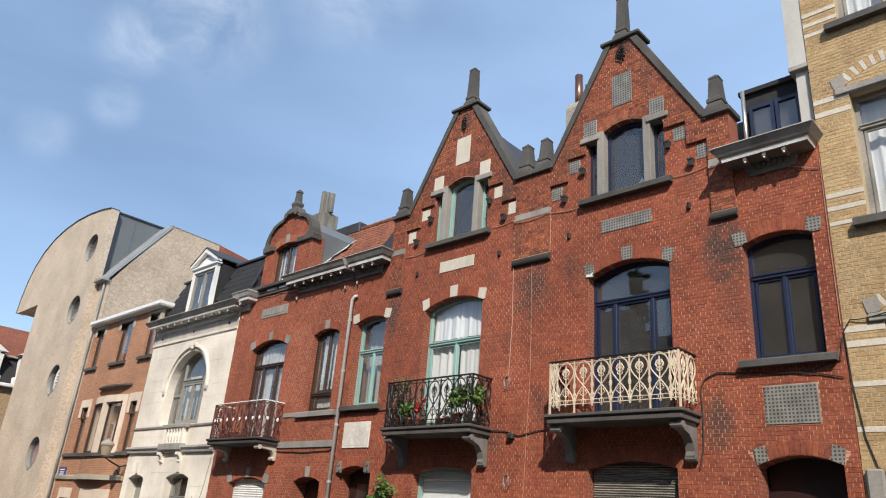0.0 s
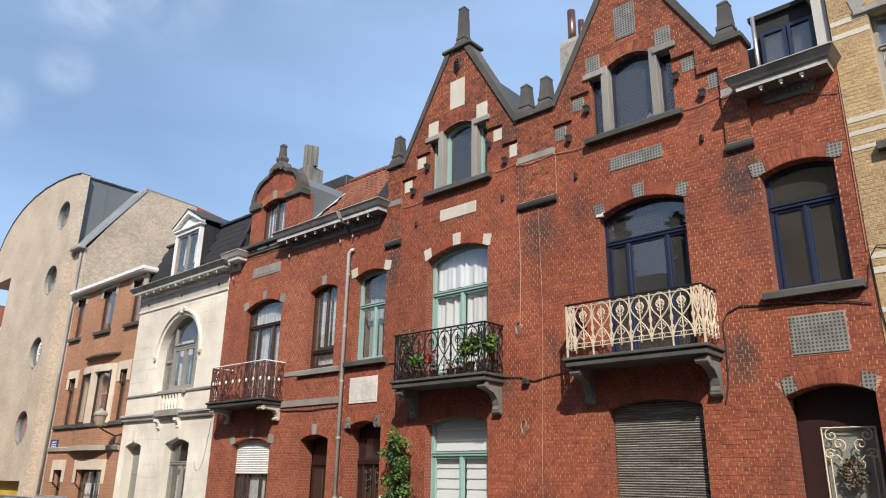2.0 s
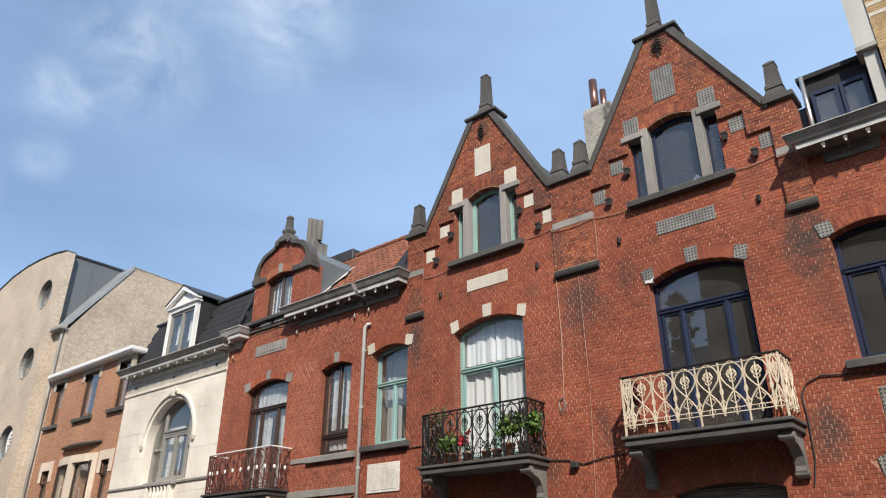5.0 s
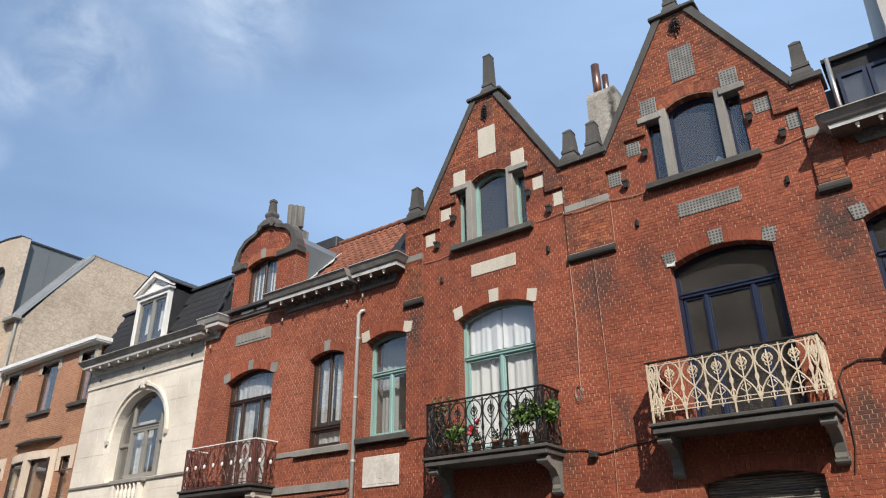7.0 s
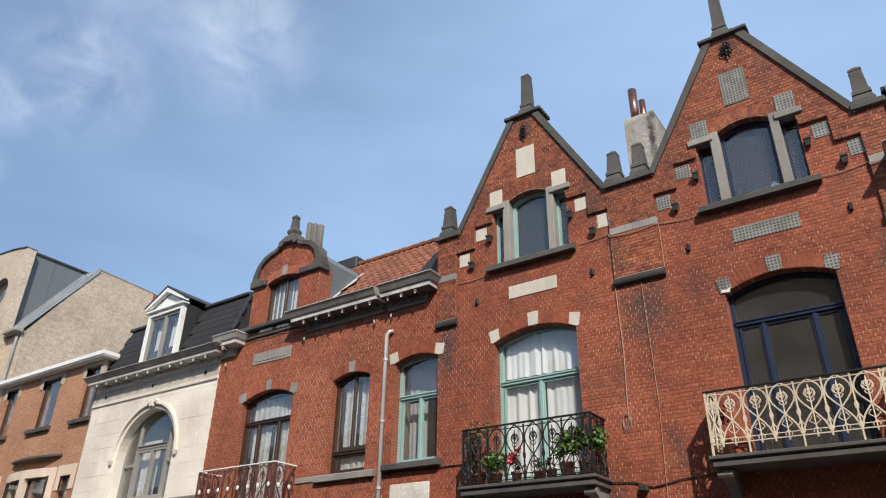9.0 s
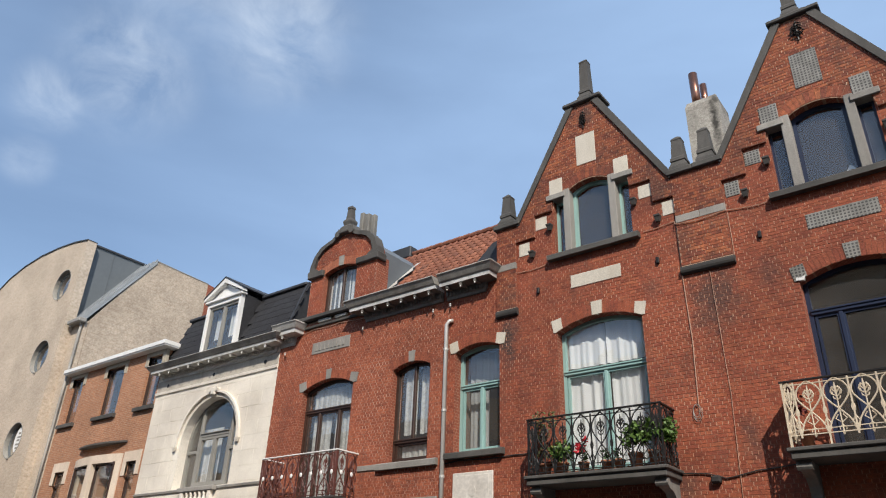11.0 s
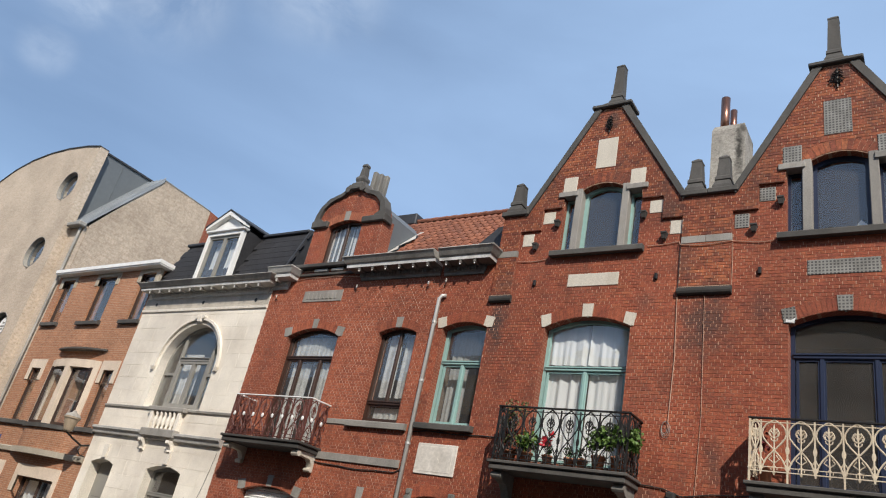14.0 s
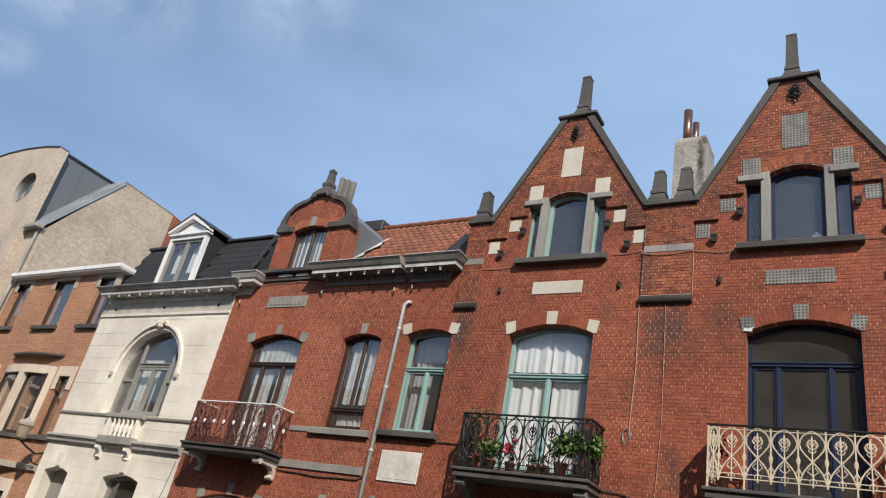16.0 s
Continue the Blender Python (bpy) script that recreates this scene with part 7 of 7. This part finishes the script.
def cable(points, r, material, label):
    th = thing("cable", points[0][0], FACE, points[0][2], label, "cable", "wall cables")
    fine = []
    for a, b in zip(points, points[1:]):
        for i in range(6):
            f = i / 6
            p = Vector(a).lerp(Vector(b), f)
            p.z += 0.010 * math.sin(p.x * 5.1) - 0.02 * math.sin(math.pi * f) * (abs(b[0] - a[0]) > 0.5)
            fine.append(p)
    fine.append(points[-1])
    part("wire", tube(fine, r, 5), material, th)


w0, w1, w2 = FACE - 0.025, FACE - 0.09, FACE - 0.10
cable([(-13.6, w0, 8.30), (-13.0, w0, 8.28), (-12.3, w0, 8.30)], 0.008, CABLE_PALE, "thin painted cable along the brick")
cable([(-10.05, w0, 8.44), (-9.42, w0, 8.46), (-9.38, w1, 8.36), (-8.42, w1, 8.36), (-8.38, w0, 8.38), (-7.7, w0, 8.34)], 0.008, CABLE_PALE, "thin painted cable along the brick")
cable([(-5.52, w0, 8.42), (-4.82, w0, 8.46), (-4.79, w1, 8.36), (-4.38, w1, 8.37), (-2.95, w0, 7.82)], 0.008, CABLE_PALE, "thin painted cable along the brick")
cable([(-9.39, w0, 8.35), (-9.39, w0, 7.28), (-9.36, w0, 6.0), (-9.40, w0, 4.85)], 0.009, CABLE_PALE, "thin painted cable down the brick")
cable([(-8.405, w0, 8.34), (-8.40, w0, 7.9), (-8.405, w0, 7.32)], 0.007, CABLE_PALE, "thin painted cable down the pier edge")
cable([(-8.88, w0, 7.28), (-8.83, w0, 5.0), (-8.93, w0, 2.0), (-8.95, w0, 0.2)], 0.005, CABLE_PALE, "thin painted cable down the brick")
cable([(-9.85, w0, 3.72), (-9.4, w0, 3.68), (-9.1, w0, 3.60), (-8.6, w0, 3.68), (-7.95, w0, 3.74)], 0.011, CABLE, "black cable slung between the balconies")
cable([(-5.30, w0, 2.95), (-5.22, w0, 3.3), (-5.20, w0, 3.9), (-5.22, w0, 4.28), (-5.12, w0, 4.44), (-4.9, w0, 4.52), (-4.2, w0, 4.46), (-3.4, w0, 4.42), (-3.0, w0, 4.55), (-2.93, w0, 4.9)], 0.012, CABLE, "black cable looping under the sill")
cable([(-3.9, w0, 4.47), (-3.3, w0, 4.35), (-2.98, w0, 4.28)], 0.010, CABLE, "black cable looping under the sill")
cable([(-2.80, w0, 5.15), (-2.90, w0, 5.0), (-2.88, w0, 4.2), (-2.80, w0, 3.4), (-2.70, w0, 3.0), (-2.55, w0, 2.85)], 0.009, CABLE, "black cable down the yellow brick")
cable([(-2.2, FACE - 0.1, 5.18), (-2.80, w0, 5.15)], 0.009, CABLE, "black cable along the steel lintel")
cable([(-2.92, w0, 8.0), (-2.93, w0, 6.5), (-2.93, w0, 5.1)], 0.005, CABLE_PALE, "thin cable at the house joint")
cable([(-17.6, w0, 3.44), (-16.8, w0, 3.38), (-15.2, w0, 3.40), (-15.0, w0, 3.5), (-14.98, w0, 4.3), (-14.5, w0, 4.33), (-12.5, w0, 4.34)], 0.012, CABLE, "black cable under the stone band")
cable([(-21.75, w0, 2.1), (-21.7, w0, 1.92), (-21.55, w0, 1.82), (-21.38, w0, 1.88), (-21.25, w0, 2.1), (-21.15, w0, 2.5), (-21.08, w0, 2.9), (-21.02, w0, 3.3)], 0.005, CABLE, "thin slack cable on the cream front")
cable([(-20.6, w0, 8.22), (-19.6, w0, 8.25), (-18.6, w0, 8.27), (-17.7, w0, 8.20)], 0.009, CABLE_PALE, "thin painted cable along the brick")
for x, z in ((-9.44, 4.72), (-9.35, 2.72)):
    lp = thing("cable_coil", x, FACE - 0.03, z, "small coil of grey cable hung on the brick", "cable", "cable coils")
    bm = bmesh.new()
    for k in range(3):
        tube([(x + 0.012 * (k - 1) + (0.05 + 0.014 * k) * math.cos(t), FACE - 0.025 - 0.01 * k, z + 0.02 * (1 - k) + (0.11 + 0.018 * k) * math.sin(t)) for t in (j * math.pi / 8 for j in range(16))], 0.0045, 4, bm, True)
    part("coil", bm, TAUPE, lp)
jb = thing("junction_box", -9.25, FACE, 3.6, "small black junction box on the brick", "box")
part("case", box(-9.34, -9.18, FACE - 0.1, FACE, 3.52, 3.64, 0.02), CABLE, jb)
part("lid", box(-9.32, -9.20, FACE - 0.115, FACE - 0.098, 3.54, 3.62, 0.005), CABLE, jb)
sg_ = thing("street_sign", -32.85, FACE, 2.82, "small blue and white enamel street sign", "sign")
part("sign_plate", box(-33.25, -32.5, FACE - 0.03, FACE - 0.005, 2.66, 3.0, 0.005), worn("enamel_blue", (0.03, 0.06, 0.22), 0.35), sg_)
for z in (2.90, 2.80, 2.72):
    part("lettering_bar", box(-33.1, -32.65, FACE - 0.034, FACE - 0.029, z - 0.02, z + 0.02), WHITE, sg_)
sl = thing("street_lamp", -26.95, FACE, 3.1, "wall-mounted street lantern on a curled iron bracket", "lamp")
part("bracket", tube([(-26.95, FACE, 3.05), (-26.95, FACE - 0.25, 2.98), (-26.95, FACE - 0.6, 3.12), (-26.95, FACE - 0.85, 3.25)], 0.03, 6), BLACKIRON, sl)
part("bracket_curl", tube([(-26.95, FACE - 0.02, 2.7), (-26.95, FACE - 0.2, 2.72), (-26.95, FACE - 0.32, 2.85), (-26.95, FACE - 0.25, 2.98)], 0.02, 6), BLACKIRON, sl)
part("lantern", lathe([(0.07, 0), (0.13, 0.05), (0.20, 0.36), (0.235, 0.40), (0.235, 0.45)], -26.95, FACE - 0.85, 3.25, 12), worn("grimy_lantern", (0.34, 0.27, 0.19), 0.5), sl, "grimy amber lantern bowl")
part("hood", lathe([(0.24, 0.45), (0.19, 0.52), (0.07, 0.58), (0.03, 0.64)], -26.95, FACE - 0.85, 3.25, 12), LEADGREY, sl)

# ---- plants ----
def flower_pot(x, y, z, r, h, label, centres, n, size, leaf, seed, bloom=None):
    fp = thing("potted_plant", x, y, z, label, "plant", "balcony plants")
    part("pot", lathe([(r * 0.7, 0), (r * 0.95, h * 0.85), (r * 1.05, h * 0.86), (r * 1.05, h), (r * 0.9, h), (r * 0.85, h * 0.9)], x, y, z, 12), TERRACOTTA, fp, smooth=True)
    leaves("foliage", centres, n, size, leaf, fp, seed)
    if bloom:
        leaves("blossom", bloom, 40, 0.06, PETAL, fp, seed + 1)


zb = 3.77
yb = FACE - 0.42
flower_pot(-12.22, yb, zb, 0.11, 0.24, "potted herb with thin grey-green shoots on a balcony", [(-12.25, yb, zb + 0.45, 0.14), (-12.3, yb, zb + 0.8, 0.16), (-12.1, yb, zb + 1.02, 0.17), (-12.35, yb, zb + 1.06, 0.17)], 80, 0.055, worn("olive_leaf", (0.12, 0.13, 0.045), 0.6, var=0.4, fine=9), 61)
flower_pot(-11.85, yb - 0.05, zb, 0.12, 0.22, "bushy green potted plant on a balcony", [(-11.85, yb - 0.1, zb + 0.42, 0.2), (-11.75, yb - 0.12, zb + 0.36, 0.16), (-11.95, yb - 0.1, zb + 0.34, 0.14)], 170, 0.07, LEAFMAT, 62)
flower_pot(-11.42, yb - 0.05, zb, 0.10, 0.2, "red geranium in a pot on a balcony", [(-11.42, yb - 0.05, zb + 0.3, 0.13)], 60, 0.07, LEAFDARK, 63, [(-11.43, yb - 0.16, zb + 0.40, 0.09), (-11.46, yb - 0.16, zb + 0.37, 0.08), (-11.42, yb - 0.14, zb + 0.44, 0.08), (-11.36, yb - 0.1, zb + 0.56, 0.05)])
for k, x in enumerate((-11.05, -10.80, -12.0)):
    flower_pot(x, yb + 0.1, zb, 0.1, 0.22, "small potted plant on a balcony", [(x, yb + 0.1, zb + 0.3, 0.1)], 40, 0.06, LEAFDARK, 64 + k)
flower_pot(-10.45, yb, zb, 0.13, 0.28, "leafy green potted shrub on a balcony", [(-10.5, yb - 0.1, zb + 0.5, 0.18), (-10.32, yb - 0.12, zb + 0.58, 0.2), (-10.42, yb, zb + 0.66, 0.17), (-10.2, yb - 0.14, zb + 0.5, 0.15)], 170, 0.07, LEAFMAT, 70)
flower_pot(-10.08, yb - 0.05, zb, 0.12, 0.28, "leafy green potted shrub on a balcony", [(-10.0, yb - 0.1, zb + 0.58, 0.18), (-9.84, yb - 0.05, zb + 0.62, 0.18), (-10.1, yb - 0.1, zb + 0.70, 0.13), (-9.80, yb - 0.1, zb + 0.48, 0.12)], 170, 0.07, LEAFMAT, 71)
flower_pot(-7.72, FACE - 0.35, 3.85, 0.1, 0.3, "dark red leafy potted plant on a balcony", [(-7.86, FACE - 0.3, 4.72, 0.14), (-7.8, FACE - 0.32, 4.5, 0.12)], 70, 0.08, worn("dark_red_leaf", (0.14, 0.02, 0.02), 0.6), 72)
shb = thing("climbing_shrub", -12.6, FACE - 0.3, ground_z(-12.6), "dense dark green climbing shrub beside a door", "plant")
rs = random.Random(5)
part("stem", tube([(-12.6, FACE - 0.25, ground_z(-12.6)), (-12.62, FACE - 0.2, 1.2), (-12.55, FACE - 0.15, 2.4)], 0.04, 6), BROWN, shb)
leaves("foliage", [(-12.6 + rs.uniform(-0.22, 0.22) * (1.1 - 0.2 * k / 26), FACE - 0.28 + rs.uniform(-0.08, 0.06), 0.0 + k * 0.098, 0.19) for k in range(26)], 130, 0.06, LEAFDARK, shb, 80)
leaves("young_foliage", [(-12.6 + rs.uniform(-0.3, 0.3), FACE - 0.36, 0.2 + k * 0.2, 0.18) for k in range(13)], 120, 0.065, LEAFMAT, shb, 81)


wr = thing("door_wreath", -3.66, FACE + 0.36, 1.9, "dried brown and grey-green wreath hung on a door grille", "wreath")
leaves("wreath_leaves", [(-3.66 + 0.13 * math.cos(k * 0.63), FACE + 0.36, 1.88 + 0.17 * math.sin(k * 0.63), 0.06) for k in range(10)], 24, 0.06, worn("dried_leaf", (0.13, 0.125, 0.085), 0.8, var=0.4, fine=9), wr, 91)
leaves("wreath_berries", [(-3.66 + 0.10 * math.cos(k * 0.9), FACE + 0.34, 1.88 + 0.14 * math.sin(k * 0.9), 0.05) for k in range(7)], 12, 0.045, worn("dried_berry", (0.24, 0.10, 0.07), 0.8), wr, 92)
bp = thing("doorbell_plate", -13.42, FACE, 1.2, "small white bell plate beside a door", "doorbell")
part("plate", box(-13.46, -13.38, FACE - 0.02, FACE, 1.12, 1.32, 0.005), WHITE, bp)
part("button", tube([(-13.42, FACE - 0.03, 1.18), (-13.42, FACE - 0.015, 1.18)], 0.018, 10), STEEL, bp)
bp2 = thing("letter_slot", -14.98, FACE, 1.1, "grey metal bell box beside the downpipe", "doorbell")
part("box_front", box(-14.84, -14.76, FACE - 0.03, FACE, 0.95, 1.25, 0.008), PIPEGREY, bp2)

# ---- parked cars ----
def car(x, y, paint, length, height, label, van=False):
    """A body lofted through cross-sections, with its glass laid just proud of it."""
    z = ground_z(x) - 0.12
    c = thing("car", x, y, z, label, "car", "parked cars")
    L, W = length / 2, 0.86
    tops = ((-1, 0.52), (-0.96, 0.63), (-0.90, 0.80), (-0.80, 0.93), (-0.55, 0.99), (-0.25, 1.0), (0.05, 0.985), (0.2, 0.93), (0.38, 0.80), (0.55, 0.655), (0.75, 0.60), (0.92, 0.52), (1.0, 0.38))
    if van:
        tops = ((-1, 0.55), (-0.97, 0.64), (-0.95, 0.84), (-0.90, 0.96), (-0.6, 1.0), (-0.2, 1.0), (0.15, 0.99), (0.3, 0.94), (0.45, 0.80), (0.6, 0.63), (0.78, 0.58), (0.93, 0.50), (1.0, 0.36))
    rows = []
    for u, t in tops:
        belt = min(0.62, t - 0.03)
        pinch = 1.0 - 0.16 * abs(u) ** 6
        rw = W * (0.90 - 0.20 * max(0.0, min(1.0, (t - 0.62) / 0.3))) * pinch
        half = [(W * 0.93 * pinch, 0.17), (W * pinch, 0.30), (W * pinch, 0.5 * (0.30 + belt)), (W * 0.975 * pinch, belt), (rw, t - 0.035), (rw * 0.82, t), (0.0, t + 0.012)]
        rows.append([Vector((x + u * L, y - w, z + v * height)) for w, v in half] + [Vector((x + u * L, y + w, z + v * height)) for w, v in half[-2::-1]])
    n = len(rows[0])
    bm = bmesh.new()
    vs = [[bm.verts.new(p) for p in row] for row in rows]
    for p, q in zip(vs, vs[1:]):
        for k in range(n):
            bm.faces.new((p[k], p[(k + 1) % n], q[(k + 1) % n], q[k]))
    bm.faces.new(vs[0]), bm.faces.new(vs[-1][::-1])
    body = part("body", bm, paint, c, smooth=True)

    def glazed(name, i0, i1, cols, grow):
        """Panes over the loft between two sections, drawn in from their edges."""
        bm = bmesh.new()
        grid = [[rows[i][k] + Vector(grow) for k in cols] for i in range(i0, i1 + 1)]
        g = [[bm.verts.new(p) for p in row] for row in grid]
        for p, q in zip(g, g[1:]):
            for k in range(len(cols) - 1):
                bm.faces.new((p[k], p[k + 1], q[k + 1], q[k]))
        mid = sum((v.co for v in bm.verts), Vector()) / len(bm.verts)
        for v in bm.verts:
            v.co = mid + (v.co - mid) * 0.90
        return part(name, bm, GLASS_DARK, c, smooth=True)

    for i0, i1 in ((3, 5), (5, 8)):
        glazed("side_window", i0, i1, (3, 4), (0, -0.02, 0.0))
        glazed("side_window", i0, i1, (9, 8), (0, 0.02, 0.0))
    glazed("windscreen", 6, 9, (4, 5, 6, 7, 8), (0.03, 0, 0.03))
    glazed("rear_window", 1, 3, (4, 5, 6, 7, 8), (-0.03, 0, 0.02))
    for u in (-0.62, 0.62):
        for sd in (-1, 1):
            yy = y + sd * (W - 0.08)
            wh = part("wheel", tube([(x + u * L, yy - 0.1, z + 0.31), (x + u * L, yy + 0.1, z + 0.31)], 0.31, 16), RUBBER, c)
            part("rim", tube([(x + u * L, yy - 0.11, z + 0.31), (x + u * L, yy + 0.11, z + 0.31)], 0.2, 12), STEEL, wh)
    for sd in (-1, 1):
        part("tail_light", box(x - L - 0.005, x - L + 0.06, y + sd * 0.62 - 0.12, y + sd * 0.62 + 0.12, z + height * 0.45, z + height * 0.56, 0.01), PETAL, c)
        part("headlight", box(x + L - 0.08, x + L + 0.0, y + sd * 0.62 - 0.12, y + sd * 0.62 + 0.12, z + height * 0.42, z + height * 0.52, 0.01), WHITE, c)
        part("mirror", box(x + 0.33 * L, x + 0.42 * L, y + sd * (W + 0.02) - 0.08, y + sd * (W + 0.02) + 0.08, z + height * 0.64, z + height * 0.71, 0.02), paint, c)
    return c


GLASS_DARK = worn("tinted_car_glass", (0.05, 0.06, 0.06), 0.06, var=0.1, bump=0.0)
car_white = worn("white_car_paint", (0.75, 0.76, 0.77), 0.25, var=0.04, bump=0.0)
car_dark = worn("black_car_paint", (0.015, 0.017, 0.02), 0.2, var=0.1, bump=0.0)
car_blue = worn("slate_blue_car_paint", (0.10, 0.14, 0.21), 0.25, 0.3, var=0.05, bump=0.0)
car(-12.75, 8.95, car_blue, 3.9, 1.44, "slate-blue hatchback parked at the kerb")
car(-20.2, 8.95, car_dark, 4.2, 1.38, "black hatchback parked at the kerb")
vn = car(-24.75, 8.95, car_white, 4.5, 1.77, "white van with roof rack parked at the kerb", True)
zr = ground_z(-24.75) - 0.12 + 1.77
for yy in (8.4, 9.5):
    part("roof_rack", box(-26.6, -24.3, yy - 0.03, yy + 0.03, zr + 0.08, zr + 0.14, 0.01), STEEL, vn)
for xx in (-26.4, -25.5, -24.6):
    part("rack_bar", box(xx - 0.03, xx + 0.03, 8.4, 9.5, zr + 0.0, zr + 0.09), STEEL, vn)
car(-32.5, 8.95, car_dark, 4.3, 1.45, "black hatchback parked at the kerb")
